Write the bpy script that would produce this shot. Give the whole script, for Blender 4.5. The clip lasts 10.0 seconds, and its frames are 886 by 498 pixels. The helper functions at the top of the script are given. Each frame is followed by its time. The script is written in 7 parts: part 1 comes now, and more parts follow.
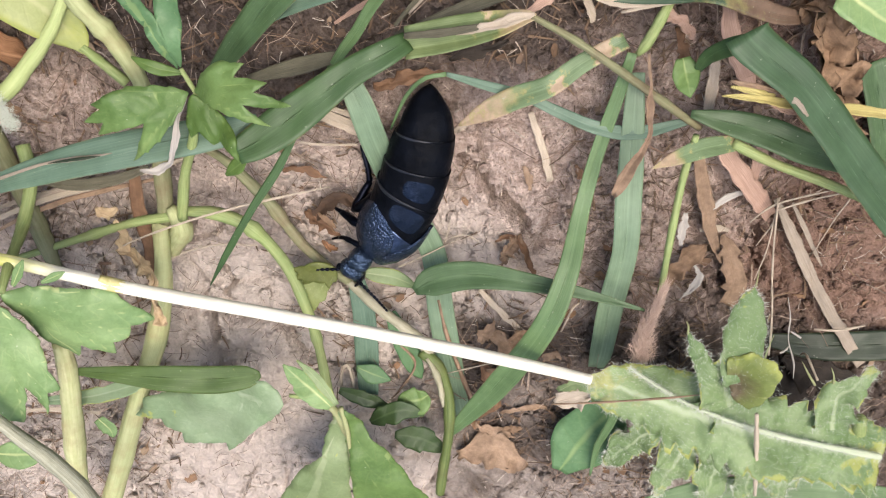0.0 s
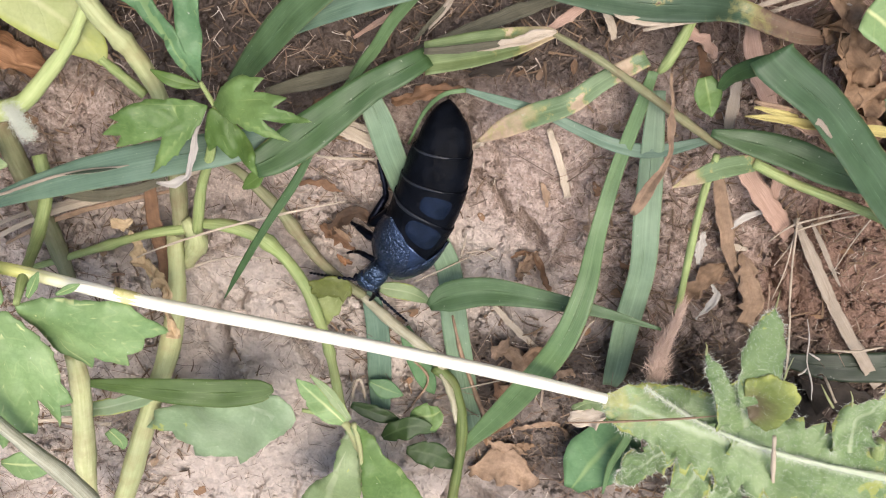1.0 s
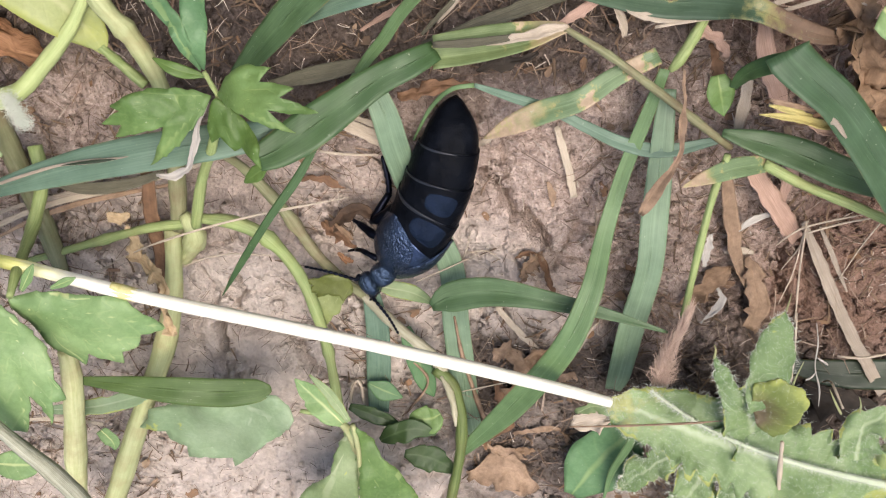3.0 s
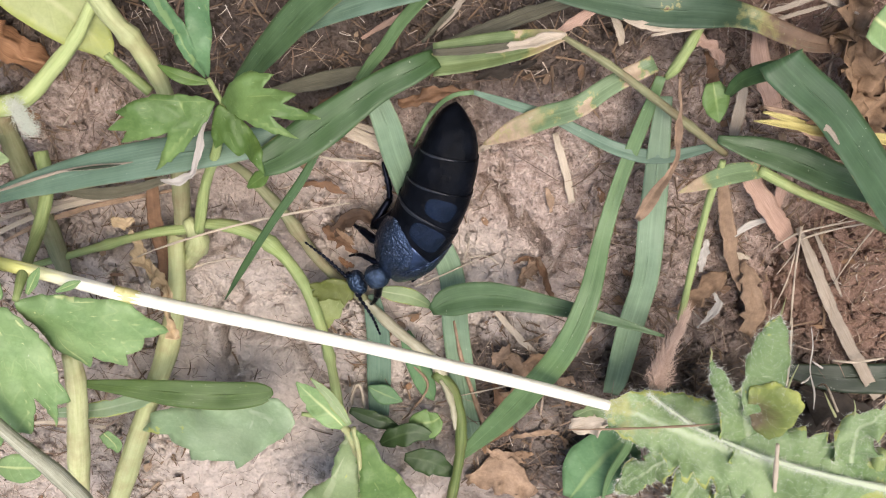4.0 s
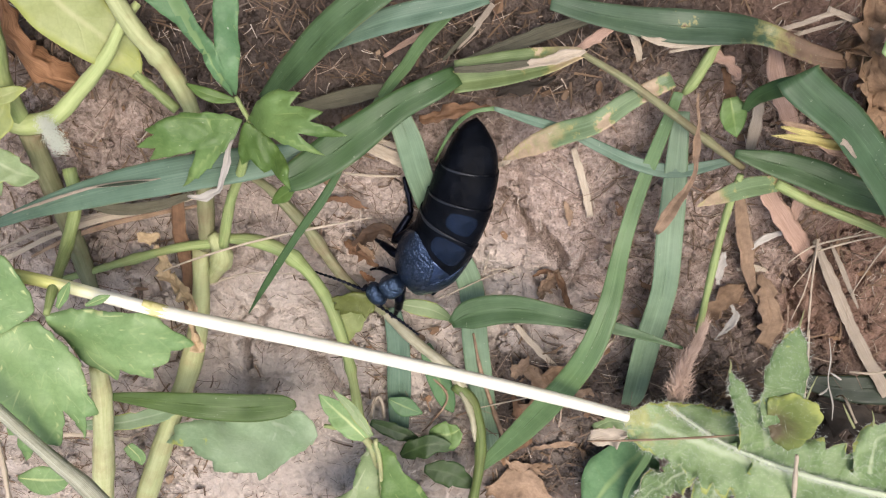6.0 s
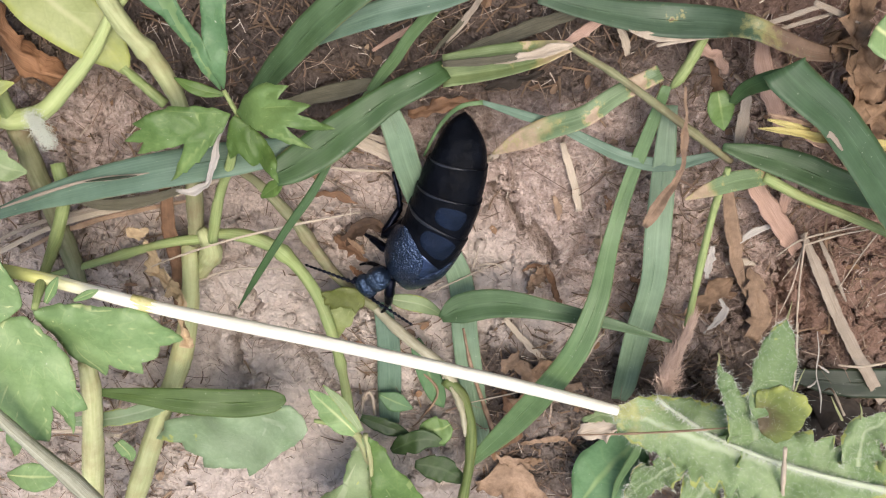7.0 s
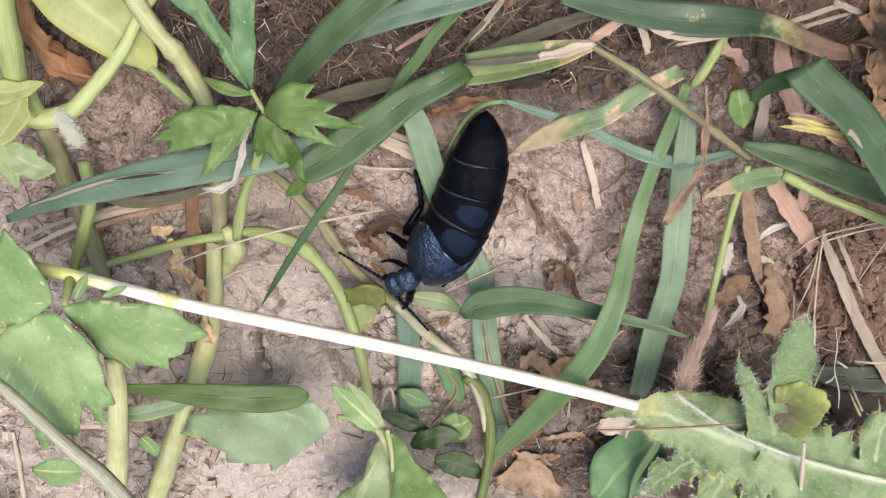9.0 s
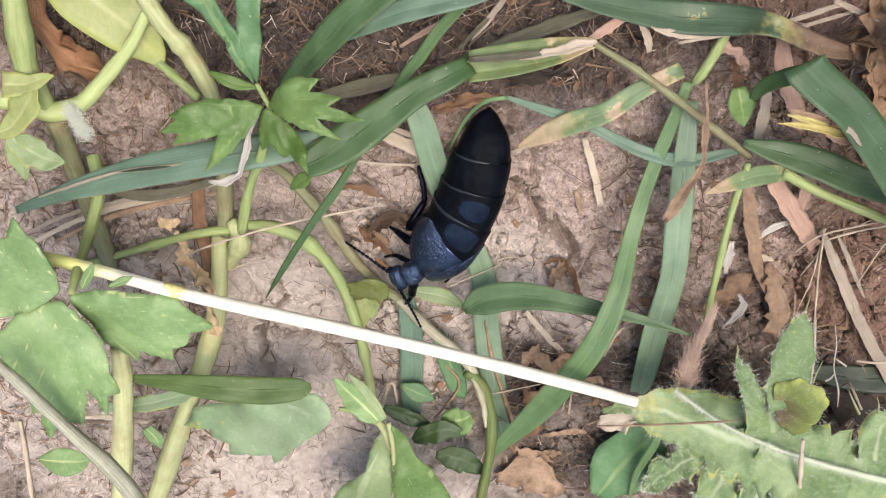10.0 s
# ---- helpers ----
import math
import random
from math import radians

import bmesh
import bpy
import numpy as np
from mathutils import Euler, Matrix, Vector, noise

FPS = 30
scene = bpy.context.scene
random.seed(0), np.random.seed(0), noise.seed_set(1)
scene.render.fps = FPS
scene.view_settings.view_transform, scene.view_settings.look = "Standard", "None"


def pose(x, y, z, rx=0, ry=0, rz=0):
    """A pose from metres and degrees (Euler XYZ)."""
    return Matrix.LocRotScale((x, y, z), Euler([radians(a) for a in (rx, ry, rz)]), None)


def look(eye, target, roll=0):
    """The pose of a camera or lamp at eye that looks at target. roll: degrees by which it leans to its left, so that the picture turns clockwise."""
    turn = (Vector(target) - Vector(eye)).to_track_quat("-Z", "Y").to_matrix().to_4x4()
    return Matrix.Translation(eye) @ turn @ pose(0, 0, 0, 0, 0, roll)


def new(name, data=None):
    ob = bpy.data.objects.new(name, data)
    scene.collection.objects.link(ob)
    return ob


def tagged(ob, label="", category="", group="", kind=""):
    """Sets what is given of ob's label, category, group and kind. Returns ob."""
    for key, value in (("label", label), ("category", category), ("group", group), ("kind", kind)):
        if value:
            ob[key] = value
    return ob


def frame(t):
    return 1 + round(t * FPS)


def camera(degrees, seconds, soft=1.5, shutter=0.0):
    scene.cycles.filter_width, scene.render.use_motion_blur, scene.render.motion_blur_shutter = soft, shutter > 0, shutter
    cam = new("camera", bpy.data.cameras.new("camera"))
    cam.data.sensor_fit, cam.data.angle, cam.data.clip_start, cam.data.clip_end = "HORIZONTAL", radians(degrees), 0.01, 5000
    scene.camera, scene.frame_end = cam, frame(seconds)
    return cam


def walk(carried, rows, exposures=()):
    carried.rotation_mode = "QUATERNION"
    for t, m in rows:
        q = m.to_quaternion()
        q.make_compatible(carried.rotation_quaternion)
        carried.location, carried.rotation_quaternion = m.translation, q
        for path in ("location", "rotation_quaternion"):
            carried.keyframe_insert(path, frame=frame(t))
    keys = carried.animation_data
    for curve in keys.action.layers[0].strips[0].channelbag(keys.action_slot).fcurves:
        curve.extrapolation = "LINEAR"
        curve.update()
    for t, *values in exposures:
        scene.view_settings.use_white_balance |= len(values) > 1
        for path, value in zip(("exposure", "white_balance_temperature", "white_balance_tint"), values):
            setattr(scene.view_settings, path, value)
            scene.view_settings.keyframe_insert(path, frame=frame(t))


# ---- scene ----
cam = camera(53.60, 10.0, soft=1.15)
MM = 0.001
# seconds, eye in millimetres, turn in degrees
PATH = [
    (0, 0.000, 62.000, 125.000, -29.577, 0.206, 0.233),
    (0.5, -0.849, 62.371, 125.290, -29.223, 0.559, 0.428),
    (1, -1.759, 62.686, 123.607, -29.096, 0.840, 0.746),
    (1.5, -2.538, 61.602, 123.646, -29.026, 0.805, 0.909),
    (2, -2.947, 60.608, 123.090, -28.971, 0.420, 1.214),
    (2.5, -4.018, 60.107, 121.729, -28.789, 0.501, 1.651),
    (4, -4.264, 60.407, 124.099, -27.918, 0.463, 1.861),
    (4.5, -5.640, 60.744, 124.555, -27.669, 0.696, 1.810),
    (5, -6.473, 61.458, 125.486, -27.429, 0.913, 1.555),
    (6.5, -5.803, 61.013, 125.904, -27.018, 0.731, 1.454),
    (7, -5.483, 60.598, 126.265, -27.053, 0.400, 1.483),
    (7.5, -5.990, 60.521, 126.472, -27.040, 0.694, 1.273),
    (8, -5.960, 60.812, 126.674, -26.998, 0.952, 1.250),
    (8.5, -7.643, 60.939, 127.026, -27.037, 0.957, 1.269),
    (9, -8.012, 60.926, 127.832, -27.087, 0.663, 1.298),
    (9.5, -7.933, 60.743, 128.174, -27.236, 0.238, 1.258),
    (10, -6.699, 60.121, 129.745, -26.720, 1.528, 1.493),
]
walk(cam, [(t, pose(x * MM, y * MM, z * MM, rx, ry, rz)) for t, x, y, z, rx, ry, rz in PATH], exposures=[(0, 1.26), (2, 1.25), (4.5, 1.20), (6.5, 1.13), (7.5, 1.18), (9, 1.24), (10, 1.27)])

# ---- light ----
world = bpy.data.worlds.new("sky")
scene.world = world
world.use_nodes = True
wn = world.node_tree
sky = wn.nodes.new("ShaderNodeTexSky")
sky.sky_type, sky.sun_disc = "NISHITA", False
SUN_EL, SUN_AZ = radians(76), radians(55)
sky.sun_elevation, sky.sun_rotation = SUN_EL, SUN_AZ
sky.air_density, sky.dust_density, sky.ozone_density = 1.0, 3.0, 1.0
back = wn.nodes["Background"]
back.inputs["Strength"].default_value = 0.115
wn.links.new(sky.outputs[0], back.inputs["Color"])
sun_data = bpy.data.lights.new("sun", "SUN")
sun_data.energy, sun_data.angle, sun_data.color = 1.5, radians(52), (1.0, 0.91, 0.78)
sun = new("sun", sun_data)
to_sun = Vector((math.sin(SUN_AZ) * math.cos(SUN_EL), math.cos(SUN_AZ) * math.cos(SUN_EL), math.sin(SUN_EL)))
sun.matrix_world = look(to_sun, (0, 0, 0))


# ---- materials ----
from mathutils import geometry


class Nodes:
    """A material with short ways to add and link nodes."""

    def __init__(self, name):
        self.mat = bpy.data.materials.new(name)
        self.mat.use_nodes = True
        self.t = self.mat.node_tree
        self.bsdf = self.t.nodes["Principled BSDF"]
        self.out = self.t.nodes["Material Output"]

    def n(self, kind, **values):
        node = self.t.nodes.new("ShaderNode" + kind)
        for key, v in values.items():
            node.inputs[key.replace("_", " ")].default_value = v
        return node

    def link(self, a, b):
        self.t.links.new(a, b)

    def uv(self):
        return self.n("UVMap").outputs[0]

    def coords(self):
        return self.n("TexCoord").outputs["Object"]

    def noise(self, vector, scale, detail=4.0, rough=0.6):
        node = self.n("TexNoise", Scale=scale, Detail=detail, Roughness=rough)
        self.link(vector, node.inputs["Vector"])
        return node.outputs[0]

    def ramp(self, value, stops):
        node = self.n("ValToRGB")
        el = node.color_ramp.elements
        while len(el) < len(stops):
            el.new(0.5)
        for e, (p, c) in zip(el, stops):
            e.position = p
            e.color = (c, c, c, 1) if isinstance(c, (int, float)) else (*c, 1)
        self.link(value, node.inputs[0])
        return node.outputs[0]

    def mix(self, fac, a, b, blend="MIX"):
        node = self.n("Mix")
        node.data_type, node.blend_type = "RGBA", blend
        for socket, v in ((node.inputs[0], fac), (node.inputs[6], a), (node.inputs[7], b)):
            if isinstance(v, (int, float)):
                socket.default_value = v
            elif isinstance(v, tuple):
                socket.default_value = (*v, 1)
            else:
                self.link(v, socket)
        return node.outputs[2]

    def math(self, op, a, b=0.0):
        node = self.n("Math")
        node.operation = op
        for socket, v in ((node.inputs[0], a), (node.inputs[1], b)):
            if isinstance(v, (int, float)):
                socket.default_value = v
            else:
                self.link(v, socket)
        return node.outputs[0]

    def split(self, vector):
        node = self.n("SeparateXYZ")
        self.link(vector, node.inputs[0])
        return node.outputs

    def join(self, x, y, z=0.0):
        node = self.n("CombineXYZ")
        for socket, v in zip(node.inputs, (x, y, z)):
            if isinstance(v, (int, float)):
                socket.default_value = v
            else:
                self.link(v, socket)
        return node.outputs[0]

    def bump(self, height, strength, dist):
        node = self.n("Bump", Strength=strength, Distance=dist)
        self.link(height, node.inputs["Height"])
        self.link(node.outputs[0], self.bsdf.inputs["Normal"])

    def done(self, colour, rough=0.5, spec=0.5, metal=0.0, translucent=0.0):
        if isinstance(colour, tuple):
            self.bsdf.inputs["Base Color"].default_value = (*colour, 1)
        else:
            self.link(colour, self.bsdf.inputs["Base Color"])
        if isinstance(rough, (int, float)):
            self.bsdf.inputs["Roughness"].default_value = rough
        else:
            self.link(rough, self.bsdf.inputs["Roughness"])
        self.bsdf.inputs["Specular IOR Level"].default_value = spec
        self.bsdf.inputs["Metallic"].default_value = metal
        if translucent:
            tr = self.n("BsdfTranslucent")
            if isinstance(colour, tuple):
                tr.inputs[0].default_value = (*colour, 1)
            else:
                self.link(colour, tr.inputs[0])
            mixer = self.n("MixShader", Fac=translucent)
            self.link(self.bsdf.outputs[0], mixer.inputs[1])
            self.link(tr.outputs[0], mixer.inputs[2])
            self.link(mixer.outputs[0], self.out.inputs[0])
        return self.mat


def greyed(c, f=0.05):
    return tuple(k + f * (c[1] - k) for k in c)


def grass_mat(name, dark, light, dry=(0.42, 0.3, 0.14), dry_tip=0.0, dry_root=0.0, spots=0.0, gloss=0.5, veins=13.0, translucent=0.25):
    """Blade of grass: lengthwise veins, a pale midrib, dry ends and spots. u runs 0..1 across, v 0..1 along."""
    m = Nodes(name)
    dark, light = greyed(dark), greyed(light)
    u, v, _ = m.split(m.uv())
    rnd = m.n("ObjectInfo").outputs["Random"]
    co = m.coords()
    long_noise = m.noise(m.join(m.math("MULTIPLY", u, 9.0), m.math("MULTIPLY", v, 3.0), m.math("MULTIPLY", rnd, 17.0)), 1.0, 3.0)
    patch = m.noise(co, 160.0, 4.0)
    vein = m.math("SINE", m.math("MULTIPLY", u, 6.283 * veins))
    hair = m.noise(m.join(m.math("MULTIPLY", u, 70.0), m.math("MULTIPLY", v, 5.0), rnd), 1.0, 2.0)
    col = m.mix(m.ramp(long_noise, [(0.25, 0.1), (0.75, 0.9)]), dark, light)
    col = m.mix(m.ramp(hair, [(0.35, 0.4), (0.6, 0.0)]), col, tuple(c * 0.75 for c in dark))
    col = m.mix(m.ramp(patch, [(0.4, 0.0), (0.75, 0.6)]), col, tuple(c * 1.25 + 0.01 for c in light))
    col = m.mix(m.math("MULTIPLY", m.ramp(vein, [(0.4, 0.0), (1.0, 1.0)]), 0.1), col, tuple(c * 1.5 + 0.015 for c in light))
    mid = m.math("ABSOLUTE", m.math("SUBTRACT", u, 0.5))
    col = m.mix(m.ramp(mid, [(0.0, 0.3), (0.05, 0.0)]), col, tuple(c * 1.5 + 0.02 for c in light))
    wob = m.math("MULTIPLY", m.math("SUBTRACT", m.noise(co, 420.0, 5.0), 0.5), 0.5)
    dry_col = m.mix(m.noise(co, 900.0, 3.0), tuple(c * 0.55 for c in dry), tuple(min(1.0, c * 1.35) for c in dry))
    yellow = (0.42, 0.385, 0.15)
    if dry_tip:
        f = m.math("ADD", v, wob)
        col = m.mix(m.ramp(f, [(max(0.0, 1 - dry_tip - 0.09), 0.0), (1 - dry_tip, 0.8)]), col, yellow)
        col = m.mix(m.ramp(f, [(max(0.0, 1 - dry_tip - 0.03), 0.0), (min(1.0, 1 - dry_tip + 0.1), 1.0)]), col, dry_col)
    if dry_root:
        f = m.math("SUBTRACT", v, wob)
        col = m.mix(m.ramp(f, [(dry_root, 0.55), (min(1.0, dry_root + 0.09), 0.0)]), col, yellow)
        col = m.mix(m.ramp(f, [(max(0.0, dry_root - 0.1), 1.0), (dry_root + 0.03, 0.0)]), col, dry_col)
    if spots:
        s = m.noise(co, 210.0, 6.0, 0.65)
        col = m.mix(m.ramp(s, [(0.68 - spots, 0.0), (0.72 - spots, 0.8)]), col, yellow)
        col = m.mix(m.ramp(s, [(0.715 - spots, 0.0), (0.74 - spots, 1.0)]), col, dry_col)
    fleck = m.noise(co, 1500.0, 2.0, 0.5)
    col = m.mix(m.ramp(fleck, [(0.72, 0.0), (0.78, 0.45)]), col, (0.5, 0.52, 0.4))
    worn = m.noise(m.join(m.math("MULTIPLY", u, 26.0), m.math("MULTIPLY", v, 7.0), m.math("MULTIPLY", rnd, 41.0)), 1.0, 3.0)
    col = m.mix(m.ramp(worn, [(0.63, 0.0), (0.74, 0.5)]), col, tuple(c * 1.3 + 0.09 for c in light))
    rim = m.math("ADD", mid, m.math("MULTIPLY", m.math("SUBTRACT", m.noise(co, 330.0, 4.0), 0.5), 0.14))
    col = m.mix(m.ramp(rim, [(0.48, 0.0), (0.53, 0.55)]), col, tuple(c * 0.8 for c in dry))
    m.bump(m.math("ADD", m.math("MULTIPLY", vein, 0.05), m.math("MULTIPLY", m.noise(co, 500.0, 3.0), 1.2)), 0.3, 0.0001)
    rough = m.ramp(m.noise(co, 380.0, 3.0), [(0.3, gloss - 0.12), (0.7, gloss + 0.08)])
    return m.done(col, rough, 0.45, 0.0, translucent)


def leaf_mat(name, dark, light, vein_col, dry=0.0, yellow=0.0, translucent=0.28, gloss=0.44, n_veins=6.0, slope=3.2, relief=0.0002, root=None, root_end=0.14):
    """Broad leaf: midribs, slanting side veins and a fine net between them, mottled, with yellow and dry margins."""
    m = Nodes(name)
    u, v, _ = m.split(m.uv())
    co = m.coords()
    mid = m.math("ABSOLUTE", m.math("SUBTRACT", u, 0.5))
    wob = m.math("MULTIPLY", m.math("SUBTRACT", m.noise(co, 300.0, 3.0), 0.5), 0.3)
    slant = m.math("ADD", m.math("SUBTRACT", m.math("MULTIPLY", v, n_veins), m.math("MULTIPLY", mid, slope)), wob)
    tri = m.math("ABSOLUTE", m.math("SUBTRACT", m.math("FRACT", slant), 0.5))
    side = m.ramp(tri, [(0.0, 1.0), (0.1, 0.0)])
    net = m.n("TexVoronoi", Scale=900.0)
    net.feature = "DISTANCE_TO_EDGE"
    m.link(co, net.inputs["Vector"])
    mesh = m.ramp(net.outputs["Distance"], [(0.0, 1.0), (0.12, 0.0)])
    col = m.mix(m.ramp(m.noise(co, 130.0, 4.0, 0.5), [(0.32, 0.1), (0.68, 0.9)]), dark, light)
    col = m.mix(m.ramp(m.noise(co, 1100.0, 3.0), [(0.42, 0.0), (0.8, 0.3)]), col, tuple(c * 1.35 + 0.01 for c in light))
    col = m.mix(m.ramp(m.noise(co, 60.0, 3.0), [(0.38, 0.4), (0.58, 0.0)]), col, tuple(c * 0.75 for c in dark))
    col = m.mix(m.math("MULTIPLY", mesh, 0.08), col, tuple(c * 0.6 for c in dark))
    col = m.mix(m.math("MULTIPLY", side, 0.09), col, vein_col)
    rib = m.math("MULTIPLY", m.ramp(mid, [(0.0, 1.0), (0.02, 0.9), (0.065, 0.0)]), m.ramp(v, [(0.15, 0.85), (0.9, 0.25)]))
    col = m.mix(rib, col, vein_col)
    edge = m.math("ADD", m.math("MAXIMUM", m.math("MULTIPLY", mid, 2.0), v), m.math("MULTIPLY", m.math("SUBTRACT", m.noise(co, 260.0, 5.0), 0.5), 1.1))
    if yellow:
        col = m.mix(m.ramp(edge, [(1.05 - yellow, 0.0), (1.3 - yellow, 0.85)]), col, (0.42, 0.45, 0.12))
    if dry:
        col = m.mix(m.ramp(edge, [(1.2 - dry, 0.0), (1.24 - dry, 1.0)]), col, m.mix(m.noise(co, 800.0), (0.3, 0.2, 0.1), (0.62, 0.5, 0.3)))
    if root:
        f = m.math("ADD", v, m.math("MULTIPLY", m.math("SUBTRACT", m.noise(co, 280.0, 5.0), 0.5), 0.5))
        col = m.mix(m.ramp(f, [(root_end * 0.4, 0.95), (root_end, 0.0)]), col, m.mix(m.noise(co, 700.0), tuple(c * 0.6 for c in root), tuple(c * 1.3 for c in root)))
    fleck = m.noise(co, 1500.0, 2.0, 0.5)
    col = m.mix(m.ramp(fleck, [(0.75, 0.0), (0.79, 0.55)]), col, (0.6, 0.62, 0.5))
    h = m.math("SUBTRACT", m.noise(co, 420.0, 3.0), m.math("ADD", m.math("MULTIPLY", side, 0.18), m.math("MULTIPLY", mesh, 0.06)))
    m.bump(m.math("SUBTRACT", h, m.math("MULTIPLY", rib, 0.4)), 0.5, relief)
    rough = m.ramp(m.noise(co, 500.0, 3.0), [(0.3, gloss - 0.06), (0.7, gloss + 0.12)])
    return m.done(col, rough, 0.45, 0.0, translucent)


def fibre_mat(name, dark, light, rough=0.75, streak=30.0, blotch=0.4, translucent=0.0, blotch_col=None, root=None, grain=0.2):
    """Straw, stalks and dead leaves: streaks along v and blotches."""
    m = Nodes(name)
    u, v, _ = m.split(m.uv())
    co = m.coords()
    rnd = m.n("ObjectInfo").outputs["Random"]
    s = m.noise(m.join(m.math("MULTIPLY", u, streak), m.math("MULTIPLY", v, 4.0), m.math("MULTIPLY", rnd, 31.0)), 1.0, 4.0)
    b = m.noise(co, 230.0, 5.0)
    s = m.math("ADD", m.math("MULTIPLY", s, 1.0 - grain), m.math("MULTIPLY", m.noise(co, 650.0, 5.0, 0.65), grain))
    col = m.mix(m.ramp(s, [(0.3, 0.0), (0.7, 1.0)]), dark, light)
    col = m.mix(m.math("MULTIPLY", m.ramp(b, [(0.45, 0.0), (0.7, 1.0)]), blotch), col, blotch_col or tuple(c * 0.5 for c in dark))
    col = m.mix(m.math("MULTIPLY", rnd, 0.25), col, tuple(c * 0.7 for c in dark))
    if root:
        col = m.mix(m.ramp(m.math("ADD", v, m.math("MULTIPLY", m.math("SUBTRACT", s, 0.5), 0.1)), [(0.05, 0.95), (0.14, 0.0)]), col, root)
    m.bump(m.math("ADD", s, m.math("MULTIPLY", m.noise(co, 1200.0), 0.6)), 0.7, 0.0003)
    return m.done(col, rough, 0.3, 0.0, translucent)


def soil_mat():
    m = Nodes("dry_clay_soil")
    co = m.coords()
    big = m.noise(co, 24.0, 5.0)
    mid = m.noise(co, 130.0, 6.0, 0.65)
    fine = m.noise(co, 800.0, 5.0, 0.7)
    grain = m.noise(co, 1900.0, 3.0, 0.7)
    col = m.mix(m.ramp(big, [(0.35, 0.0), (0.65, 1.0)]), (0.391, 0.275, 0.225), (0.474, 0.348, 0.292))
    col = m.mix(m.ramp(mid, [(0.35, 0.0), (0.65, 1.0)]), col, (0.510, 0.388, 0.332))
    col = m.mix(m.ramp(fine, [(0.48, 0.0), (0.64, 0.9)]), col, (0.735, 0.578, 0.505))
    col = m.mix(m.ramp(fine, [(0.28, 0.95), (0.45, 0.0)]), col, (0.130, 0.079, 0.056))
    col = m.mix(m.ramp(grain, [(0.32, 0.8), (0.45, 0.0)]), col, (0.154, 0.101, 0.076))
    col = m.mix(m.ramp(grain, [(0.6, 0.0), (0.7, 0.8)]), col, (0.711, 0.584, 0.505))
    x, y, z = m.split(co)
    # pale clay crust; the brighter light towards the lower left is painted in
    lit_crust = m.math("ADD", m.math("SUBTRACT", 0.28, m.math("ADD", m.math("MULTIPLY", y, 20.0), m.math("MAXIMUM", 0.0, m.math("MULTIPLY", x, 22.0)))), m.math("MULTIPLY", m.math("SUBTRACT", big, 0.5), 1.2))
    col = m.mix(m.ramp(lit_crust, [(0.05, 0.1), (0.5, 0.92)]), col, m.mix(fine, (0.5, 0.4, 0.345), (0.92, 0.81, 0.73)))
    far = m.n("VectorMath")
    far.operation = "LENGTH"
    m.link(co, far.inputs[0])
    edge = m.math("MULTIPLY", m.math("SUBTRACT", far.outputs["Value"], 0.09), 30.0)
    # dark litter soil; shade between the low leaves is painted in with it
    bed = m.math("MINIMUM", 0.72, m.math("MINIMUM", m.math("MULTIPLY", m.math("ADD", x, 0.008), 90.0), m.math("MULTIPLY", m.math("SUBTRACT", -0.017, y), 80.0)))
    # darker soil at right and top, with shade under the plants painted in
    loam_shade = m.math("ADD", m.math("MAXIMUM", edge, m.math("MAXIMUM", m.math("MULTIPLY", x, 11.5), m.math("MAXIMUM", m.math("SUBTRACT", m.math("MULTIPLY", y, 36.0), m.math("MULTIPLY", m.math("MAXIMUM", m.math("MINIMUM", m.math("SUBTRACT", -0.034, x), 0.026), m.math("MAXIMUM", 0.0, m.math("MINIMUM", x, 0.028))), 15.0)), bed))), m.math("MULTIPLY", m.math("SUBTRACT", big, 0.5), 1.6))
    # stays dark below the thistle, where its shade is put into the soil colour
    col = m.mix(m.ramp(loam_shade, [(0.4, 0.0), (0.75, 0.92)]), col, m.mix(m.ramp(m.math("SUBTRACT", m.math("MULTIPLY", x, 20.0), m.math("MAXIMUM", 0.0, m.math("MULTIPLY", m.math("SUBTRACT", -0.013, y), 60.0))), [(0.5, 0.0), (0.95, 1.0)]), m.mix(fine, (0.046, 0.036, 0.03), (0.2, 0.15, 0.125)), m.mix(fine, (0.12, 0.068, 0.047), (0.46, 0.285, 0.215))))
    col = m.mix(m.ramp(far.outputs["Value"], [(0.14, 0.0), (0.32, 1.0)]), col, m.mix(mid, (0.09, 0.068, 0.052), (0.2, 0.155, 0.12)))
    vor = m.n("TexVoronoi", Scale=230.0)
    vor.feature = "DISTANCE_TO_EDGE"
    m.link(co, vor.inputs["Vector"])
    split = m.ramp(m.math("ADD", vor.outputs["Distance"], m.math("MULTIPLY", m.math("SUBTRACT", fine, 0.5), 0.25)), [(0.0, 0.0), (0.07, 1.0)])
    h = m.math("ADD", m.math("ADD", fine, m.math("MULTIPLY", mid, 2.0)), m.math("MULTIPLY", split, 0.18))
    m.bump(m.math("ADD", h, m.math("MULTIPLY", grain, 0.6)), 1.0, 0.0014)
    return m.done(col, 0.95, 0.12)


def litter_mat(name, colours):
    """Broken plant bits, each of its own colour."""
    m = Nodes(name)
    rnd = m.n("NewGeometry").outputs["Random Per Island"]
    k = len(colours)
    node = m.ramp(rnd, [((i + 0.5) / k, c) for i, c in enumerate(colours)])
    col = m.mix(m.ramp(m.noise(m.coords(), 1400.0, 3.0), [(0.3, 0.0), (0.7, 0.6)]), node, (0.16, 0.11, 0.075))
    return m.done(col, 0.85, 0.2)


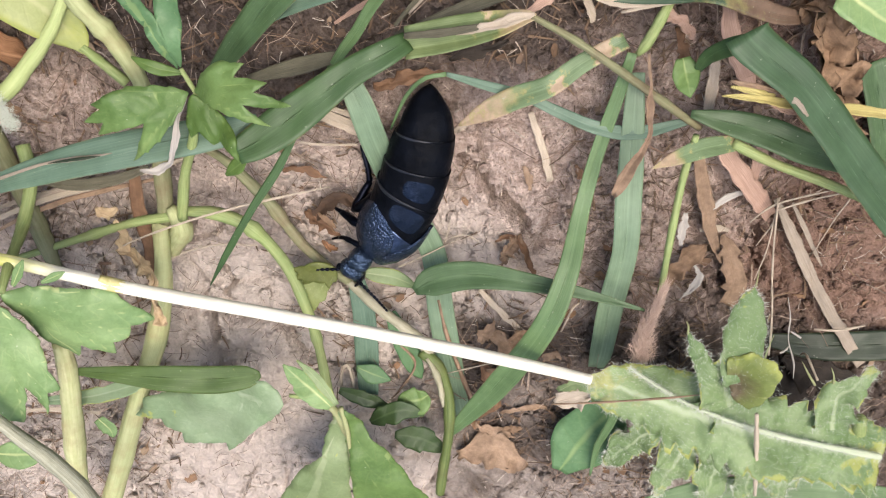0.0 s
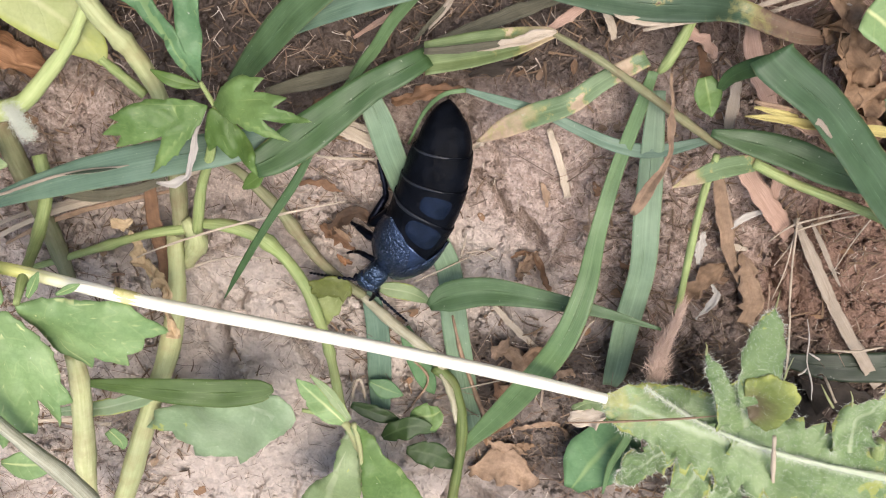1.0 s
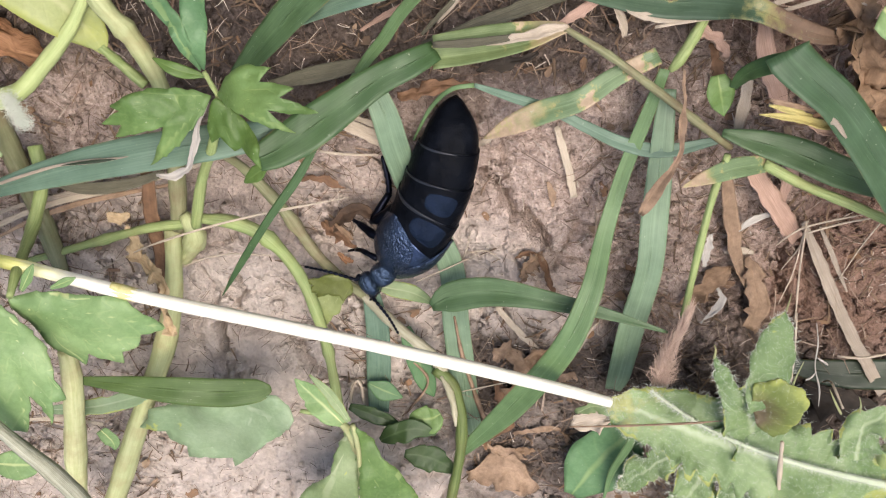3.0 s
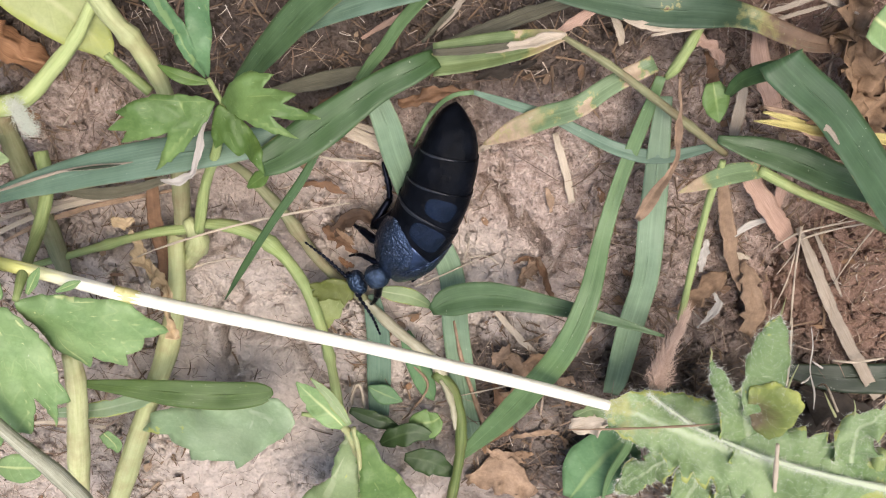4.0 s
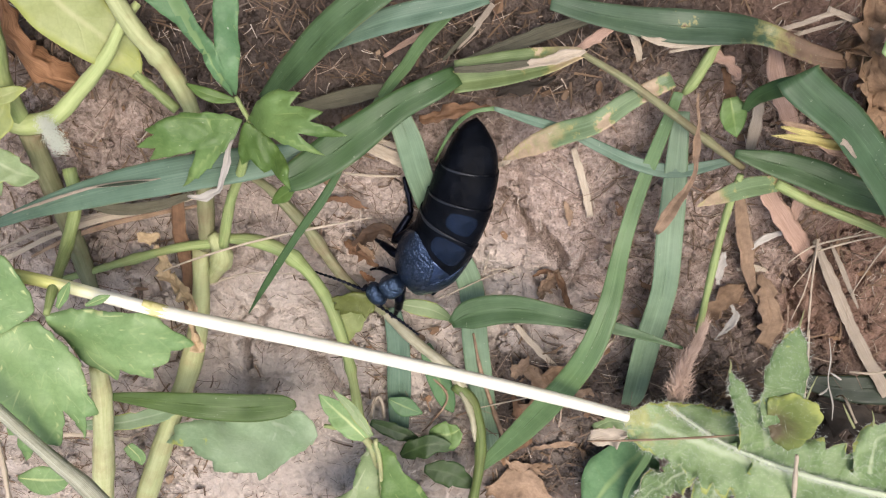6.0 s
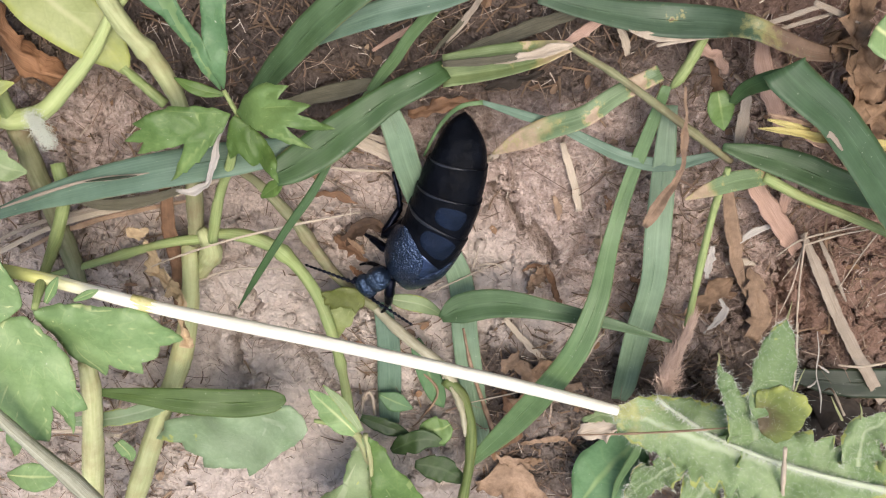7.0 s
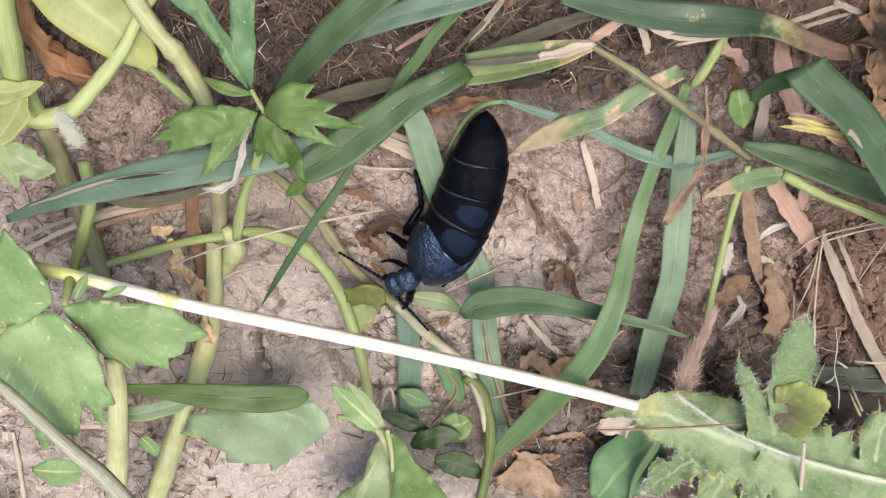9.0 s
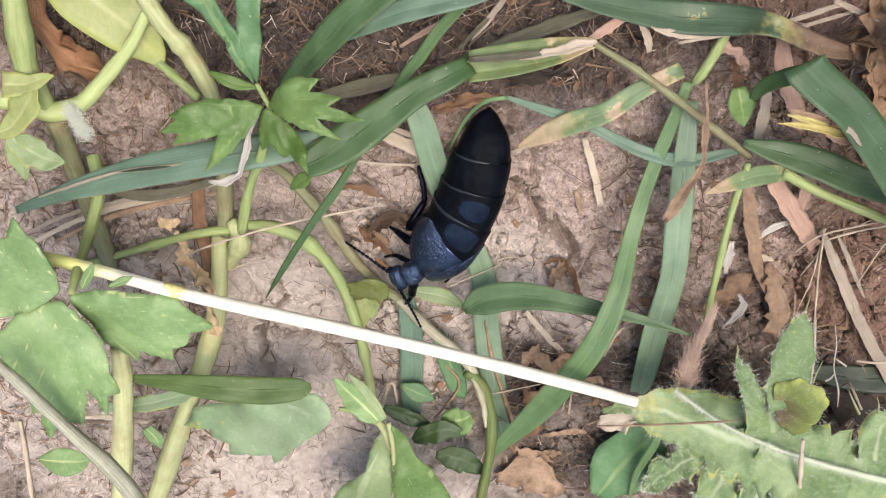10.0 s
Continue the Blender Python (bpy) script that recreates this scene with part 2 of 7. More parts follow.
def shell_mat(name, blue, wrinkle, rough, scale=1500.0, depth=0.00022, spec=0.3, metal=0.8):
    """Blue-black beetle cuticle, wrinkled and pitted."""
    m = Nodes(name)
    co = m.coords()
    warp = m.n("VectorMath")
    warp.operation = "ADD"
    m.link(co, warp.inputs[0])
    wob = m.n("TexNoise", Scale=900.0, Detail=2.0)
    m.link(co, wob.inputs["Vector"])
    sc = m.n("VectorMath")
    sc.operation = "SCALE"
    sc.inputs["Scale"].default_value = 0.0006
    m.link(wob.outputs["Color"], sc.inputs[0])
    m.link(sc.outputs[0], warp.inputs[1])
    vor = m.n("TexVoronoi", Scale=scale)
    vor.feature = "SMOOTH_F1"
    m.link(warp.outputs[0], vor.inputs["Vector"])
    fine = m.noise(co, 5200.0, 3.0)
    col = m.mix(m.ramp(m.noise(co, 350.0, 4.0), [(0.35, 0.0), (0.7, 1.0)]), tuple(c * 0.45 for c in blue), blue)
    h = m.math("ADD", m.math("MULTIPLY", vor.outputs[0], -wrinkle), m.math("MULTIPLY", fine, 0.25))
    m.bump(h, 0.8, depth)
    return m.done(col, rough, spec, metal)


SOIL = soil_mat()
BLUE_GREEN = grass_mat("bluish_grass", (0.091, 0.16, 0.105), (0.155, 0.245, 0.17))
DEEP_GREEN = grass_mat("deep_green_grass", (0.049, 0.098, 0.036), (0.083, 0.148, 0.058), translucent=0.18)
LUSH_GREEN = grass_mat("lush_green_grass", (0.039, 0.088, 0.026), (0.066, 0.13, 0.042), translucent=0.18)
MOSS_GREEN = grass_mat("yellowish_green_grass", (0.054, 0.1, 0.018), (0.091, 0.15, 0.034), dry=(0.45, 0.36, 0.18), spots=0.03, translucent=0.2)
# near-black grass: shade behind the thistle is painted as blade colour
SHADE_GRASS = grass_mat("shade_coloured_grass", (0.012, 0.022, 0.008), (0.020, 0.034, 0.013), translucent=0.1)
FRESH_GREEN = grass_mat("fresh_grass", (0.091, 0.165, 0.06), (0.150, 0.25, 0.1))
PALE_GREEN = grass_mat("pale_grass", (0.144, 0.225, 0.13), (0.219, 0.315, 0.195), veins=7.0)
DARK_BENT = grass_mat("dark_bluish_grass", (0.036, 0.078, 0.032), (0.059, 0.115, 0.05), translucent=0.15)
DRY_END = grass_mat("grass_with_dry_tip", (0.045, 0.088, 0.048), (0.088, 0.142, 0.078), dry=(0.2, 0.13, 0.09), dry_tip=0.27, spots=0.035)
DRY_ROOT = grass_mat("grass_with_dry_base", (0.107, 0.17, 0.075), (0.203, 0.29, 0.14), dry=(0.5, 0.37, 0.25), dry_root=0.33, spots=0.19)
YELLOWING = grass_mat("yellowing_grass", (0.107, 0.16, 0.05), (0.235, 0.3, 0.12), dry=(0.55, 0.43, 0.27), dry_tip=0.25, spots=0.12)
BUTTERCUP = leaf_mat("buttercup_leaf", (0.161, 0.285, 0.1), (0.321, 0.45, 0.2), (0.685, 0.72, 0.36), n_veins=5.0, slope=1.8)
# darker copy of the buttercup leaf, with shade of drooping leaflets in its colour
BUTTERCUP_SHADED = leaf_mat("shaded_side_leaf", (0.091, 0.165, 0.035), (0.150, 0.24, 0.06), (0.214, 0.31, 0.1), n_veins=5.0, slope=1.8)
OLIVE_LEAF = leaf_mat("olive_leaf", (0.128, 0.15, 0.03), (0.257, 0.28, 0.07), (0.364, 0.38, 0.13), n_veins=5.0, slope=1.8)
# leaves low in the cluster: their shade is put into the base colour
SHADED_LEAF = leaf_mat("shade_coloured_leaf", (0.04, 0.075, 0.024), (0.075, 0.125, 0.042), (0.09, 0.14, 0.055), n_veins=5.0, slope=1.8)
BUTTERCUP_BLUE = leaf_mat("bluish_buttercup_leaf", (0.094, 0.195, 0.082), (0.171, 0.305, 0.14), (0.289, 0.4, 0.16), n_veins=5.0, slope=1.8)
BUTTERCUP_MID = leaf_mat("green_buttercup_leaf", (0.102, 0.185, 0.048), (0.219, 0.335, 0.11), (0.342, 0.43, 0.16), n_veins=5.0, slope=1.8)
PALE_LEAF = leaf_mat("pale_leaf", (0.203, 0.28, 0.12), (0.321, 0.4, 0.2), (0.449, 0.5, 0.3), yellow=0.1, dry=0.02)
YELLOW_LEAF = leaf_mat("yellow_green_leaf", (0.300, 0.35, 0.12), (0.428, 0.46, 0.2), (0.535, 0.54, 0.28), yellow=0.3, dry=0.05)
GREY_LEAF = leaf_mat("grey_green_leaf", (0.225, 0.33, 0.17), (0.364, 0.45, 0.29), (0.449, 0.52, 0.36), yellow=0.1, dry=0.04)
THISTLE = leaf_mat("thistle_leaf", (0.125, 0.215, 0.078), (0.32, 0.425, 0.195), (0.556, 0.62, 0.4), yellow=0.1, n_veins=4.0, relief=0.0003)
THISTLE_BLADE = leaf_mat("thistle_leaf_with_yellow_end", (0.125, 0.215, 0.078), (0.32, 0.425, 0.195), (0.535, 0.62, 0.4), yellow=0.1, n_veins=4.0, relief=0.0003, root=(0.42, 0.43, 0.16), root_end=0.12)
THISTLE_RIB = fibre_mat("thistle_midrib", (0.5, 0.57, 0.38), (0.66, 0.72, 0.54), 0.6, 8.0, 0.1)
THISTLE_BROWN = leaf_mat("browned_thistle_leaf", (0.17, 0.22, 0.06), (0.33, 0.38, 0.11), (0.36, 0.4, 0.14), yellow=0.3, n_veins=3.0, relief=0.0004, root=(0.17, 0.125, 0.075), root_end=0.55)
LIGHT_STEM = fibre_mat("light_green_stalk", (0.34, 0.41, 0.16), (0.5, 0.55, 0.26), 0.5, 14.0, 0.15)
STEM = fibre_mat("green_stem", (0.2, 0.27, 0.085), (0.38, 0.44, 0.2), 0.5, 18.0, 0.35, blotch_col=(0.3, 0.27, 0.12))
PALE_STEM = fibre_mat("pale_stem", (0.3, 0.33, 0.15), (0.48, 0.5, 0.27), 0.55, 18.0, 0.6, blotch_col=(0.3, 0.24, 0.12))
# lighter copy of the pale stem, for the stalk in open light
LIT_STEM = fibre_mat("lit_pale_stem", (0.42, 0.44, 0.2), (0.66, 0.66, 0.38), 0.55, 18.0, 0.6, blotch_col=(0.36, 0.28, 0.15))
BROWN_STEM = fibre_mat("browned_or_shaded_stem", (0.16, 0.17, 0.08), (0.3, 0.29, 0.17), 0.6, 18.0, 0.7, blotch_col=(0.17, 0.1, 0.065))
DARK_STEM = fibre_mat("dark_green_runner", (0.075, 0.11, 0.03), (0.17, 0.21, 0.07), 0.5, 18.0, 0.3, blotch_col=(0.15, 0.12, 0.06))
PALE_RUNNER = fibre_mat("bleached_runner", (0.3, 0.27, 0.17), (0.56, 0.52, 0.4), 0.6, 14.0, 0.5, blotch_col=(0.2, 0.2, 0.1))
STRIPED_STEM = fibre_mat("ribbed_dry_stem", (0.22, 0.22, 0.15), (0.58, 0.57, 0.45), 0.6, 60.0, 0.1)
STALK_STRAW = fibre_mat("bleached_straw", (0.78, 0.74, 0.61), (0.89, 0.865, 0.78), 0.5, 9.0, 0.15, blotch_col=(0.6, 0.52, 0.26), root=(0.62, 0.62, 0.2))
NODE_STRAW = fibre_mat("yellowish_straw_joint", (0.5, 0.44, 0.14), (0.78, 0.72, 0.4), 0.5, 9.0, 0.1)
STRAW = fibre_mat("dry_straw", (0.44, 0.355, 0.265), (0.67, 0.57, 0.46), 0.65, 24.0, 0.25)
GREY_STRAW = fibre_mat("grey_tan_straw", (0.3, 0.24, 0.185), (0.52, 0.44, 0.36), 0.65, 34.0, 0.3)
PINK_STRAW = fibre_mat("reddish_straw", (0.33, 0.2, 0.15), (0.58, 0.4, 0.315), 0.65, 26.0, 0.2)
ORANGE_LEAF = fibre_mat("orange_tan_dead_leaf", (0.12, 0.072, 0.042), (0.36, 0.232, 0.145), 0.75, 36.0, 0.35, grain=0.75)
RUST_LEAF = fibre_mat("rust_brown_dead_leaf", (0.17, 0.08, 0.04), (0.52, 0.28, 0.15), 0.7, 44.0, 0.4)
BLACKISH_SCRAP = fibre_mat("blackish_scrap", (0.018, 0.014, 0.011), (0.05, 0.037, 0.028), 0.75, 20.0, 0.4, grain=0.75)
SHEATH_SCRAP = fibre_mat("yellowish_tan_torn_sheath", (0.34, 0.24, 0.14), (0.68, 0.52, 0.33), 0.7, 12.0, 0.35, grain=0.5)
UMBER_LEAF = fibre_mat("umber_dead_leaf", (0.04, 0.025, 0.017), (0.14, 0.082, 0.05), 0.75, 14.0, 0.5, grain=0.75)
TAN_LEAF = fibre_mat("tan_dead_leaf", (0.18, 0.115, 0.075), (0.42, 0.29, 0.195), 0.75, 14.0, 0.5, grain=0.75)
BROWN_LEAF = fibre_mat("brown_dead_leaf", (0.1, 0.055, 0.032), (0.27, 0.15, 0.085), 0.75, 14.0, 0.5, grain=0.75)
GREY_BLADE = fibre_mat("grey_dead_blade", (0.075, 0.07, 0.048), (0.18, 0.165, 0.115), 0.7, 26.0, 0.3)
YELLOW_CHIP = fibre_mat("yellow_dry_blade", (0.4, 0.32, 0.12), (0.72, 0.64, 0.26), 0.6, 22.0, 0.25)
TUFT = fibre_mat("brown_seed_hair", (0.34, 0.23, 0.18), (0.72, 0.55, 0.45), 0.85, 9.0, 0.2)
WHITE_HAIR = fibre_mat("white_down", (0.5, 0.52, 0.44), (0.68, 0.7, 0.6), 0.9, 6.0, 0.0)
WHITE_FLAKE = fibre_mat("white_husk", (0.38, 0.34, 0.3), (0.56, 0.52, 0.47), 0.8, 8.0, 0.1)
ELYTRA = shell_mat("wrinkled_blue_black_wing_case", (0.05, 0.077, 0.142), 1.0, 0.17, 4000.0, 0.0003, 0.4, 0.8)
PRONOTUM = shell_mat("pitted_blue_black_shell", (0.06, 0.095, 0.165), 1.0, 0.2, 3300.0, 0.0003, 0.4, 0.8)
BLUE_PLATE = shell_mat("smooth_blue_black_plate", (0.075, 0.11, 0.195), 0.12, 0.2, 900.0, 0.0002)
GLOSS_PLATE = shell_mat("glossy_black_plate", (0.0095, 0.0185, 0.043), 0.5, 0.2, 420.0, 0.0009, 0.2, 0.6)
ABDOMEN = shell_mat("dull_black_cuticle", (0.005, 0.0062, 0.0098), 0.6, 0.34, 800.0, 0.0004, 0.035, 0.0)
RIM = shell_mat("grey_plate_rim", (0.03, 0.034, 0.045), 0.3, 0.34, 2500.0, 0.0001, 0.3, 0.2)
LEG = shell_mat("black_leg_cuticle", (0.009, 0.011, 0.022), 0.4, 0.35, 4000.0, 0.0001)


# ---- building helpers ----
VIEWWARD = Vector((0.0, 0.42, 0.91))


def link_mesh(name, verts, faces, mat, parent=None, uvs=None, smooth=True):
    """One mesh object; verts in millimetres, uvs one per vertex."""
    me = bpy.data.meshes.new(name)
    me.from_pydata([(x * MM, y * MM, z * MM) for x, y, z in verts], [], faces)
    if uvs:
        layer = me.uv_layers.new(name="UVMap")
        idx = np.zeros(len(me.loops), dtype=np.int32)
        me.loops.foreach_get("vertex_index", idx)
        layer.data.foreach_set("uv", np.array(uvs, dtype=np.float32)[idx].ravel())
    if smooth:
        me.polygons.foreach_set("use_smooth", [True] * len(me.polygons))
    me.materials.append(mat)
    me.update()
    ob = new(name, me)
    ob.parent = parent
    return ob


def spline(points, n):
    """n + 1 rows on a smooth curve through rows of numbers, at even steps of length."""
    p = np.array(points, dtype=float)
    p = np.vstack([2 * p[0] - p[1], p, 2 * p[-1] - p[-2]])
    rows = []
    for i in range(1, len(p) - 2):
        for t in np.linspace(0, 1, 12, endpoint=False):
            a, b, c, d = p[i - 1], p[i], p[i + 1], p[i + 2]
            rows.append(0.5 * (2 * b + (c - a) * t + (2 * a - 5 * b + 4 * c - d) * t * t + (3 * b - a - 3 * c + d) * t ** 3))
    rows.append(p[-2])
    rows = np.array(rows)
    s = np.r_[0, np.cumsum(np.linalg.norm(np.diff(rows[:, :3], axis=0), axis=1))]
    at = np.linspace(0, s[-1], n + 1)
    return np.array([np.interp(at, s, rows[:, k]) for k in range(rows.shape[1])]).T


def ribbon(name, points, mat, parent=None, seg=None, nu=8, fold=0.18, curl=0.0, teeth=0, bite=0.25, ruffle=0.0, thick=0.18, roll=0.0, twist=0.0, crumple=0.0, ragged=0.0, seed=1):
    """A blade or leaflet along points (x, y, z, width): folded along its midrib, with toothed or wavy edges and real thickness."""
    rng = random.Random(seed * 7919 + len(name))
    pts = np.array(points, dtype=float)
    length = np.linalg.norm(np.diff(pts[:, :3], axis=0), axis=1).sum()
    seg = seg or int(max(14, min(60, length / 0.9)))
    if teeth:
        seg = max(seg, teeth * 8)
    c = spline(points, seg)
    ph = [rng.uniform(0, 6.28) for _ in range(6)]
    top, low, uvs = [], [], []
    for i in range(seg + 1):
        p = Vector(c[i, :3])
        t = Vector(c[min(i + 1, seg), :3]) - Vector(c[max(i - 1, 0), :3])
        t.normalize()
        v = i / seg
        hint = Matrix.Rotation(radians(roll + twist * v), 3, t) @ VIEWWARD
        side = t.cross(hint).normalized()
        up = side.cross(t).normalized()
        w = max(c[i, 3], 0.05) / 2
        for j in range(nu + 1):
            s = -1 + 2 * j / nu
            k = abs(s)
            ww = w
            shift = 0.0
            if teeth:
                phase = (v * teeth + (0.37 if s > 0 else 0.0)) % 1.0
                cut = bite * (1 - phase) ** 1.2 * min(1.0, 6 * v) * (0.7 + 0.5 * math.sin(ph[0] + 9 * v + (2 if s > 0 else 0)))
                ww = w * (1 - cut * k ** 2) if k > 0 else w
                shift = 0.0
            if ragged:
                ww *= 1 + ragged * (noise.noise((v * 7 + seed, 3.0 if s > 0 else 9.0, seed)) + 0.7 * noise.noise((v * 23, 5.0 if s > 0 else 1.0, seed)))
            q = p + side * (s * ww) + t * shift
            lift = fold * w * k + curl * w * k * k
            lift += ruffle * w * k * k * math.sin(ph[1] + v * 17 + (1.7 if s > 0 else 0.0)) + 0.04 * w * math.sin(ph[2] + 23 * v + 3 * s)
            q = q + up * lift
            if crumple:
                nv = noise.noise_vector(q * 2.6 + Vector((seed, seed, 0))) * 0.16 + noise.noise_vector(q * 0.45 + Vector((seed, 0, 0))) * 0.8 + noise.noise_vector(q * 1.3 + Vector((0, seed, 0))) * 0.35
                q = q + nv * crumple
            edge = max(0.15, 1 - k ** 4)
            top.append(tuple(q + up * thick * 0.5 * edge))
            low.append(tuple(q - up * thick * 0.5 * edge))
            uvs.append((0.5 + s / 2, v))
    n1 = nu + 1
    count = len(top)
    faces = []
    for i in range(seg):
        for j in range(nu):
            a = i * n1 + j
            faces.append((a, a + 1, a + n1 + 1, a + n1))
            faces.append((count + a, count + a + n1, count + a + n1 + 1, count + a + 1))
    rim = [i * n1 for i in range(seg + 1)], [i * n1 + nu for i in range(seg + 1)]
    for i in range(seg):
        a, b = rim[0][i], rim[0][i + 1]
        faces.append((a, b, count + b, count + a))
        a, b = rim[1][i], rim[1][i + 1]
        faces.append((b, a, count + a, count + b))
    for j in range(nu):
        faces.append((j + 1, j, count + j, count + j + 1))
        a = seg * n1 + j
        faces.append((a, a + 1, count + a + 1, count + a))
    return link_mesh(name, top + low, faces, mat, parent, uvs + uvs)


def lobed(name, base, tips, mat, parent=None, notch=0.72, bulge=0.16, camber=0.1, thick=0.2, teeth=0.035, seed=1, crease=0.05, keel=0.0, droop=0.0):
    """A leaf segment that fans out from its base to pointed lobes; tips are (x, y, z, notch after it). Each lobe has its own vein and trough, and keel folds the whole along its middle."""
    b = Vector(base[:3])
    ex = Vector((1, 0, 0))
    ey = VIEWWARD.cross(ex).normalized()
    flat = lambda p: Vector(((p - b).dot(ex), (p - b).dot(ey)))
    t3 = [Vector(p[:3]) for p in tips]
    t = [flat(p) for p in t3]
    rise = [(p - b).dot(VIEWWARD) for p in t3]
    size = max(p.length for p in t)
    axis = sum(t, Vector((0, 0))).normalized()
    turn = lambda p: math.atan2(axis.x * p.y - axis.y * p.x, axis.dot(p))
    cuts = [(t[i] + t[i + 1]) / 2 * (tips[i][3] if len(tips[i]) > 3 else notch) for i in range(len(t) - 1)]
    spread = (turn(t[-1]) - turn(t[0])) / 2
    foot = [Vector((axis.x * math.cos(a) - axis.y * math.sin(a), axis.y * math.cos(a) + axis.x * math.sin(a))) * 0.35 for a in (-spread, spread)]
    stops = [foot[0]] + [q for pair in zip(t, cuts + [foot[1]]) for q in pair]
    middle = sum(t, Vector((0, 0))) / len(t) * 0.6
    rng = random.Random(seed * 613)
    line = []
    for k in range(len(stops) - 1):
        p, q = stops[k], stops[k + 1]
        wide = k == 0 or k == len(stops) - 2
        side = Vector(((q - p).y, -(q - p).x)).normalized()
        if side.dot((p + q) / 2 - middle) < 0:
            side = -side
        gap = (q - p).length
        ctrl = (p + q) / 2 + side * gap * bulge * (1.9 if wide else 0.5)
        n = max(5, int(gap / 0.45))
        nt = max(2, int(gap / 2.2))
        for i in range(n):
            f = i / n
            w = p * (1 - f) ** 2 + ctrl * 2 * f * (1 - f) + q * f * f
            g = f if k % 2 == 0 else 1 - f
            saw = teeth * gap * 0.5 * ((g * nt) % 1.0) * min(1.0, 5 * f) * min(1.0, 5 * (1 - f)) * rng.uniform(0.6, 1.2)
            line.append(w + side * saw)
    line.append(stops[-1])

    def inside(p):
        hit = False
        for i in range(len(line)):
            a, c = line[i - 1], line[i]
            if (a.y > p.y) != (c.y > p.y) and p.x < (c.x - a.x) * (p.y - a.y) / (c.y - a.y) + a.x:
                hit = not hit
        return hit

    step = max(0.45, size / 26)
    lo = [min(p[k] for p in line) for k in (0, 1)]
    hi = [max(p[k] for p in line) for k in (0, 1)]
    grid = []
    for iy in range(int((hi[1] - lo[1]) / step) + 1):
        for ix in range(int((hi[0] - lo[0]) / step) + 1):
            p = Vector((lo[0] + (ix + 0.5 * (iy % 2)) * step, lo[1] + iy * step))
            if inside(p) and min((p - q).length for q in line) > step * 0.45:
                grid.append(p)
    m = len(line)
    verts2, _, tris, *_ = geometry.delaunay_2d_cdt(line + grid, [(i, (i + 1) % m) for i in range(m)], [], 0, 1e-5)
    tris = [f for f in tris if inside((verts2[f[0]] + verts2[f[1]] + verts2[f[2]]) / 3)]
    angles = [turn(p) for p in t]
    knots = sorted([(a, 0.0) for a in angles] + [((angles[i] + angles[i + 1]) / 2, 0.5) for i in range(len(t) - 1)])
    knots = [(knots[0][0] - 0.45, 0.5)] + knots + [(knots[-1][0] + 0.45, 0.5)]
    ka, kv = [k[0] for k in knots], [k[1] for k in knots]
    top, low, uvs = [], [], []
    for p in verts2:
        f = p.length / size
        off = np.interp(turn(p), ka, kv) if p.length > 1e-6 else 0.0
        wsum, h = 1 / (p.length_squared + 0.5), 0.0
        for q, r in zip(t, rise):
            w = 1 / ((p - q).length_squared + 0.5)
            wsum, h = wsum + w, h + w * r
        away = abs(axis.x * p.y - axis.y * p.x)
        h = h / wsum + camber * size * f * max(0.0, 1.1 - f) * 1.3
        h += crease * size * (off * 2 - 0.5) * f * (1.15 - f) + keel * away - droop * size * f * f
        h += 0.5 * noise.noise((p.x * 0.3 + seed, p.y * 0.3, seed)) + 0.16 * noise.noise((p.x * 0.9, p.y * 0.9 + seed, seed))
        q = b + ex * p.x + ey * p.y + VIEWWARD * h
        top.append(tuple(q + VIEWWARD * thick / 2))
        low.append(tuple(q - VIEWWARD * thick / 2))
        uvs.append((0.5 + off * 0.9, f))
    count = len(top)
    faces, edges = [], {}
    for f in tris:
        a, c, d = f
        if (verts2[c] - verts2[a]).cross(verts2[d] - verts2[a]) < 0:
            c, d = d, c
        faces += [(a, c, d), (count + a, count + d, count + c)]
        for e in ((a, c), (c, d), (d, a)):
            edges[e] = True
    for a, c in list(edges):
        if (c, a) not in edges:
            faces.append((a, count + a, count + c, c))
    return link_mesh(name, top + low, faces, mat, parent, uvs + uvs)


def tube(name, points, mat, parent=None, seg=None, sides=10, flat=1.0, knots=0, lumps=0.05, groove=0.0, seed=1):
    """A stem along points (x, y, z, diameter), slightly uneven, with swollen knots."""
    rng = random.Random(seed * 104729 + len(name))
    pts = np.array(points, dtype=float)
    length = np.linalg.norm(np.diff(pts[:, :3], axis=0), axis=1).sum()
    seg = seg or int(max(10, min(70, length / 0.8)))
    c = spline(points, seg)
    ph = [rng.uniform(0, 6.28) for _ in range(6)]
    verts, uvs, faces = [], [], []
    for i in range(seg + 1):
        p = Vector(c[i, :3])
        t = (Vector(c[min(i + 1, seg), :3]) - Vector(c[max(i - 1, 0), :3])).normalized()
        side = t.cross(VIEWWARD).normalized()
        up = side.cross(t).normalized()
        v = i / seg
        r = max(c[i, 3], 0.04) / 2 * (1 + lumps * math.sin(ph[0] + 15 * v) + lumps * 0.6 * math.sin(ph[1] + 41 * v))
        if knots:
            d = abs((v * knots) % 1.0 - 0.5)
            r *= 1 + 0.3 * math.exp(-(d / 0.04) ** 2)
        for j in range(sides):
            a = 2 * math.pi * j / sides
            rr = r * (1 - groove * (j % 2))
            verts.append(tuple(p + side * (rr * math.cos(a)) + up * (rr * flat * math.sin(a))))
            uvs.append((j / sides, v))
    for i in range(seg):
        for j in range(sides):
            k = (j + 1) % sides
            faces.append((i * sides + j, i * sides + k, (i + 1) * sides + k, (i + 1) * sides + j))
    faces.append(tuple(reversed(range(sides))))
    faces.append(tuple(range(seg * sides, (seg + 1) * sides)))
    return link_mesh(name, verts, faces, mat, parent, uvs)


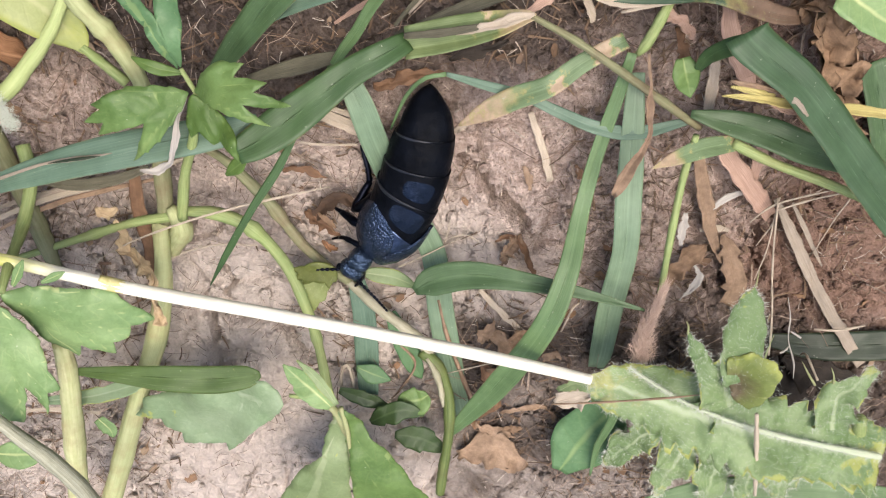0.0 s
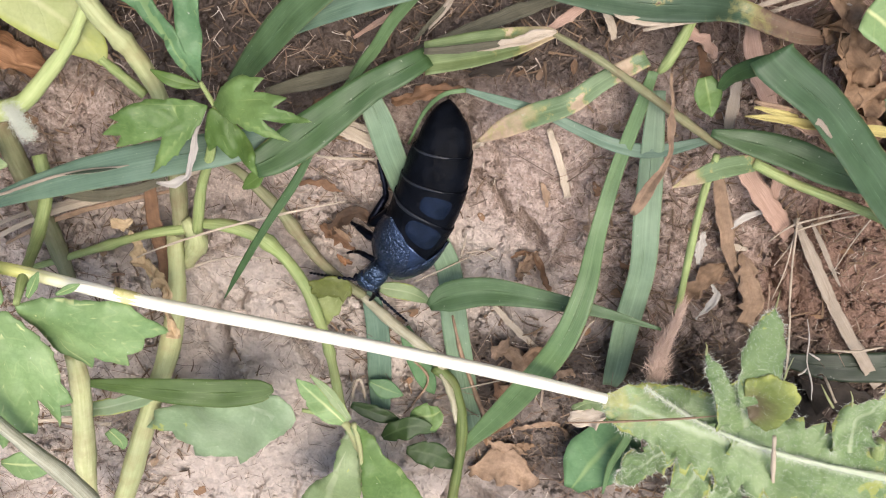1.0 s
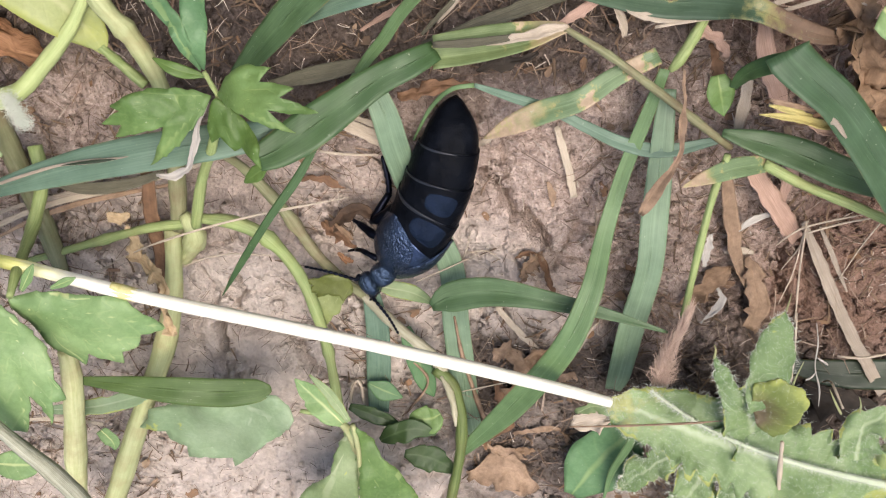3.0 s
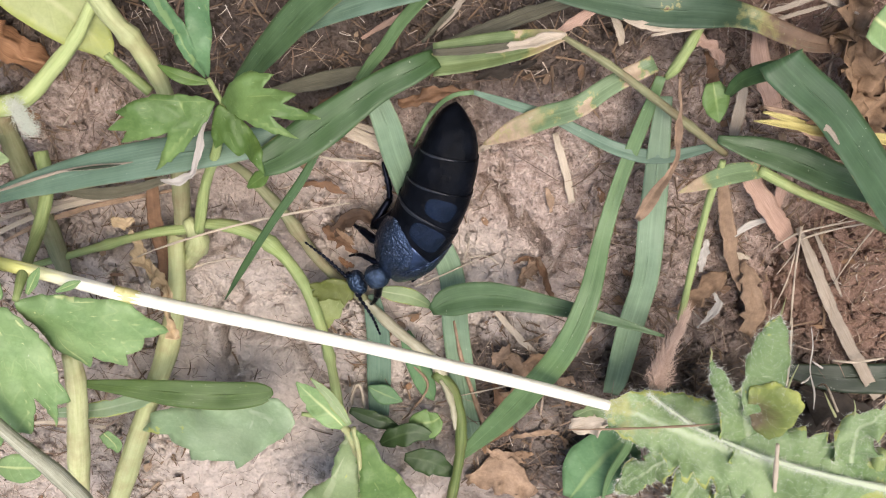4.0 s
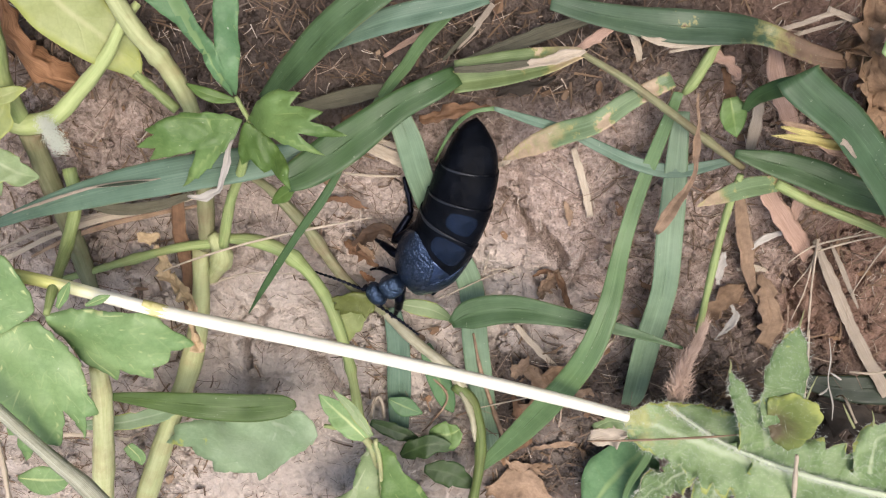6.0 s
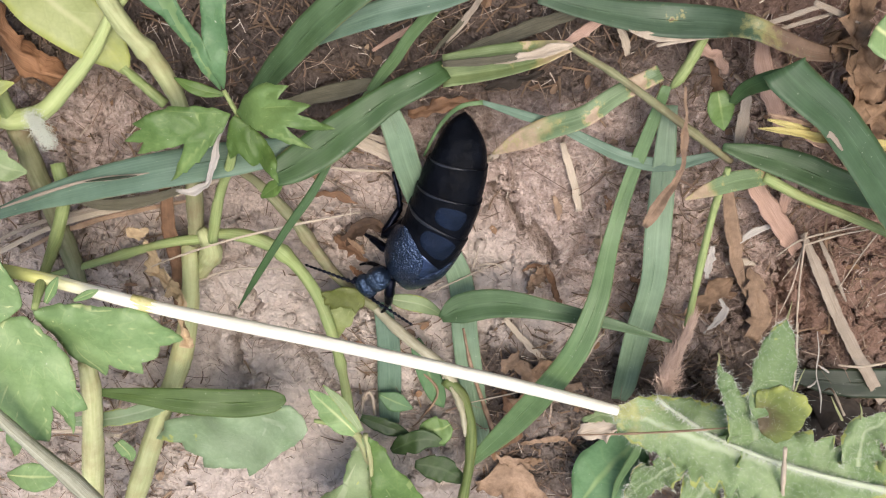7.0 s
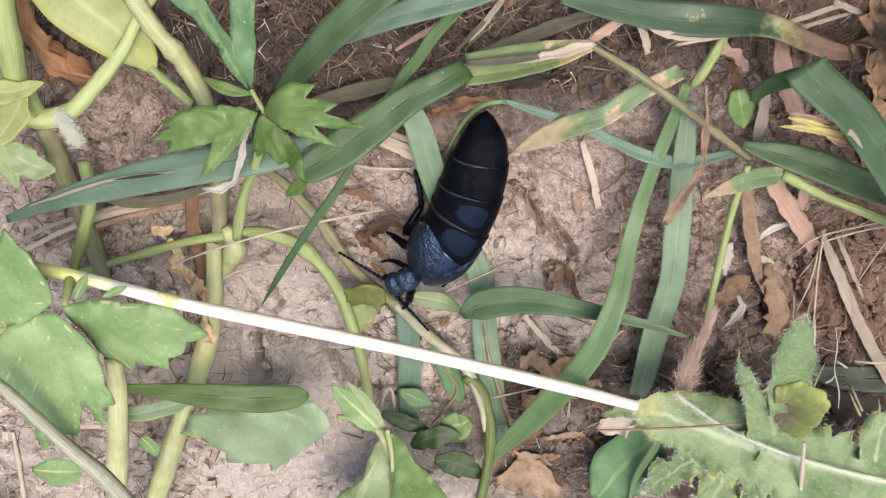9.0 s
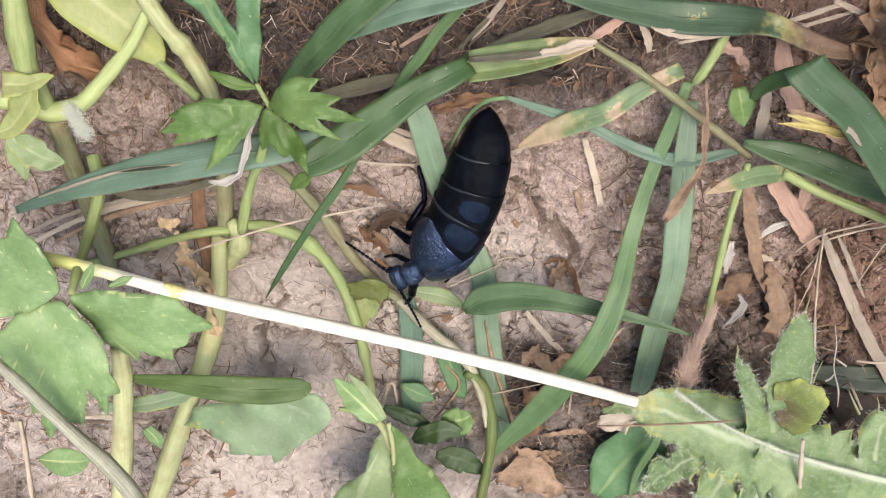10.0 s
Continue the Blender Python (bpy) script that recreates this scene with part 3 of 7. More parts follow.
def base_at(name, x, y, z=0.0):
    ob = new(name)
    ob.empty_display_size = 0.004
    ob.location = (x * MM, y * MM, z * MM)
    return ob


def adopt(thing, *parts):
    """Hang parts that were built in place under a thing."""
    for ob in parts:
        ob.parent = thing
        ob.matrix_parent_inverse = Matrix.Translation(-thing.location)
    return thing


def ground_height(x, y):
    """The soil's height in millimetres: clods, dips and cracks."""
    h = 1.1 * noise.noise((x / 26, y / 26, 3.1)) + 0.75 * noise.noise((x / 9, y / 9, 7.7))
    return h - 0.6


# ---- ground ----
CRACKS = [
    [(-40.88, -19.16, 0.00), (-38.92, -21.14, 0.00), (-36.20, -23.58, 0.00), (-32.30, -23.47, 0.00), (-29.22, -24.07, 0.00), (-27.36, -26.35, 0.00), (-24.95, -30.33, 0.00), (-21.63, -32.41, -0.00), (-18.85, -33.30, 0.00)],
    [(-38.92, -21.14, 0.00), (-40.24, -23.01, 0.00), (-39.77, -26.96, -0.00), (-39.05, -30.28, 0.00)],
    [(-29.41, -24.07, 0.00), (-24.48, -22.31, 0.00), (-19.65, -23.08, 0.00)],
    [(-36.89, -13.29, 0.00), (-35.67, -15.99, 0.00), (-36.60, -18.36, 0.00)],
    [(9.68, 0.55, 0.00), (12.26, -3.43, 0.00), (13.89, -6.49, 0.00)],
    [(2.57, 7.19, 0.00), (5.84, 4.39, 0.00), (7.95, -0.50, -0.00), (12.26, -3.43, 0.00)],
    [(51.02, -5.42, 0.00), (51.60, -9.63, 0.00), (53.15, -14.47, 0.00)],
]


def crack_depth(x, y):
    """Depth of the long cracks at a place, in millimetres."""
    best = 9.0
    for line in CRACKS:
        for (ax, ay, _), (bx, by, _) in zip(line, line[1:]):
            ux, uy = bx - ax, by - ay
            f = max(0.0, min(1.0, ((x - ax) * ux + (y - ay) * uy) / (ux * ux + uy * uy)))
            best = min(best, math.hypot(x - ax - ux * f, y - ay - uy * f))
    return best


def build_ground():
    core_x = np.arange(-96, 96.01, 0.42)
    core_y = np.arange(-84, 58.01, 0.42)
    far = np.array([2, 5, 10, 20, 45, 100, 250, 700, 2500, 10000, 60000, 400000.0])
    xs = np.r_[core_x[0] - far[::-1], core_x, core_x[-1] + far]
    ys = np.r_[core_y[0] - far[::-1], core_y, core_y[-1] + far]
    verts = []
    for y in ys:
        for x in xs:
            if abs(x) > 110 or y < -100 or y > 75:
                verts.append((x, y, -0.6))
                continue
            h = ground_height(x, y)
            rough = 1.0 + max(0.0, min(1.0, (x - 18) / 10)) * 0.9
            clod = (noise.noise((x / 3.4, y / 3.4, 1.3)) * 0.6 + noise.noise((x / 1.5, y / 1.5, 5.3)) * 0.36 + abs(noise.noise((x / 2.2, y / 2.2, 11.0))) * 0.5) * rough
            wx, wy = x + 2.5 * noise.noise((x / 7, y / 7, 9.0)), y + 2.5 * noise.noise((x / 7, y / 7, 19.0))
            cell = noise.voronoi((wx / 9.5, wy / 9.5, 0.0))[0]
            gap = cell[1] - cell[0]
            crack = -1.9 * math.exp(-(gap / 0.05) ** 2) * max(0.0, min(1.0, 0.6 + 2.5 * noise.noise((x / 19, y / 19, 40.0))))
            near = 9.0 if y > 12 or x > 70 else crack_depth(x + 0.8 * noise.noise((x / 1.7, y / 1.7, 61.0)), y + 0.8 * noise.noise((x / 1.7, y / 1.7, 71.0)))
            if near < 2:
                crack -= 5.5 / (1 + (near / (0.55 + 0.3 * noise.noise((x / 5, y / 5, 81.0)))) ** 6)
            grit = max(0.0, noise.noise((x / 0.9, y / 0.9, 2.0)) - 0.15) * 0.6
            verts.append((x, y, h + clod + crack + grit))
    nx, ny = len(xs), len(ys)
    faces = [(j * nx + i, j * nx + i + 1, (j + 1) * nx + i + 1, (j + 1) * nx + i) for j in range(ny - 1) for i in range(nx - 1)]
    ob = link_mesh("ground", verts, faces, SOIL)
    tagged(ob, "dry cracked grey-brown clay soil", "soil", kind="structure")


build_ground()


def build_grass_screen():
    """A ring of tall grass added outside the view, to darken low sky and reflections."""
    rng = random.Random(21)
    verts, faces = [], []
    for _ in range(8200):
        a, d = rng.uniform(0, 6.283), 430 + 1000 * rng.random() ** 1.5
        x, y = d * math.cos(a), d * math.sin(a) + 10
        h, w = rng.uniform(200, 460) * (0.75 + d / 1600), rng.uniform(4, 9)
        t = rng.uniform(0, 6.283)
        lean = Vector((rng.gauss(0, 0.22), rng.gauss(0, 0.22), 1))
        s = Vector((math.cos(t), math.sin(t), 0)) * w / 2
        k, p = len(verts), Vector((x, y, -1))
        for i in range(4):
            f = i / 3
            q = p + lean * (h * f) + Vector((lean.x, lean.y, -0.3)) * (h * 0.5 * f * f)
            verts += [tuple(q - s * (1 - 0.85 * f)), tuple(q + s * (1 - 0.85 * f))]
        for i in range(3):
            faces.append((k + 2 * i, k + 2 * i + 1, k + 2 * i + 3, k + 2 * i + 2))
    uvs = [(0.2 + 0.6 * (i % 2), (i // 2 % 4) / 3) for i in range(len(verts))]
    tagged(link_mesh("meadow_grass", verts, faces, DEEP_GREEN, None, uvs), "added ring of tall green grass, unseen, that blocks low sky", "grass", kind="stuff")


build_grass_screen()


# ---- grass blades ----
def blade(points, mat, label, **kw):
    ob = ribbon("wild_grass", points, mat, **kw)
    if max(p[3] for p in points) > 3.4:
        ridge = [(x, y + 0.04, z + 0.09, min(0.3, 0.07 * w)) for x, y, z, w in points]
        ribbon("midrib", ridge, mat, ob, nu=2, fold=-0.3, thick=0.12, seed=kw.get("seed", 1))
    return tagged(ob, label, "grass blade", "grass blades on the soil", "thing")


torn = blade([(-72.1, 4.7, 12.0, 1.15), (-65.0, 7.6, 12.0, 2.44), (-56.8, 10.6, 13.0, 3.99), (-48.2, 13.3, 14.0, 4.86), (-38.6, 15.4, 14.0, 4.98), (-30.1, 16.7, 13.0, 4.21), (-25.5, 17.9, 12.0, 1.96)], BLUE_GREEN, "broad bluish-green grass blade lying over stems", seed=2, fold=0.1)
ribbon("torn_edge", [(-68.1, 7.2, 12.5, 0.24), (-61.8, 9.7, 12.9, 0.48), (-55.2, 12.1, 13.6, 0.39), (-50.9, 13.0, 14.2, 0.71), (-47.1, 13.7, 14.4, 0.31), (-45.5, 14.0, 14.3, 0.08)], GREY_STRAW, torn, nu=4, fold=0.0, thick=0.1, ragged=0.3, seed=61)
# the tear's gap: a dark strip laid on the blade
ribbon("slit", [(-54.7, 12.3, 14.1, 0.08), (-52.0, 12.9, 14.5, 0.39), (-49.1, 13.4, 14.7, 0.39), (-47.1, 13.7, 14.7, 0.08)], SHADE_GRASS, torn, nu=4, fold=0.0, thick=0.1, seed=62)
blade([(-28.3, 14.4, 15.0, 3.41), (-25.3, 15.7, 14.0, 4.97), (-20.8, 18.4, 12.0, 5.62), (-13.2, 23.5, 9.0, 4.23), (-8.5, 25.9, 8.0, 3.75), (-5.1, 27.3, 6.0, 2.84)], LUSH_GREEN, "broad dark green grass blade, smooth and undamaged", seed=3, fold=0.12)
blade([(-5.5, 28.9, 7.0, 1.40), (-0.1, 30.1, 8.0, 2.00), (5.1, 31.2, 9.0, 1.98), (10.2, 32.2, 10.0, 1.05), (11.9, 32.0, 10.0, 0.38)], YELLOWING, "green grass blade with yellow streaks and dry tip", seed=4)
folded = blade([(-5.4, 26.2, 6.0, 3.17), (0.8, 27.5, 7.0, 2.82), (6.7, 29.5, 9.0, 1.99), (11.8, 31.7, 10.0, 0.60)], YELLOWING, "folded green grass blade with pale dry edge", seed=5, fold=0.5)
ribbon("dried_fold", [(1.4, 29.0, 8.8, 0.31), (5.1, 30.4, 10.2, 1.13), (9.0, 31.8, 11.2, 1.42), (11.5, 32.4, 11.2, 0.45)], STRAW, folded, nu=6, fold=0.5, crumple=0.45, ragged=0.6, seed=63)
ribbon("dried_fold", [(-5.5, 28.7, 8.4, 0.77), (-0.9, 29.3, 9.2, 1.15), (3.6, 30.2, 9.8, 0.91), (7.3, 31.1, 10.4, 0.23)], GREY_BLADE, folded, nu=6, fold=0.3, ragged=0.2, seed=64)
worn = blade([(6.8, 38.3, 9.0, 2.22), (12.3, 36.8, 8.0, 3.00), (18.8, 35.4, 6.0, 3.98), (25.3, 34.6, 5.0, 4.79), (31.6, 34.9, 7.0, 4.26), (35.2, 35.0, 10.0, 3.12), (39.6, 33.3, 9.0, 2.86), (44.1, 31.7, 8.0, 2.60), (47.7, 31.0, 7.0, 1.85)], DRY_END, "broad green grass blade ending in a dry brown tip", seed=6)
ribbon("dried_margin", [(19.5, 33.7, 6.8, 0.23), (22.1, 32.9, 6.4, 1.00), (24.7, 32.4, 6.2, 0.85), (27.9, 32.6, 6.4, 0.39), (31.7, 33.4, 7.8, 0.23)], STRAW, worn, nu=5, ragged=0.4, fold=0.2, crumple=0.2, seed=65)
blade([(-32.2, 22.7, 6.0, 2.41), (-27.0, 28.9, 9.0, 3.83), (-21.9, 34.4, 11.0, 4.44), (-17.3, 38.3, 12.0, 4.33), (-12.9, 41.2, 12.0, 3.57)], DEEP_GREEN, "dark green grass blade with a pale midrib", seed=7)
blade([(-24.0, 30.6, 8.0, 1.07), (-19.1, 33.7, 10.0, 2.84), (-13.0, 36.1, 11.0, 3.38), (-6.4, 37.7, 11.0, 2.92), (-1.4, 38.9, 11.0, 1.45)], BLUE_GREEN, "bluish-green grass blade crossing another blade", seed=8)
blade([(-17.7, 20.4, 3.0, 0.83), (-14.3, 25.4, 4.0, 1.61), (-12.4, 28.0, 5.0, 1.74), (-9.8, 32.3, 7.0, 1.69), (-6.4, 36.6, 9.0, 1.64), (-4.3, 39.3, 10.0, 1.31)], FRESH_GREEN, "narrow fresh green grass blade", seed=9)
blade([(-13.3, 21.8, 7.0, 3.20), (-11.7, 17.7, 7.0, 3.89), (-10.2, 11.7, 5.0, 4.03), (-7.4, 3.2, 2.5, 3.87), (-1.9, -8.3, 1.4, 4.05), (-0.6, -19.4, 1.0, 4.39), (1.0, -29.8, 1.0, 4.33), (3.4, -42.8, 1.0, 3.07)], PALE_GREEN, "pale green grass blade running under the beetle", seed=10)
blade([(-14.6, -13.4, 1.4, 2.80), (-13.5, -20.7, 1.2, 3.83), (-13.3, -30.1, 1.2, 4.13), (-13.3, -38.1, 1.2, 3.43)], BLUE_GREEN, "bluish-green grass blade flat on the soil", seed=11)
blade([(-4.7, -13.3, 6.0, 1.45), (-1.7, -11.4, 6.0, 4.69), (4.5, -9.6, 7.0, 4.46), (13.2, -9.7, 9.0, 2.99), (21.7, -10.5, 11.0, 1.74), (31.0, -12.8, 12.0, 0.44)], DEEP_GREEN, "pointed green grass blade with a deep crease", seed=12, fold=0.35)
blade([(25.7, 26.1, 7.0, 1.42), (24.4, 19.1, 6.0, 1.95), (22.3, 10.3, 6.0, 2.18), (20.4, 1.8, 8.0, 2.56), (18.3, -6.1, 13.0, 3.39), (14.9, -15.7, 14.0, 4.00), (8.4, -30.7, 9.0, 4.14), (2.6, -42.0, 5.0, 2.19), (0.8, -45.0, 5.0, 0.40)], FRESH_GREEN, "long curved green grass blade with a pointed tip", seed=13, fold=0.25)
blade([(27.0, 22.7, 5.0, 2.42), (27.3, 13.1, 6.0, 3.49), (27.5, 4.4, 7.0, 4.08), (27.8, -5.1, 7.5, 4.02), (26.9, -16.4, 6.0, 4.22), (26.7, -26.8, 4.0, 3.83), (26.3, -30.5, 3.0, 2.54)], PALE_GREEN, "straight pale green grass blade", seed=14)
bent = blade([(36.5, 32.5, 19.6, 5.75), (37.1, 31.6, 20.0, 5.62), (40.4, 29.0, 20.0, 5.34), (44.0, 26.3, 19.8, 5.27), (47.6, 22.7, 19.4, 5.37), (51.6, 18.2, 18.8, 5.58), (57.4, 11.7, 18.0, 5.77), (64.5, 4.1, 17.0, 6.00)], DARK_BENT, "broad sharply bent dark green grass blade", seed=15, fold=0.1, ruffle=0.04)
ribbon("folded_end", [(37.0, 31.2, 19.4, 2.34), (35.7, 30.6, 18.6, 2.37), (34.5, 29.5, 17.0, 2.20), (33.8, 28.1, 15.0, 2.03), (33.6, 26.7, 13.5, 1.77), (33.6, 25.2, 12.0, 1.05)], LUSH_GREEN, bent, fold=0.1, seed=16)
ribbon("torn_patch", [(41.4, 26.5, 20.5, 0.21), (42.8, 25.2, 20.6, 0.56), (44.4, 23.7, 20.6, 0.78), (45.8, 22.2, 20.5, 0.28)], GREY_STRAW, bent, nu=5, fold=0.0, ragged=0.8, thick=0.1, seed=17)
blade([(34.7, 17.7, 8.0, 1.13), (40.2, 16.4, 8.0, 3.56), (45.7, 15.2, 9.0, 4.52), (51.4, 13.2, 10.0, 4.52), (59.3, 10.8, 10.0, 3.26)], DEEP_GREEN, "green grass blade below a bent one", seed=16)
blade([(0.2, 23.3, 8.0, 0.63), (5.9, 21.3, 7.0, 1.36), (11.0, 19.6, 6.0, 1.38), (16.1, 17.2, 6.0, 1.64), (22.1, 14.7, 6.0, 1.98), (28.0, 14.0, 6.0, 1.99), (35.6, 16.5, 7.0, 0.98)], BLUE_GREEN, "narrow bluish grass blade arching from the beetle's tail", seed=17)
blade([(-8.0, 13.2, 3.0, 0.34), (-5.6, 19.2, 6.0, 0.57), (-2.9, 22.6, 8.0, 0.63), (0.2, 23.3, 8.0, 0.63)], FRESH_GREEN, "thin arching grass tip behind the beetle", seed=18, nu=4)
blade([(2.0, 14.9, 5.8, 0.3), (3.6, 16.0, 6.4, 1.5), (6.2, 17.8, 7.2, 2.9), (9.9, 19.9, 8.0, 3.3), (14.4, 22.0, 9.0, 2.99), (18.9, 25.0, 8.0, 2.66), (24.6, 27.9, 7.0, 2.34)], DRY_ROOT, "green grass blade with a yellow and brown dry end", seed=19)
blade([(-19.8, 17.4, 12.0, 0.63), (-23.5, 10.7, 12.0, 1.28), (-27.8, 4.3, 12.0, 1.15), (-32.7, -3.9, 11.0, 1.02), (-36.1, -10.0, 10.0, 0.18)], LUSH_GREEN, "thin dark green grass tip above the soil", seed=20, nu=4)
blade([(-61.1, -23.4, 14.0, 0.45), (-52.8, -23.2, 15.0, 2.30), (-43.7, -23.3, 16.0, 4.05), (-35.8, -23.5, 16.0, 4.40), (-30.4, -22.9, 16.0, 3.51), (-28.5, -22.4, 16.0, 1.05)], MOSS_GREEN, "short green grass blade with a blunt end", seed=21)
blade([(34.9, -57.7, 8.0, 0.62), (47.4, -53.1, 9.0, 3.66), (62.5, -52.5, 9.0, 4.26), (77.0, -53.8, 9.0, 3.05), (83.4, -54.9, 9.0, 2.04)], FRESH_GREEN, "green grass blade below the thistle", seed=22)
# green blade made near black for the shade it lies in
blade([(55.8, -25.7, 1.5, 2.33), (64.8, -26.9, 1.5, 4.87), (79.3, -26.5, 1.5, 5.45)], SHADE_GRASS, "grass blade coloured as shaded, low behind the thistle", seed=23)
blade([(27.8, -29.5, 14.0, 0.91), (28.1, -34.7, 12.0, 1.50), (26.8, -43.5, 9.0, 1.17), (26.4, -50.9, 8.0, 0.40)], FRESH_GREEN, "short narrow grass blade under the thistle", seed=24, nu=4)
blade([(60.5, 24.1, 4.0, 4.79), (63.6, 16.5, 4.0, 4.93), (67.8, 4.7, 4.0, 5.16)], DEEP_GREEN, "dark grass blade standing behind dead leaves", seed=25)
blade([(-61.8, 6.6, 6.0, 1.02), (-56.1, 5.2, 6.0, 1.71), (-50.0, 5.9, 6.0, 1.70), (-43.8, 8.0, 6.0, 1.01)], GREY_BLADE, "grey withered grass blade", seed=26)
blade([(-28.4, 20.8, 3.0, 1.15), (-21.7, 22.5, 3.0, 2.46), (-16.8, 23.8, 3.0, 1.96), (-13.1, 24.9, 3.0, 0.65)], GREY_BLADE, "grey-brown withered grass blade", seed=27)

# ---- straws ----
def straw(points, mat, label, **kw):
    kw.setdefault("ragged", 0.3)
    ob = ribbon("dry_straw", points, mat, nu=6, **kw)
    return tagged(ob, label, "straw", "dry straws")


stalk = tube("straw_stalk", [(-64.9, 2.1, 21.4, 1.7), (-57.9, 0.3, 21.2, 1.85), (-44.6, -4.1, 20.2, 1.92), (-24.1, -9.4, 19.0, 1.97), (-4.3, -14.6, 18.0, 1.98), (13.1, -19.7, 17.0, 1.94), (22.8, -22.4, 17.0, 1.66)], STALK_STRAW, lumps=0.02, sides=16, seed=3)
tube("node", [(-48.4, -2.85, 20.4, 1.94), (-46.9, -3.4, 20.3, 2.1), (-45.0, -4.0, 20.2, 1.94)], NODE_STRAW, stalk, lumps=0.0)
tagged(stalk, "long straight bleached white straw stalk", "straw stalk")
straw([(12.8, 15.2, 0.9, 0.85), (14.1, 11.6, 0.9, 1.21), (15.4, 7.9, 0.8, 1.23), (16.5, 3.8, 0.7, 1.24)], STRAW, "short pale straw on the soil", seed=2)
straw([(5.9, -16.2, 0.8, 0.95), (9.8, -20.9, 0.8, 1.15), (13.6, -24.9, 0.6, 0.97)], STRAW, "short pale straw on the soil", seed=3)
straw([(38.5, 32.8, 4.0, 1.72), (39.8, 27.5, 5.0, 2.70), (43.6, 20.8, 3.0, 2.31), (45.0, 17.8, 3.0, 0.67)], PINK_STRAW, "flat reddish-tan straw among dead leaves", seed=4)
straw([(41.2, 11.0, 5.0, 2.50), (44.4, 7.0, 4.0, 2.98), (48.1, 2.5, 3.0, 3.13), (51.4, -1.5, 2.0, 2.31)], PINK_STRAW, "flat pinkish straw with a blunt end", seed=5)
straw([(38.3, 26.4, 4.0, 0.96), (38.6, 19.8, 3.0, 1.82), (38.9, 13.2, 2.0, 0.85)], GREY_STRAW, "tan straw standing among dead leaves", seed=6)
straw([(38.3, 9.0, 3.0, 1.72), (40.9, 0.4, 2.0, 2.49), (44.1, -7.9, 1.5, 1.47), (49.7, -15.8, 1.0, 0.57)], TAN_LEAF, "brown dried blade on the soil", seed=7, fold=0.3)
straw([(47.5, 13.3, 4.0, 2.35), (47.4, 8.3, 3.0, 1.90), (47.8, 4.0, 2.0, 0.70)], PINK_STRAW, "short reddish straw on dark soil", seed=8)
straw([(51.7, 1.5, 2.0, 0.89), (55.1, -4.2, 2.0, 1.81), (60.8, -13.6, 2.0, 2.05), (66.7, -22.4, 2.0, 2.11), (72.6, -30.4, 2.0, 1.96)], GREY_STRAW, "flat split pale straw", seed=9)
straw([(54.2, 1.1, 2.6, 0.44), (56.4, -2.4, 2.6, 0.81), (59.1, -6.9, 2.5, 0.73), (61.3, -10.4, 2.3, 0.28)], GREY_STRAW, "narrow strip split from a flat straw", seed=42)
straw([(34.3, 25.0, 21.0, 0.14), (36.8, 24.7, 20.5, 0.70), (39.7, 24.0, 19.5, 1.07), (44.0, 22.6, 17.0, 1.31), (52.2, 20.8, 14.0, 1.51), (60.6, 19.3, 12.0, 1.38)], YELLOW_CHIP, "yellow dry straw with a pointed tip", seed=10, fold=0.8)
straw([(35.1, 26.9, 21.0, 0.35), (36.7, 26.5, 21.0, 0.63), (39.2, 25.8, 20.0, 0.63), (42.4, 24.5, 18.0, 0.29)], TAN_LEAF, "brown split edge of a dry blade", seed=40, fold=0.6)
straw([(35.3, 26.1, 20.8, 0.28), (37.7, 25.6, 20.6, 0.84), (42.0, 23.8, 18.0, 0.72)], YELLOW_CHIP, "yellow split strip of a dry blade", seed=43, fold=0.5)
straw([(41.8, 22.8, 18.0, 0.29), (44.2, 21.6, 17.0, 0.88), (46.5, 21.0, 16.0, 0.59)], PINK_STRAW, "pinkish husk under a dry blade", seed=41, fold=0.4)
straw([(23.8, 31.4, 6.0, 0.39), (29.7, 32.9, 7.0, 0.54), (34.2, 34.1, 9.0, 0.45), (37.8, 33.1, 9.0, 0.30)], STRAW, "thin straw edge along a blade", seed=11)
straw([(-76.9, -6.0, 3.0, 0.7), (-68.9, -1.7, 3.0, 0.9), (-61.2, 1.5, 3.0, 1.0), (-48.4, 5.0, 3.0, 0.9), (-36.8, 9.2, 3.0, 0.5)], STRAW, "long tan straw under the leaves", seed=12)
straw([(-77.5, -4.2, 3.4, 0.5), (-69.0, 0.1, 3.6, 0.7), (-60.0, 2.9, 3.6, 0.8), (-50.0, 5.4, 3.4, 0.4)], GREY_STRAW, "split grey straw under the leaves", seed=44)
straw([(-72.0, -5.2, 2.6, 0.4), (-64.0, -1.0, 2.6, 0.8), (-55.0, 2.0, 2.6, 0.8), (-42.0, 5.2, 2.6, 0.4)], TAN_LEAF, "brown split straw under the leaves", seed=45)
straw([(-46.5, 10.7, 5.0, 1.69), (-47.2, 0.9, 4.0, 2.28), (-47.1, -6.6, 3.0, 2.17), (-48.0, -16.8, 2.0, 1.69)], BROWN_LEAF, "brown flat withered stalk", seed=13)
straw([(-18.6, 16.1, 3.0, 0.84), (-14.4, 14.2, 3.0, 1.35), (-11.4, 12.9, 3.0, 1.02)], STRAW, "bundle of bleached straw", seed=14)
straw([(-22.4, 10.2, 1.0, 0.35), (-18.9, 9.8, 1.0, 0.43), (-13.2, 9.8, 1.0, 0.35)], STRAW, "thin straw by the hind leg", seed=15)

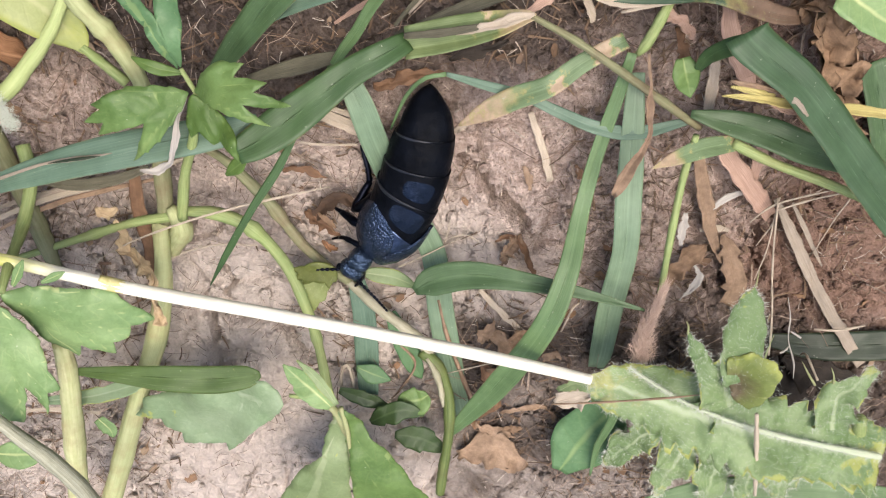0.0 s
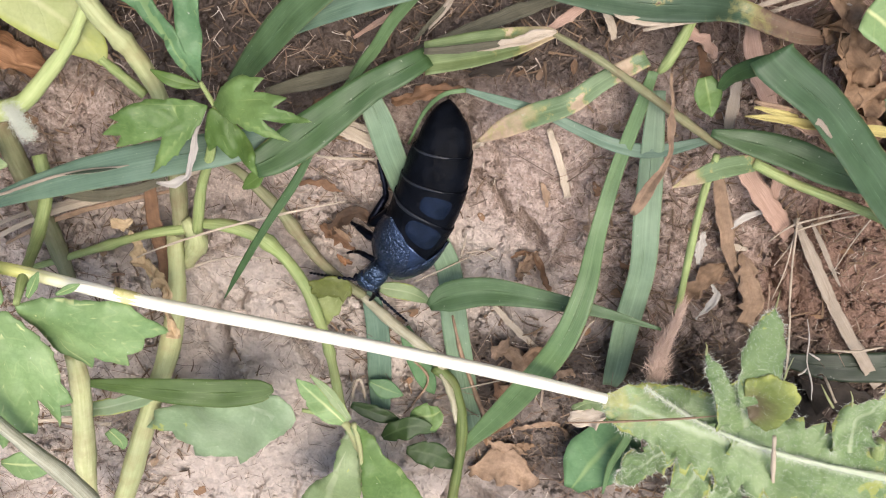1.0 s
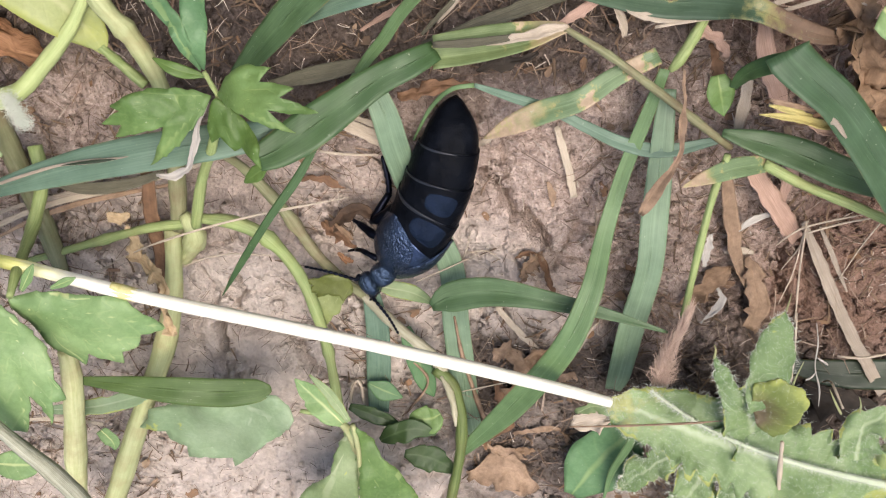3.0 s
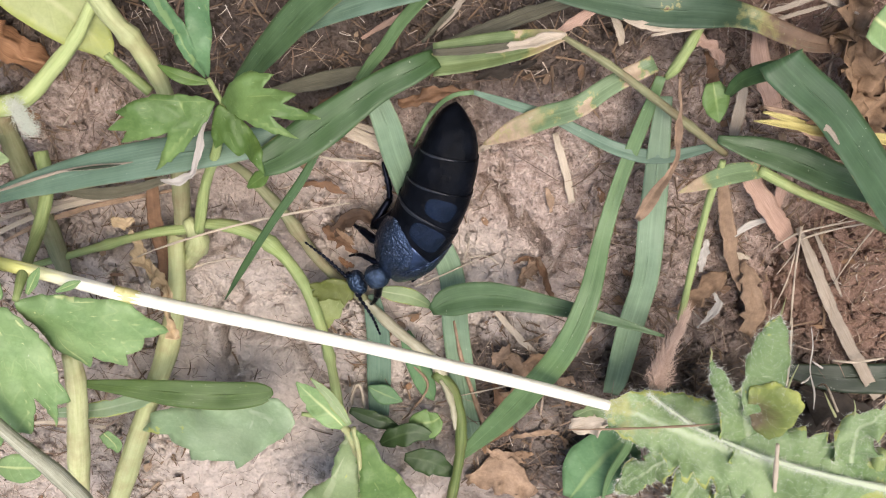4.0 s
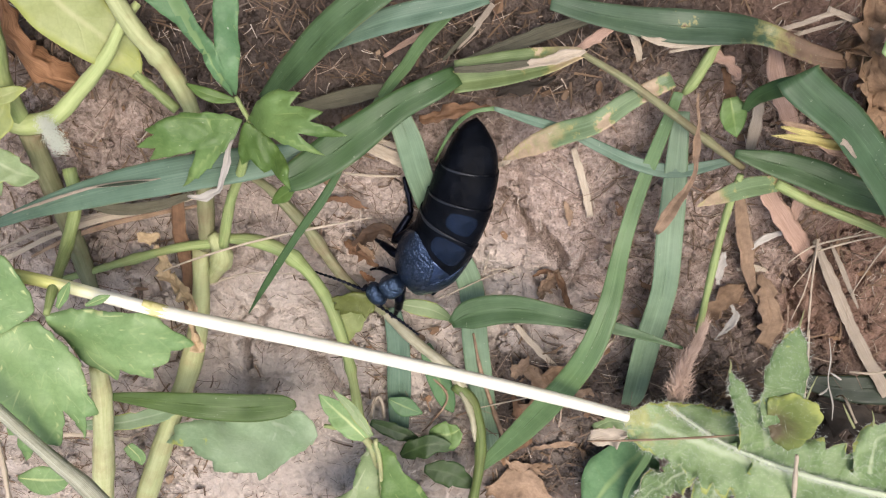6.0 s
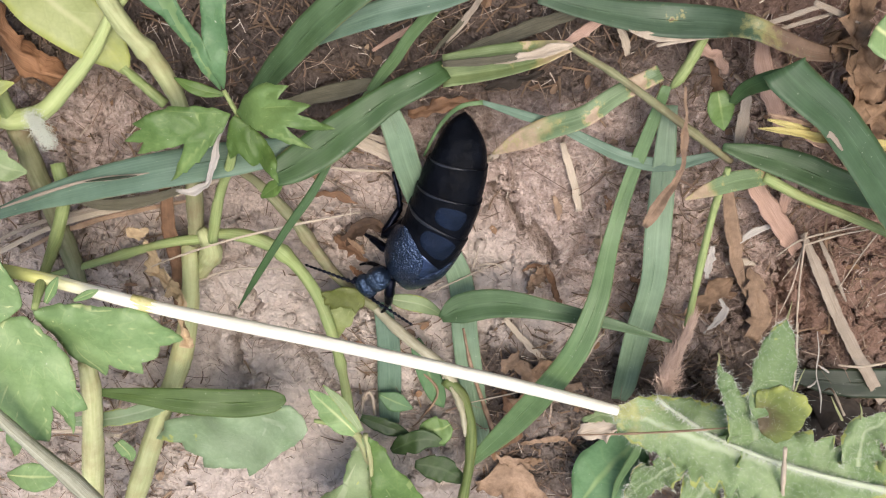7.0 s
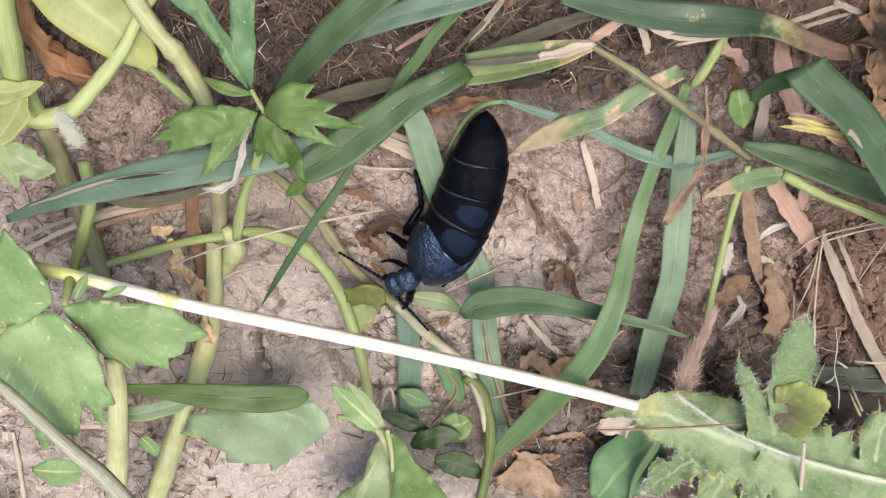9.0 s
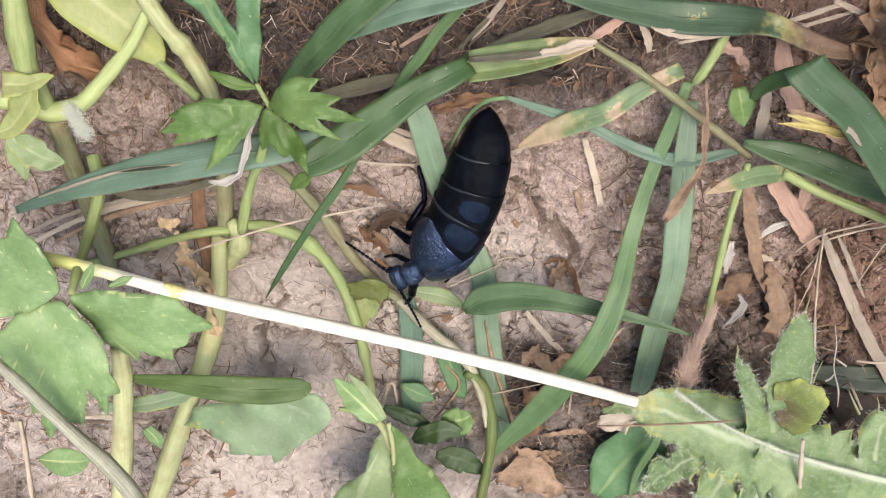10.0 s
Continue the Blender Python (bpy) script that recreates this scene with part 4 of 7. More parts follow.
straw([(-7.1, 27.2, 3.0, 0.64), (-0.7, 29.8, 3.0, 1.60), (6.3, 32.5, 3.0, 2.06), (14.6, 35.7, 3.0, 1.41)], GREY_BLADE, "long grey withered grass blade", seed=16)
straw([(10.8, 31.4, 7.0, 0.62), (13.5, 33.3, 7.0, 1.45), (16.3, 35.5, 7.0, 1.06)], PINK_STRAW, "pale pinkish straw by a blade tip", seed=17)
straw([(-15.6, 28.6, 2.0, 0.40), (-12.0, 30.9, 2.0, 0.88), (-7.6, 33.4, 2.0, 0.64)], PINK_STRAW, "thin pinkish straw on the clods", seed=18)
straw([(-5.1, 30.3, 3.0, 0.48), (-2.9, 33.1, 3.0, 0.95), (-0.5, 36.8, 4.0, 0.77)], GREY_STRAW, "upright pale straw shred", seed=19)
straw([(-7.1, 28.6, 3.0, 0.48), (-4.6, 31.5, 3.0, 0.71), (-1.7, 34.7, 3.0, 0.63)], GREY_BLADE, "grey straw shred between blades", seed=20)
straw([(35.9, 34.6, 8.0, 0.38), (39.8, 36.0, 8.0, 0.75), (44.6, 37.9, 8.0, 0.67)], GREY_STRAW, "pale straw behind a green blade", seed=21)
straw([(37.3, 33.3, 7.0, 0.31), (41.5, 34.9, 7.0, 0.61), (46.5, 36.6, 7.0, 0.45)], GREY_STRAW, "pale straw behind a green blade", seed=22)
straw([(43.3, 38.2, 8.0, 0.75), (46.3, 37.1, 8.0, 0.90), (50.0, 35.8, 8.0, 0.60)], GREY_STRAW, "short split straw near dead leaves", seed=23)
straw([(-19.3, 15.3, 3.0, 0.67), (-15.2, 13.7, 3.0, 1.18), (-12.3, 12.1, 3.0, 0.68)], STRAW, "bleached straw shred by a blade", seed=24)
straw([(-17.9, 16.9, 3.4, 0.50), (-14.4, 15.8, 3.4, 0.84), (-12.5, 15.0, 3.4, 0.50)], STRAW, "bleached straw shred by a blade", seed=25)
straw([(42.1, -0.3, 2.0, 0.54), (44.0, 1.6, 2.0, 1.15), (46.8, 2.8, 2.0, 0.62)], WHITE_FLAKE, "grey-white split straw on dark soil", seed=26)
straw([(18.6, 33.5, 4.0, 0.78), (20.0, 31.3, 3.0, 1.27), (20.8, 29.0, 2.0, 0.81)], STRAW, "short upright pale straw stub", seed=27)
straw([(41.0, -4.7, 1.0, 0.46), (43.6, -4.3, 1.0, 1.18), (45.7, -4.6, 1.0, 0.46)], STRAW, "short pale straw chip", seed=28)
straw([(-73.3, -37.0, 8.0, 0.48), (-66.4, -36.4, 8.0, 0.77), (-58.8, -37.2, 8.0, 0.58)], STRAW, "thin straw behind pale stalks", seed=29)

# ---- stems ----
stem_four = tube("stem", [(30.9, 33.6, 5.0, 1.24), (29.2, 30.3, 6.0, 1.56), (27.6, 27.2, 6.5, 1.57), (26.5, 25.7, 6.5, 0.79)], STEM, seed=8)
tagged(adopt(base_at("grass_plant", 33, 30), stem_four), "short bright green grass stem base", "grass")
stem_one = (tube("stem", [(11.1, 32.0, 10.0, 0.75), (17.6, 28.3, 9.0, 1.08), (24.5, 23.7, 8.6, 1.18), (30.8, 19.3, 8.0, 1.28), (36.6, 15.1, 7.0, 0.98)], BROWN_STEM, knots=2, seed=2))
stem_two = (tube("stem", [(35.0, 15.7, 11.0, 1.03), (34.4, 8.7, 10.0, 1.15), (33.9, -0.6, 10.0, 1.19), (33.9, -11.6, 9.0, 1.06)], STEM, seed=4))
stem_three = (tube("stem", [(40.9, 13.8, 9.3, 1.62), (47.5, 10.6, 9.0, 1.48), (54.7, 7.9, 9.0, 1.49), (62.1, 4.9, 9.0, 1.51)], STEM, seed=5))
tagged(adopt(base_at("grass_plant", 24.5, 24), stem_one), "greenish-brown jointed grass stem lying over blades", "grass")
tagged(adopt(base_at("grass_plant", 34, -10), stem_two), "thin upright fresh green grass stem", "grass")
tagged(adopt(base_at("grass_plant", 55, 5), stem_three, ribbon("leaf", [(28.4, 12.4, 15.0, 0.23), (32.1, 13.1, 13.0, 2.05), (36.5, 13.8, 11.0, 2.88), (41.3, 13.7, 9.0, 2.27)], DRY_ROOT, None, seed=1, ruffle=0.06)), "stout green grass stem with a yellow-tipped leaf", "grass")
tagged(tube("dry_reed", [(-67.5, -6.8, 34.0, 1.47), (-65.2, -11.2, 33.0, 1.58), (-62.4, -16.7, 32.0, 1.78), (-59.5, -22.3, 31.0, 2.07), (-56.7, -27.5, 30.0, 2.37), (-54.5, -34.9, 28.0, 2.72), (-53.4, -43.8, 26.0, 2.84)], STRIPED_STEM, sides=24, groove=0.12, seed=6), "dry grey-green ribbed reed stem", "reed")


# ---- leafy plants ----
def leaflet(points, mat, parent, name="leaflet", **kw):
    kw.setdefault("teeth", 5)
    kw.setdefault("fold", 0.2)
    kw.setdefault("ruffle", 0.12)
    return ribbon(name, points, mat, parent, **kw)


def buttercup_high():
    """The three-lobed leaf held high on its stalk, with the runner that it springs from."""
    parts = [
        lobed("leaf_segment", (-33.7, 26.5, 17.0), [(-36.6, 32.4, 18.5, 0.98), (-39.1, 36.2, 19.5, 0.97), (-42.8, 39.4, 20.0), (-39.4, 42.9, 20.0, 0.97), (-38.2, 40.3, 20.0, 0.98), (-36.5, 36.7, 20.0, 0.95), (-35.1, 34.1, 19.0)], BUTTERCUP_BLUE, notch=0.9, seed=1, bulge=0.06, keel=0.12, crease=0.02),
        lobed("leaf_segment", (-33.4, 26.7, 17.3), [(-34.9, 34.1, 19.0, 0.97), (-34.5, 39.0, 19.5, 0.98), (-33.5, 43.0, 19.5, 0.97), (-31.4, 42.4, 19.5, 0.98), (-31.6, 37.7, 19.5, 0.98), (-32.1, 31.9, 18.5)], BUTTERCUP_BLUE, notch=0.93, seed=2, bulge=0.06, keel=0.15, crease=0.02),
        leaflet([(-33.5, 25.9, 16.0, 0.37), (-36.2, 26.3, 16.0, 1.62), (-38.2, 27.0, 16.0, 1.46), (-40.3, 27.7, 15.0, 0.22)], BUTTERCUP_SHADED, None, seed=3, teeth=0),
        lobed("leaf_segment", (-32.4, 24.1, 18.0), [(-43.1, 24.0, 19.0, 0.95), (-45.4, 22.5, 18.5, 0.84), (-47.0, 19.7, 17.5, 0.85), (-45.7, 17.8, 17.0, 0.56), (-41.9, 13.8, 16.5)], BUTTERCUP_MID, notch=0.84, seed=4, bulge=0.09, crease=0.12, teeth=0.06),
        lobed("leaf_segment", (-32.1, 24.2, 18.0), [(-27.1, 29.0, 20.5, 0.95), (-24.2, 29.1, 22.0, 0.70), (-21.3, 27.4, 24.0, 0.74), (-18.2, 25.2, 26.0, 0.62), (-21.3, 21.6, 23.5)], BUTTERCUP_MID, notch=0.8, seed=6, bulge=0.07, crease=0.12, teeth=0.06),
        lobed("leaf_segment", (-32.3, 24.1, 18.2), [(-33.6, 20.1, 18.0, 0.97), (-33.3, 17.8, 18.0, 0.8), (-30.0, 17.2, 19.0, 0.8), (-26.2, 16.4, 22.5, 0.97), (-26.3, 19.4, 22.5)], BUTTERCUP_SHADED, notch=0.8, seed=8, bulge=0.08, crease=0.1, keel=-0.2),
        leaflet([(-26.9, 13.6, 15.0, 0.63), (-28.6, 12.0, 14.0, 2.22), (-30.6, 10.2, 13.0, 0.48)], BUTTERCUP_SHADED, None, seed=9, teeth=0),
        tube("leaf_stalk", [(-31.8, 24.1, 18.0, 0.66), (-32.7, 25.5, 17.5, 0.66), (-33.4, 27.0, 17.5, 0.58)], STEM, seed=1),
        tube("leaf_stalk", [(-31.9, 23.8, 17.5, 0.73), (-33.0, 19.5, 16.0, 1.06), (-34.2, 15.7, 14.5, 1.32), (-37.4, 8.6, 10.0, 1.56), (-40.3, -0.6, 5.5, 1.75)], STEM, seed=2),
        tube("swollen_node", [(-42.1, 1.0, 5.0, 1.39), (-41.1, -0.9, 5.0, 2.98), (-41.2, -3.9, 4.0, 3.39), (-43.3, -7.6, 2.5, 2.37), (-45.1, -9.7, 1.5, 0.92)], PALE_STEM, lumps=0.12, seed=3),
        tube("runner", [(-40.6, -0.4, 5.0, 1.58), (-48.1, -2.1, 4.0, 1.51), (-57.1, -5.6, 2.5, 1.36), (-64.1, -8.2, 2.0, 1.19), (-69.9, -10.1, 2.0, 0.92)], STEM, knots=1, seed=4),
        tube("runner", [(-40.1, 0.4, 5.0, 1.57), (-34.2, 0.3, 6.0, 2.08), (-29.2, -2.5, 6.0, 2.10), (-25.2, -9.0, 5.0, 1.98), (-22.7, -16.4, 5.0, 1.85), (-21.1, -24.1, 5.0, 1.70), (-19.0, -33.9, 9.0, 1.71)], STEM, knots=2, seed=5),
    ]
    stalk_foot = next(ob for ob in parts if ob.name.startswith("swollen_node"))
    x, y = stalk_foot.data.vertices[-1].co.x / MM, stalk_foot.data.vertices[-1].co.y / MM
    plant = adopt(base_at("buttercup_plant", x, y), *parts)
    tagged(plant, "green buttercup plant with lobed leaves and creeping runners", "plant")


def buttercup_low():
    """The large lobed leaf held above the white stalk."""
    parts = [
        lobed("leaf_segment", (-59.4, -1.1, 26.4), [(-53.3, -1.8, 24.0, 0.99), (-46.4, -3.8, 22.0, 0.98), (-42.0, -9.6, 20.0, 0.92), (-46.0, -12.7, 20.0, 0.93), (-48.4, -15.4, 20.5, 0.82), (-53.7, -15.3, 21.5, 0.98), (-57.5, -9.6, 23.5)], BUTTERCUP, notch=0.9, seed=11, bulge=0.05, keel=-0.25, crease=0.05, teeth=0.12),
        lobed("leaf_segment", (-60.1, -1.5, 27.0), [(-65.9, -3.5, 28.0, 0.97), (-70.5, -7.9, 28.0, 0.95), (-69.5, -13.8, 28.0, 0.82), (-66.8, -20.1, 28.0, 0.88), (-65.4, -24.8, 28.0, 0.90), (-59.8, -21.8, 28.0, 0.72), (-56.3, -20.7, 27.5, 0.90), (-53.9, -16.7, 27.0, 0.93), (-54.9, -11.7, 27.0)], BUTTERCUP, notch=0.86, seed=13, bulge=0.05, crease=0.05, teeth=0.1),
        lobed("leaf_segment", [(-59.97, -0.19, 27.00)][0], [(-62.19, 7.95, 27.00), (-64.33, 10.82, 27.00), (-68.43, 6.87, 27.00), (-73.77, 6.66, 27.00), (-74.78, -1.16, 27.00), (-72.71, -6.06, 27.00), (-67.64, -4.47, 27.00)], BUTTERCUP, notch=0.88, seed=16, bulge=0.08),
        leaflet([(-58.0, -0.8, 25.0, 0.61), (-56.7, 1.4, 25.0, 1.51), (-55.7, 3.2, 25.0, 0.30)], BUTTERCUP, None, seed=18, teeth=0),
        leaflet([(-54.6, -0.9, 24.0, 0.46), (-52.5, 0.1, 24.0, 1.22), (-51.1, 0.8, 24.0, 0.23)], BUTTERCUP, None, seed=19, teeth=0),
        tube("leaf_stalk", [(-58.9, -0.9, 26.5, 0.90), (-59.6, 0.5, 22.0, 1.40), (-62.1, 1.0, 11.0, 1.84), (-61.3, 6.6, 7.0, 2.03), (-62.3, 11.2, 5.0, 2.02)], STEM, seed=6),
    ]
    x, y = parts[5].data.vertices[-1].co.x / MM, parts[5].data.vertices[-1].co.y / MM
    tagged(adopt(base_at("buttercup_leaf", x, y), *parts), "large green lobed buttercup leaf on its stalk", "plant")


def stalk_plant():
    """Thick pale stalks with a downy joint."""
    parts = [
        tube("stalk", [(-51.1, 39.3, 10.0, 2.49), (-47.6, 32.8, 10.0, 2.55), (-44.7, 28.4, 9.0, 2.61), (-42.5, 23.0, 8.0, 2.53), (-42.2, 19.4, 7.0, 2.4)], PALE_STEM, knots=1, seed=7),
        # browner colour on this length stands for shade from the leaves above
        tube("stalk", [(-42.4, 21.0, 7.4, 2.45), (-42.1, 16.5, 6.0, 2.55), (-42.7, 7.6, 4.0, 2.65), (-43.4, -2.2, 3.5, 2.75)], BROWN_STEM, knots=0, seed=27),
        tube("stalk", [(-44.5, -2.3, 3.5, 2.67), (-45.2, -12.8, 5.0, 3.10), (-47.3, -22.4, 7.0, 3.53), (-51.6, -33.3, 8.0, 3.44), (-58.2, -51.1, 8.0, 3.83), (-61.4, -59.3, 8.0, 3.92)], PALE_STEM, knots=0, seed=8),
        # the lower stalk has its stronger light in the stem colour
        tube("stalk", [(-58.3, -16.6, 16.0, 2.75), (-59.0, -23.7, 15.0, 3.01), (-60.7, -33.5, 14.0, 3.50), (-63.1, -45.0, 12.0, 3.48), (-65.5, -56.1, 10.0, 3.64)], LIT_STEM, knots=0, seed=9),
        tube("side_stalk", [(-47.7, 36.4, 8.0, 1.05), (-49.6, 34.2, 9.0, 1.50), (-52.6, 29.4, 9.0, 1.84), (-57.3, 24.3, 8.0, 2.20), (-61.8, 20.1, 7.4, 2.73), (-66.3, 18.6, 7.0, 3.07), (-69.2, 19.9, 8.0, 3.04), (-72.5, 20.9, 9.0, 2.85)], LIGHT_STEM, seed=10),
        tube("stalk", [(-66.6, 17.2, 6.0, 3.27), (-66.1, 8.9, 4.0, 3.08), (-64.9, 0.9, 3.0, 3.00), (-64.0, -7.7, 2.0, 2.74), (-63.7, -13.2, 1.5, 2.24)], BROWN_STEM, seed=11),
        tube("side_stalk", [(-66.3, 37.9, 12.0, 3.29), (-67.0, 30.9, 11.0, 3.55), (-67.9, 24.8, 9.0, 3.53), (-67.3, 19.2, 7.0, 3.32)], STEM, seed=12),
        tube("side_stalk", [(-49.8, 26.6, 7.0, 1.26), (-47.7, 23.9, 6.0, 1.44), (-44.8, 21.1, 6.0, 1.61)], STEM, seed=13),
        leaflet([(-61.6, 40.3, 9.0, 8.07), (-57.2, 35.7, 9.0, 8.82), (-53.0, 31.6, 8.0, 7.65), (-50.2, 27.5, 7.0, 3.60), (-49.7, 25.6, 7.0, 0.32)], YELLOW_LEAF, None, seed=21, teeth=0),
        leaflet([(-70.3, 24.0, 12.0, 3.94), (-67.1, 24.1, 12.0, 3.15), (-64.5, 25.0, 12.0, 1.88), (-62.8, 25.5, 12.0, 0.23)], YELLOW_LEAF, None, seed=22, teeth=2),
        leaflet([(-73.8, 16.4, 12.0, 0.81), (-70.3, 17.8, 12.0, 3.22), (-67.1, 21.7, 12.0, 4.76), (-65.9, 24.1, 12.0, 1.57)], YELLOW_LEAF, None, seed=23, teeth=2),
        leaflet([(-71.2, 17.2, 12.0, 0.81), (-69.2, 15.0, 12.0, 4.23), (-66.3, 13.2, 12.0, 4.25), (-63.5, 12.6, 12.0, 0.49)], PALE_LEAF, None, seed=24, teeth=3),
        leaflet([(-70.9, 16.9, 12.0, 0.81), (-70.1, 13.5, 12.0, 3.60), (-69.6, 9.6, 12.0, 0.50)], PALE_LEAF, None, seed=25, teeth=2),
        leaflet([(-62.1, 37.4, 9.0, 1.48), (-61.4, 35.2, 9.0, 1.95), (-61.6, 33.4, 9.0, 0.60)], YELLOW_LEAF, None, seed=26, teeth=0),
    ]
    rng = random.Random(5)
    j = Vector([(-62.74, 20.18, 8.40)][0])
    verts, faces = [], []
    for _ in range(2600):
        f = rng.random()
        a = j + Vector((rng.gauss(0, 0.6) + 1.8 * f, rng.gauss(0, 0.5) - 4.2 * f, rng.gauss(0.9, 0.4)))
        d = Vector((rng.gauss(0.4, 1), rng.gauss(-0.6, 1), rng.gauss(0.2, 0.5))).normalized() * rng.uniform(0.25, 0.9)
        s = d.cross(Vector((0, 0.4, 0.9))).normalized() * 0.02
        k = len(verts)
        verts += [tuple(a - s), tuple(a + s), tuple(a + d * 0.6 + Vector((0, 0, 0.12)) + s * 0.6), tuple(a + d * 0.6 + Vector((0, 0, 0.12)) - s * 0.6), tuple(a + d)]
        faces += [(k, k + 1, k + 2, k + 3), (k + 3, k + 2, k + 4)]
    parts.append(link_mesh("down", verts, faces, WHITE_HAIR, None, [(0.5, 0.5)] * len(verts)))
    tagged(adopt(base_at("stalked_plant", -47, 10), *parts), "plant with thick pale stalks and a downy white joint", "plant")


def low_leaves():
    parts = [
        lobed("leaf_segment", (-25.0, -27.4, 17.0), [(-27.7, -23.3, 16.5, 0.99), (-38.8, -27.0, 14.0, 0.99), (-49.6, -31.3, 11.0, 0.97), (-51.6, -35.3, 10.5, 0.92), (-46.7, -37.1, 11.0, 0.92), (-43.9, -40.7, 11.0, 0.95), (-39.1, -39.9, 12.0, 0.90), (-36.0, -41.1, 12.5, 0.83), (-29.9, -33.8, 15.0)], GREY_LEAF, notch=0.9, seed=31, bulge=0.06, crease=0.03, teeth=0.08),
        leaflet([(-65.0, -31.2, 12.0, 1.30), (-57.4, -30.2, 12.0, 2.95), (-49.4, -26.9, 13.0, 2.54), (-46.5, -25.7, 13.0, 0.36)], GREY_LEAF, None, seed=33, teeth=2),
        leaflet([(-17.7, -28.0, 17.0, 1.42), (-19.7, -25.5, 17.0, 4.23), (-22.4, -23.4, 16.0, 3.70), (-25.0, -21.3, 15.0, 0.35)], BUTTERCUP, None, seed=34, teeth=3, fold=0.4),
        leaflet([(-16.7, -27.2, 17.5, 0.88), (-19.3, -22.9, 17.0, 1.92), (-22.6, -19.7, 16.0, 0.35)], PALE_LEAF, None, seed=35, teeth=2),
        lobed("leaf_segment", (-16.2, -28.9, 16.0), [(-20.2, -40.9, 14.0, 0.97), (-25.2, -46.9, 12.0, 0.95), (-28.9, -54.1, 11.0, 0.95), (-23.6, -57.9, 11.0, 0.97), (-16.5, -56.3, 11.0, 0.97), (-15.6, -40.8, 13.6)], PALE_LEAF, notch=0.9, seed=37, bulge=0.05, crease=0.02, teeth=0.1),
        lobed("leaf_segment", (-15.8, -28.8, 16.4), [(-15.3, -39.6, 15.0, 0.98), (-15.2, -54.2, 13.0, 0.97), (-9.4, -56.3, 12.0, 0.97), (-2.2, -54.4, 11.0, 0.93), (-6.3, -45.4, 13.0, 0.95), (-8.8, -40.2, 14.0, 0.96), (-11.9, -36.1, 15.0)], BUTTERCUP_MID, notch=0.9, seed=36, bulge=0.04, crease=0.03, teeth=0.1),
        tube("vein", [(-16.2, -28.6, 16.6, 0.90), (-15.6, -34.4, 15.4, 0.83), (-15.4, -39.6, 15.0, 0.66), (-15.3, -51.0, 13.6, 0.39)], PALE_STEM, lumps=0.05, seed=38),
        # three low leaves, dark by a colour that holds their shade
        leaflet([(-12.7, -40.6, 6.0, 0.98), (-10.0, -38.6, 6.4, 4.27), (-6.8, -37.5, 6.4, 3.49), (-3.3, -38.9, 6.0, 0.78)], SHADED_LEAF, None, seed=38, teeth=3),
        leaflet([(-8.6, -44.3, 5.0, 1.40), (-5.7, -44.7, 5.0, 4.59), (-2.5, -45.9, 5.0, 4.41), (0.4, -48.1, 5.0, 1.01)], SHADED_LEAF, None, seed=39, teeth=3),
        leaflet([(-18.0, -34.3, 5.0, 1.16), (-15.3, -35.4, 5.0, 2.72), (-12.2, -37.1, 4.6, 2.54), (-9.5, -38.3, 4.4, 0.49)], SHADED_LEAF, None, seed=40, teeth=2),
        tube("leaf_stalk", [(-18.2, -28.1, 16.5, 1.25), (-17.0, -31.3, 15.0, 1.45), (-16.1, -38.1, 12.5, 1.32), (-16.7, -46.1, 10.5, 1.37)], PALE_STEM, seed=14),
        tube("leaf_stalk", [(-24.0, -25.4, 17.5, 0.70), (-20.8, -26.4, 17.0, 0.88), (-17.7, -28.3, 16.5, 0.89)], STEM, seed=15),
    ]
    tagged(adopt(base_at("lobed_leaf_plant", -17, -34), *parts), "cluster of green and grey-green lobed leaves", "plant")


def small_leaf(points, mat, label, **kw):
    kw.setdefault("teeth", 0)
    kw.setdefault("ruffle", 0.06)
    return tagged(ribbon("small_leaf", points, mat, None, **kw), label, "leaf", "small loose leaves")


buttercup_high()
buttercup_low()
stalk_plant()
low_leaves()
runner = tagged(tube("creeping_runner", [(-34.6, 12.2, 8.0, 1.31), (-32.2, 8.4, 5.0, 1.53), (-27.5, 1.4, 3.2, 1.93), (-22.7, -7.0, 2.2, 1.7), (-18.5, -11.6, 2.0, 1.6), (-15.5, -14.1, 2.0, 1.6)], BROWN_STEM, knots=1, seed=16), "brown-green creeping runner across the soil", "runner")
tube("bleached_length", [(-16.6, -13.1, 2.0, 1.3), (-13.0, -16.6, 2.6, 1.7), (-9.9, -19.5, 3.0, 1.9), (-4.1, -24.3, 4.0, 1.90), (-1.4, -29.6, 4.6, 2.0)], PALE_RUNNER, runner, lumps=0.08, seed=17)
tube("green_length", [(-3.8, -26.4, 4.4, 1.80), (-1.0, -28.8, 5.0, 2.09), (0.6, -33.4, 5.4, 1.92), (1.1, -38.5, 6.0, 1.95), (0.9, -43.8, 6.6, 1.87), (-0.0, -50.7, 7.4, 1.80), (-0.5, -55.6, 8.0, 1.82)], DARK_STEM, runner, lumps=0.08, seed=18)
tube("bleached_patch", [(-2.8, -27.0, 5.6, 0.47), (-1.5, -29.2, 6.0, 1.13), (-0.5, -32.5, 6.3, 1.14), (0.0, -36.5, 6.7, 0.48)], PALE_RUNNER, runner, lumps=0.15, seed=19)
small_leaf([(31.3, 27.0, 12.0, 1.96), (31.8, 25.2, 12.5, 3.79), (32.6, 23.1, 12.0, 2.76), (33.1, 21.5, 12.0, 0.15)], BUTTERCUP_MID, "small heart-shaped light green leaf", seed=2)
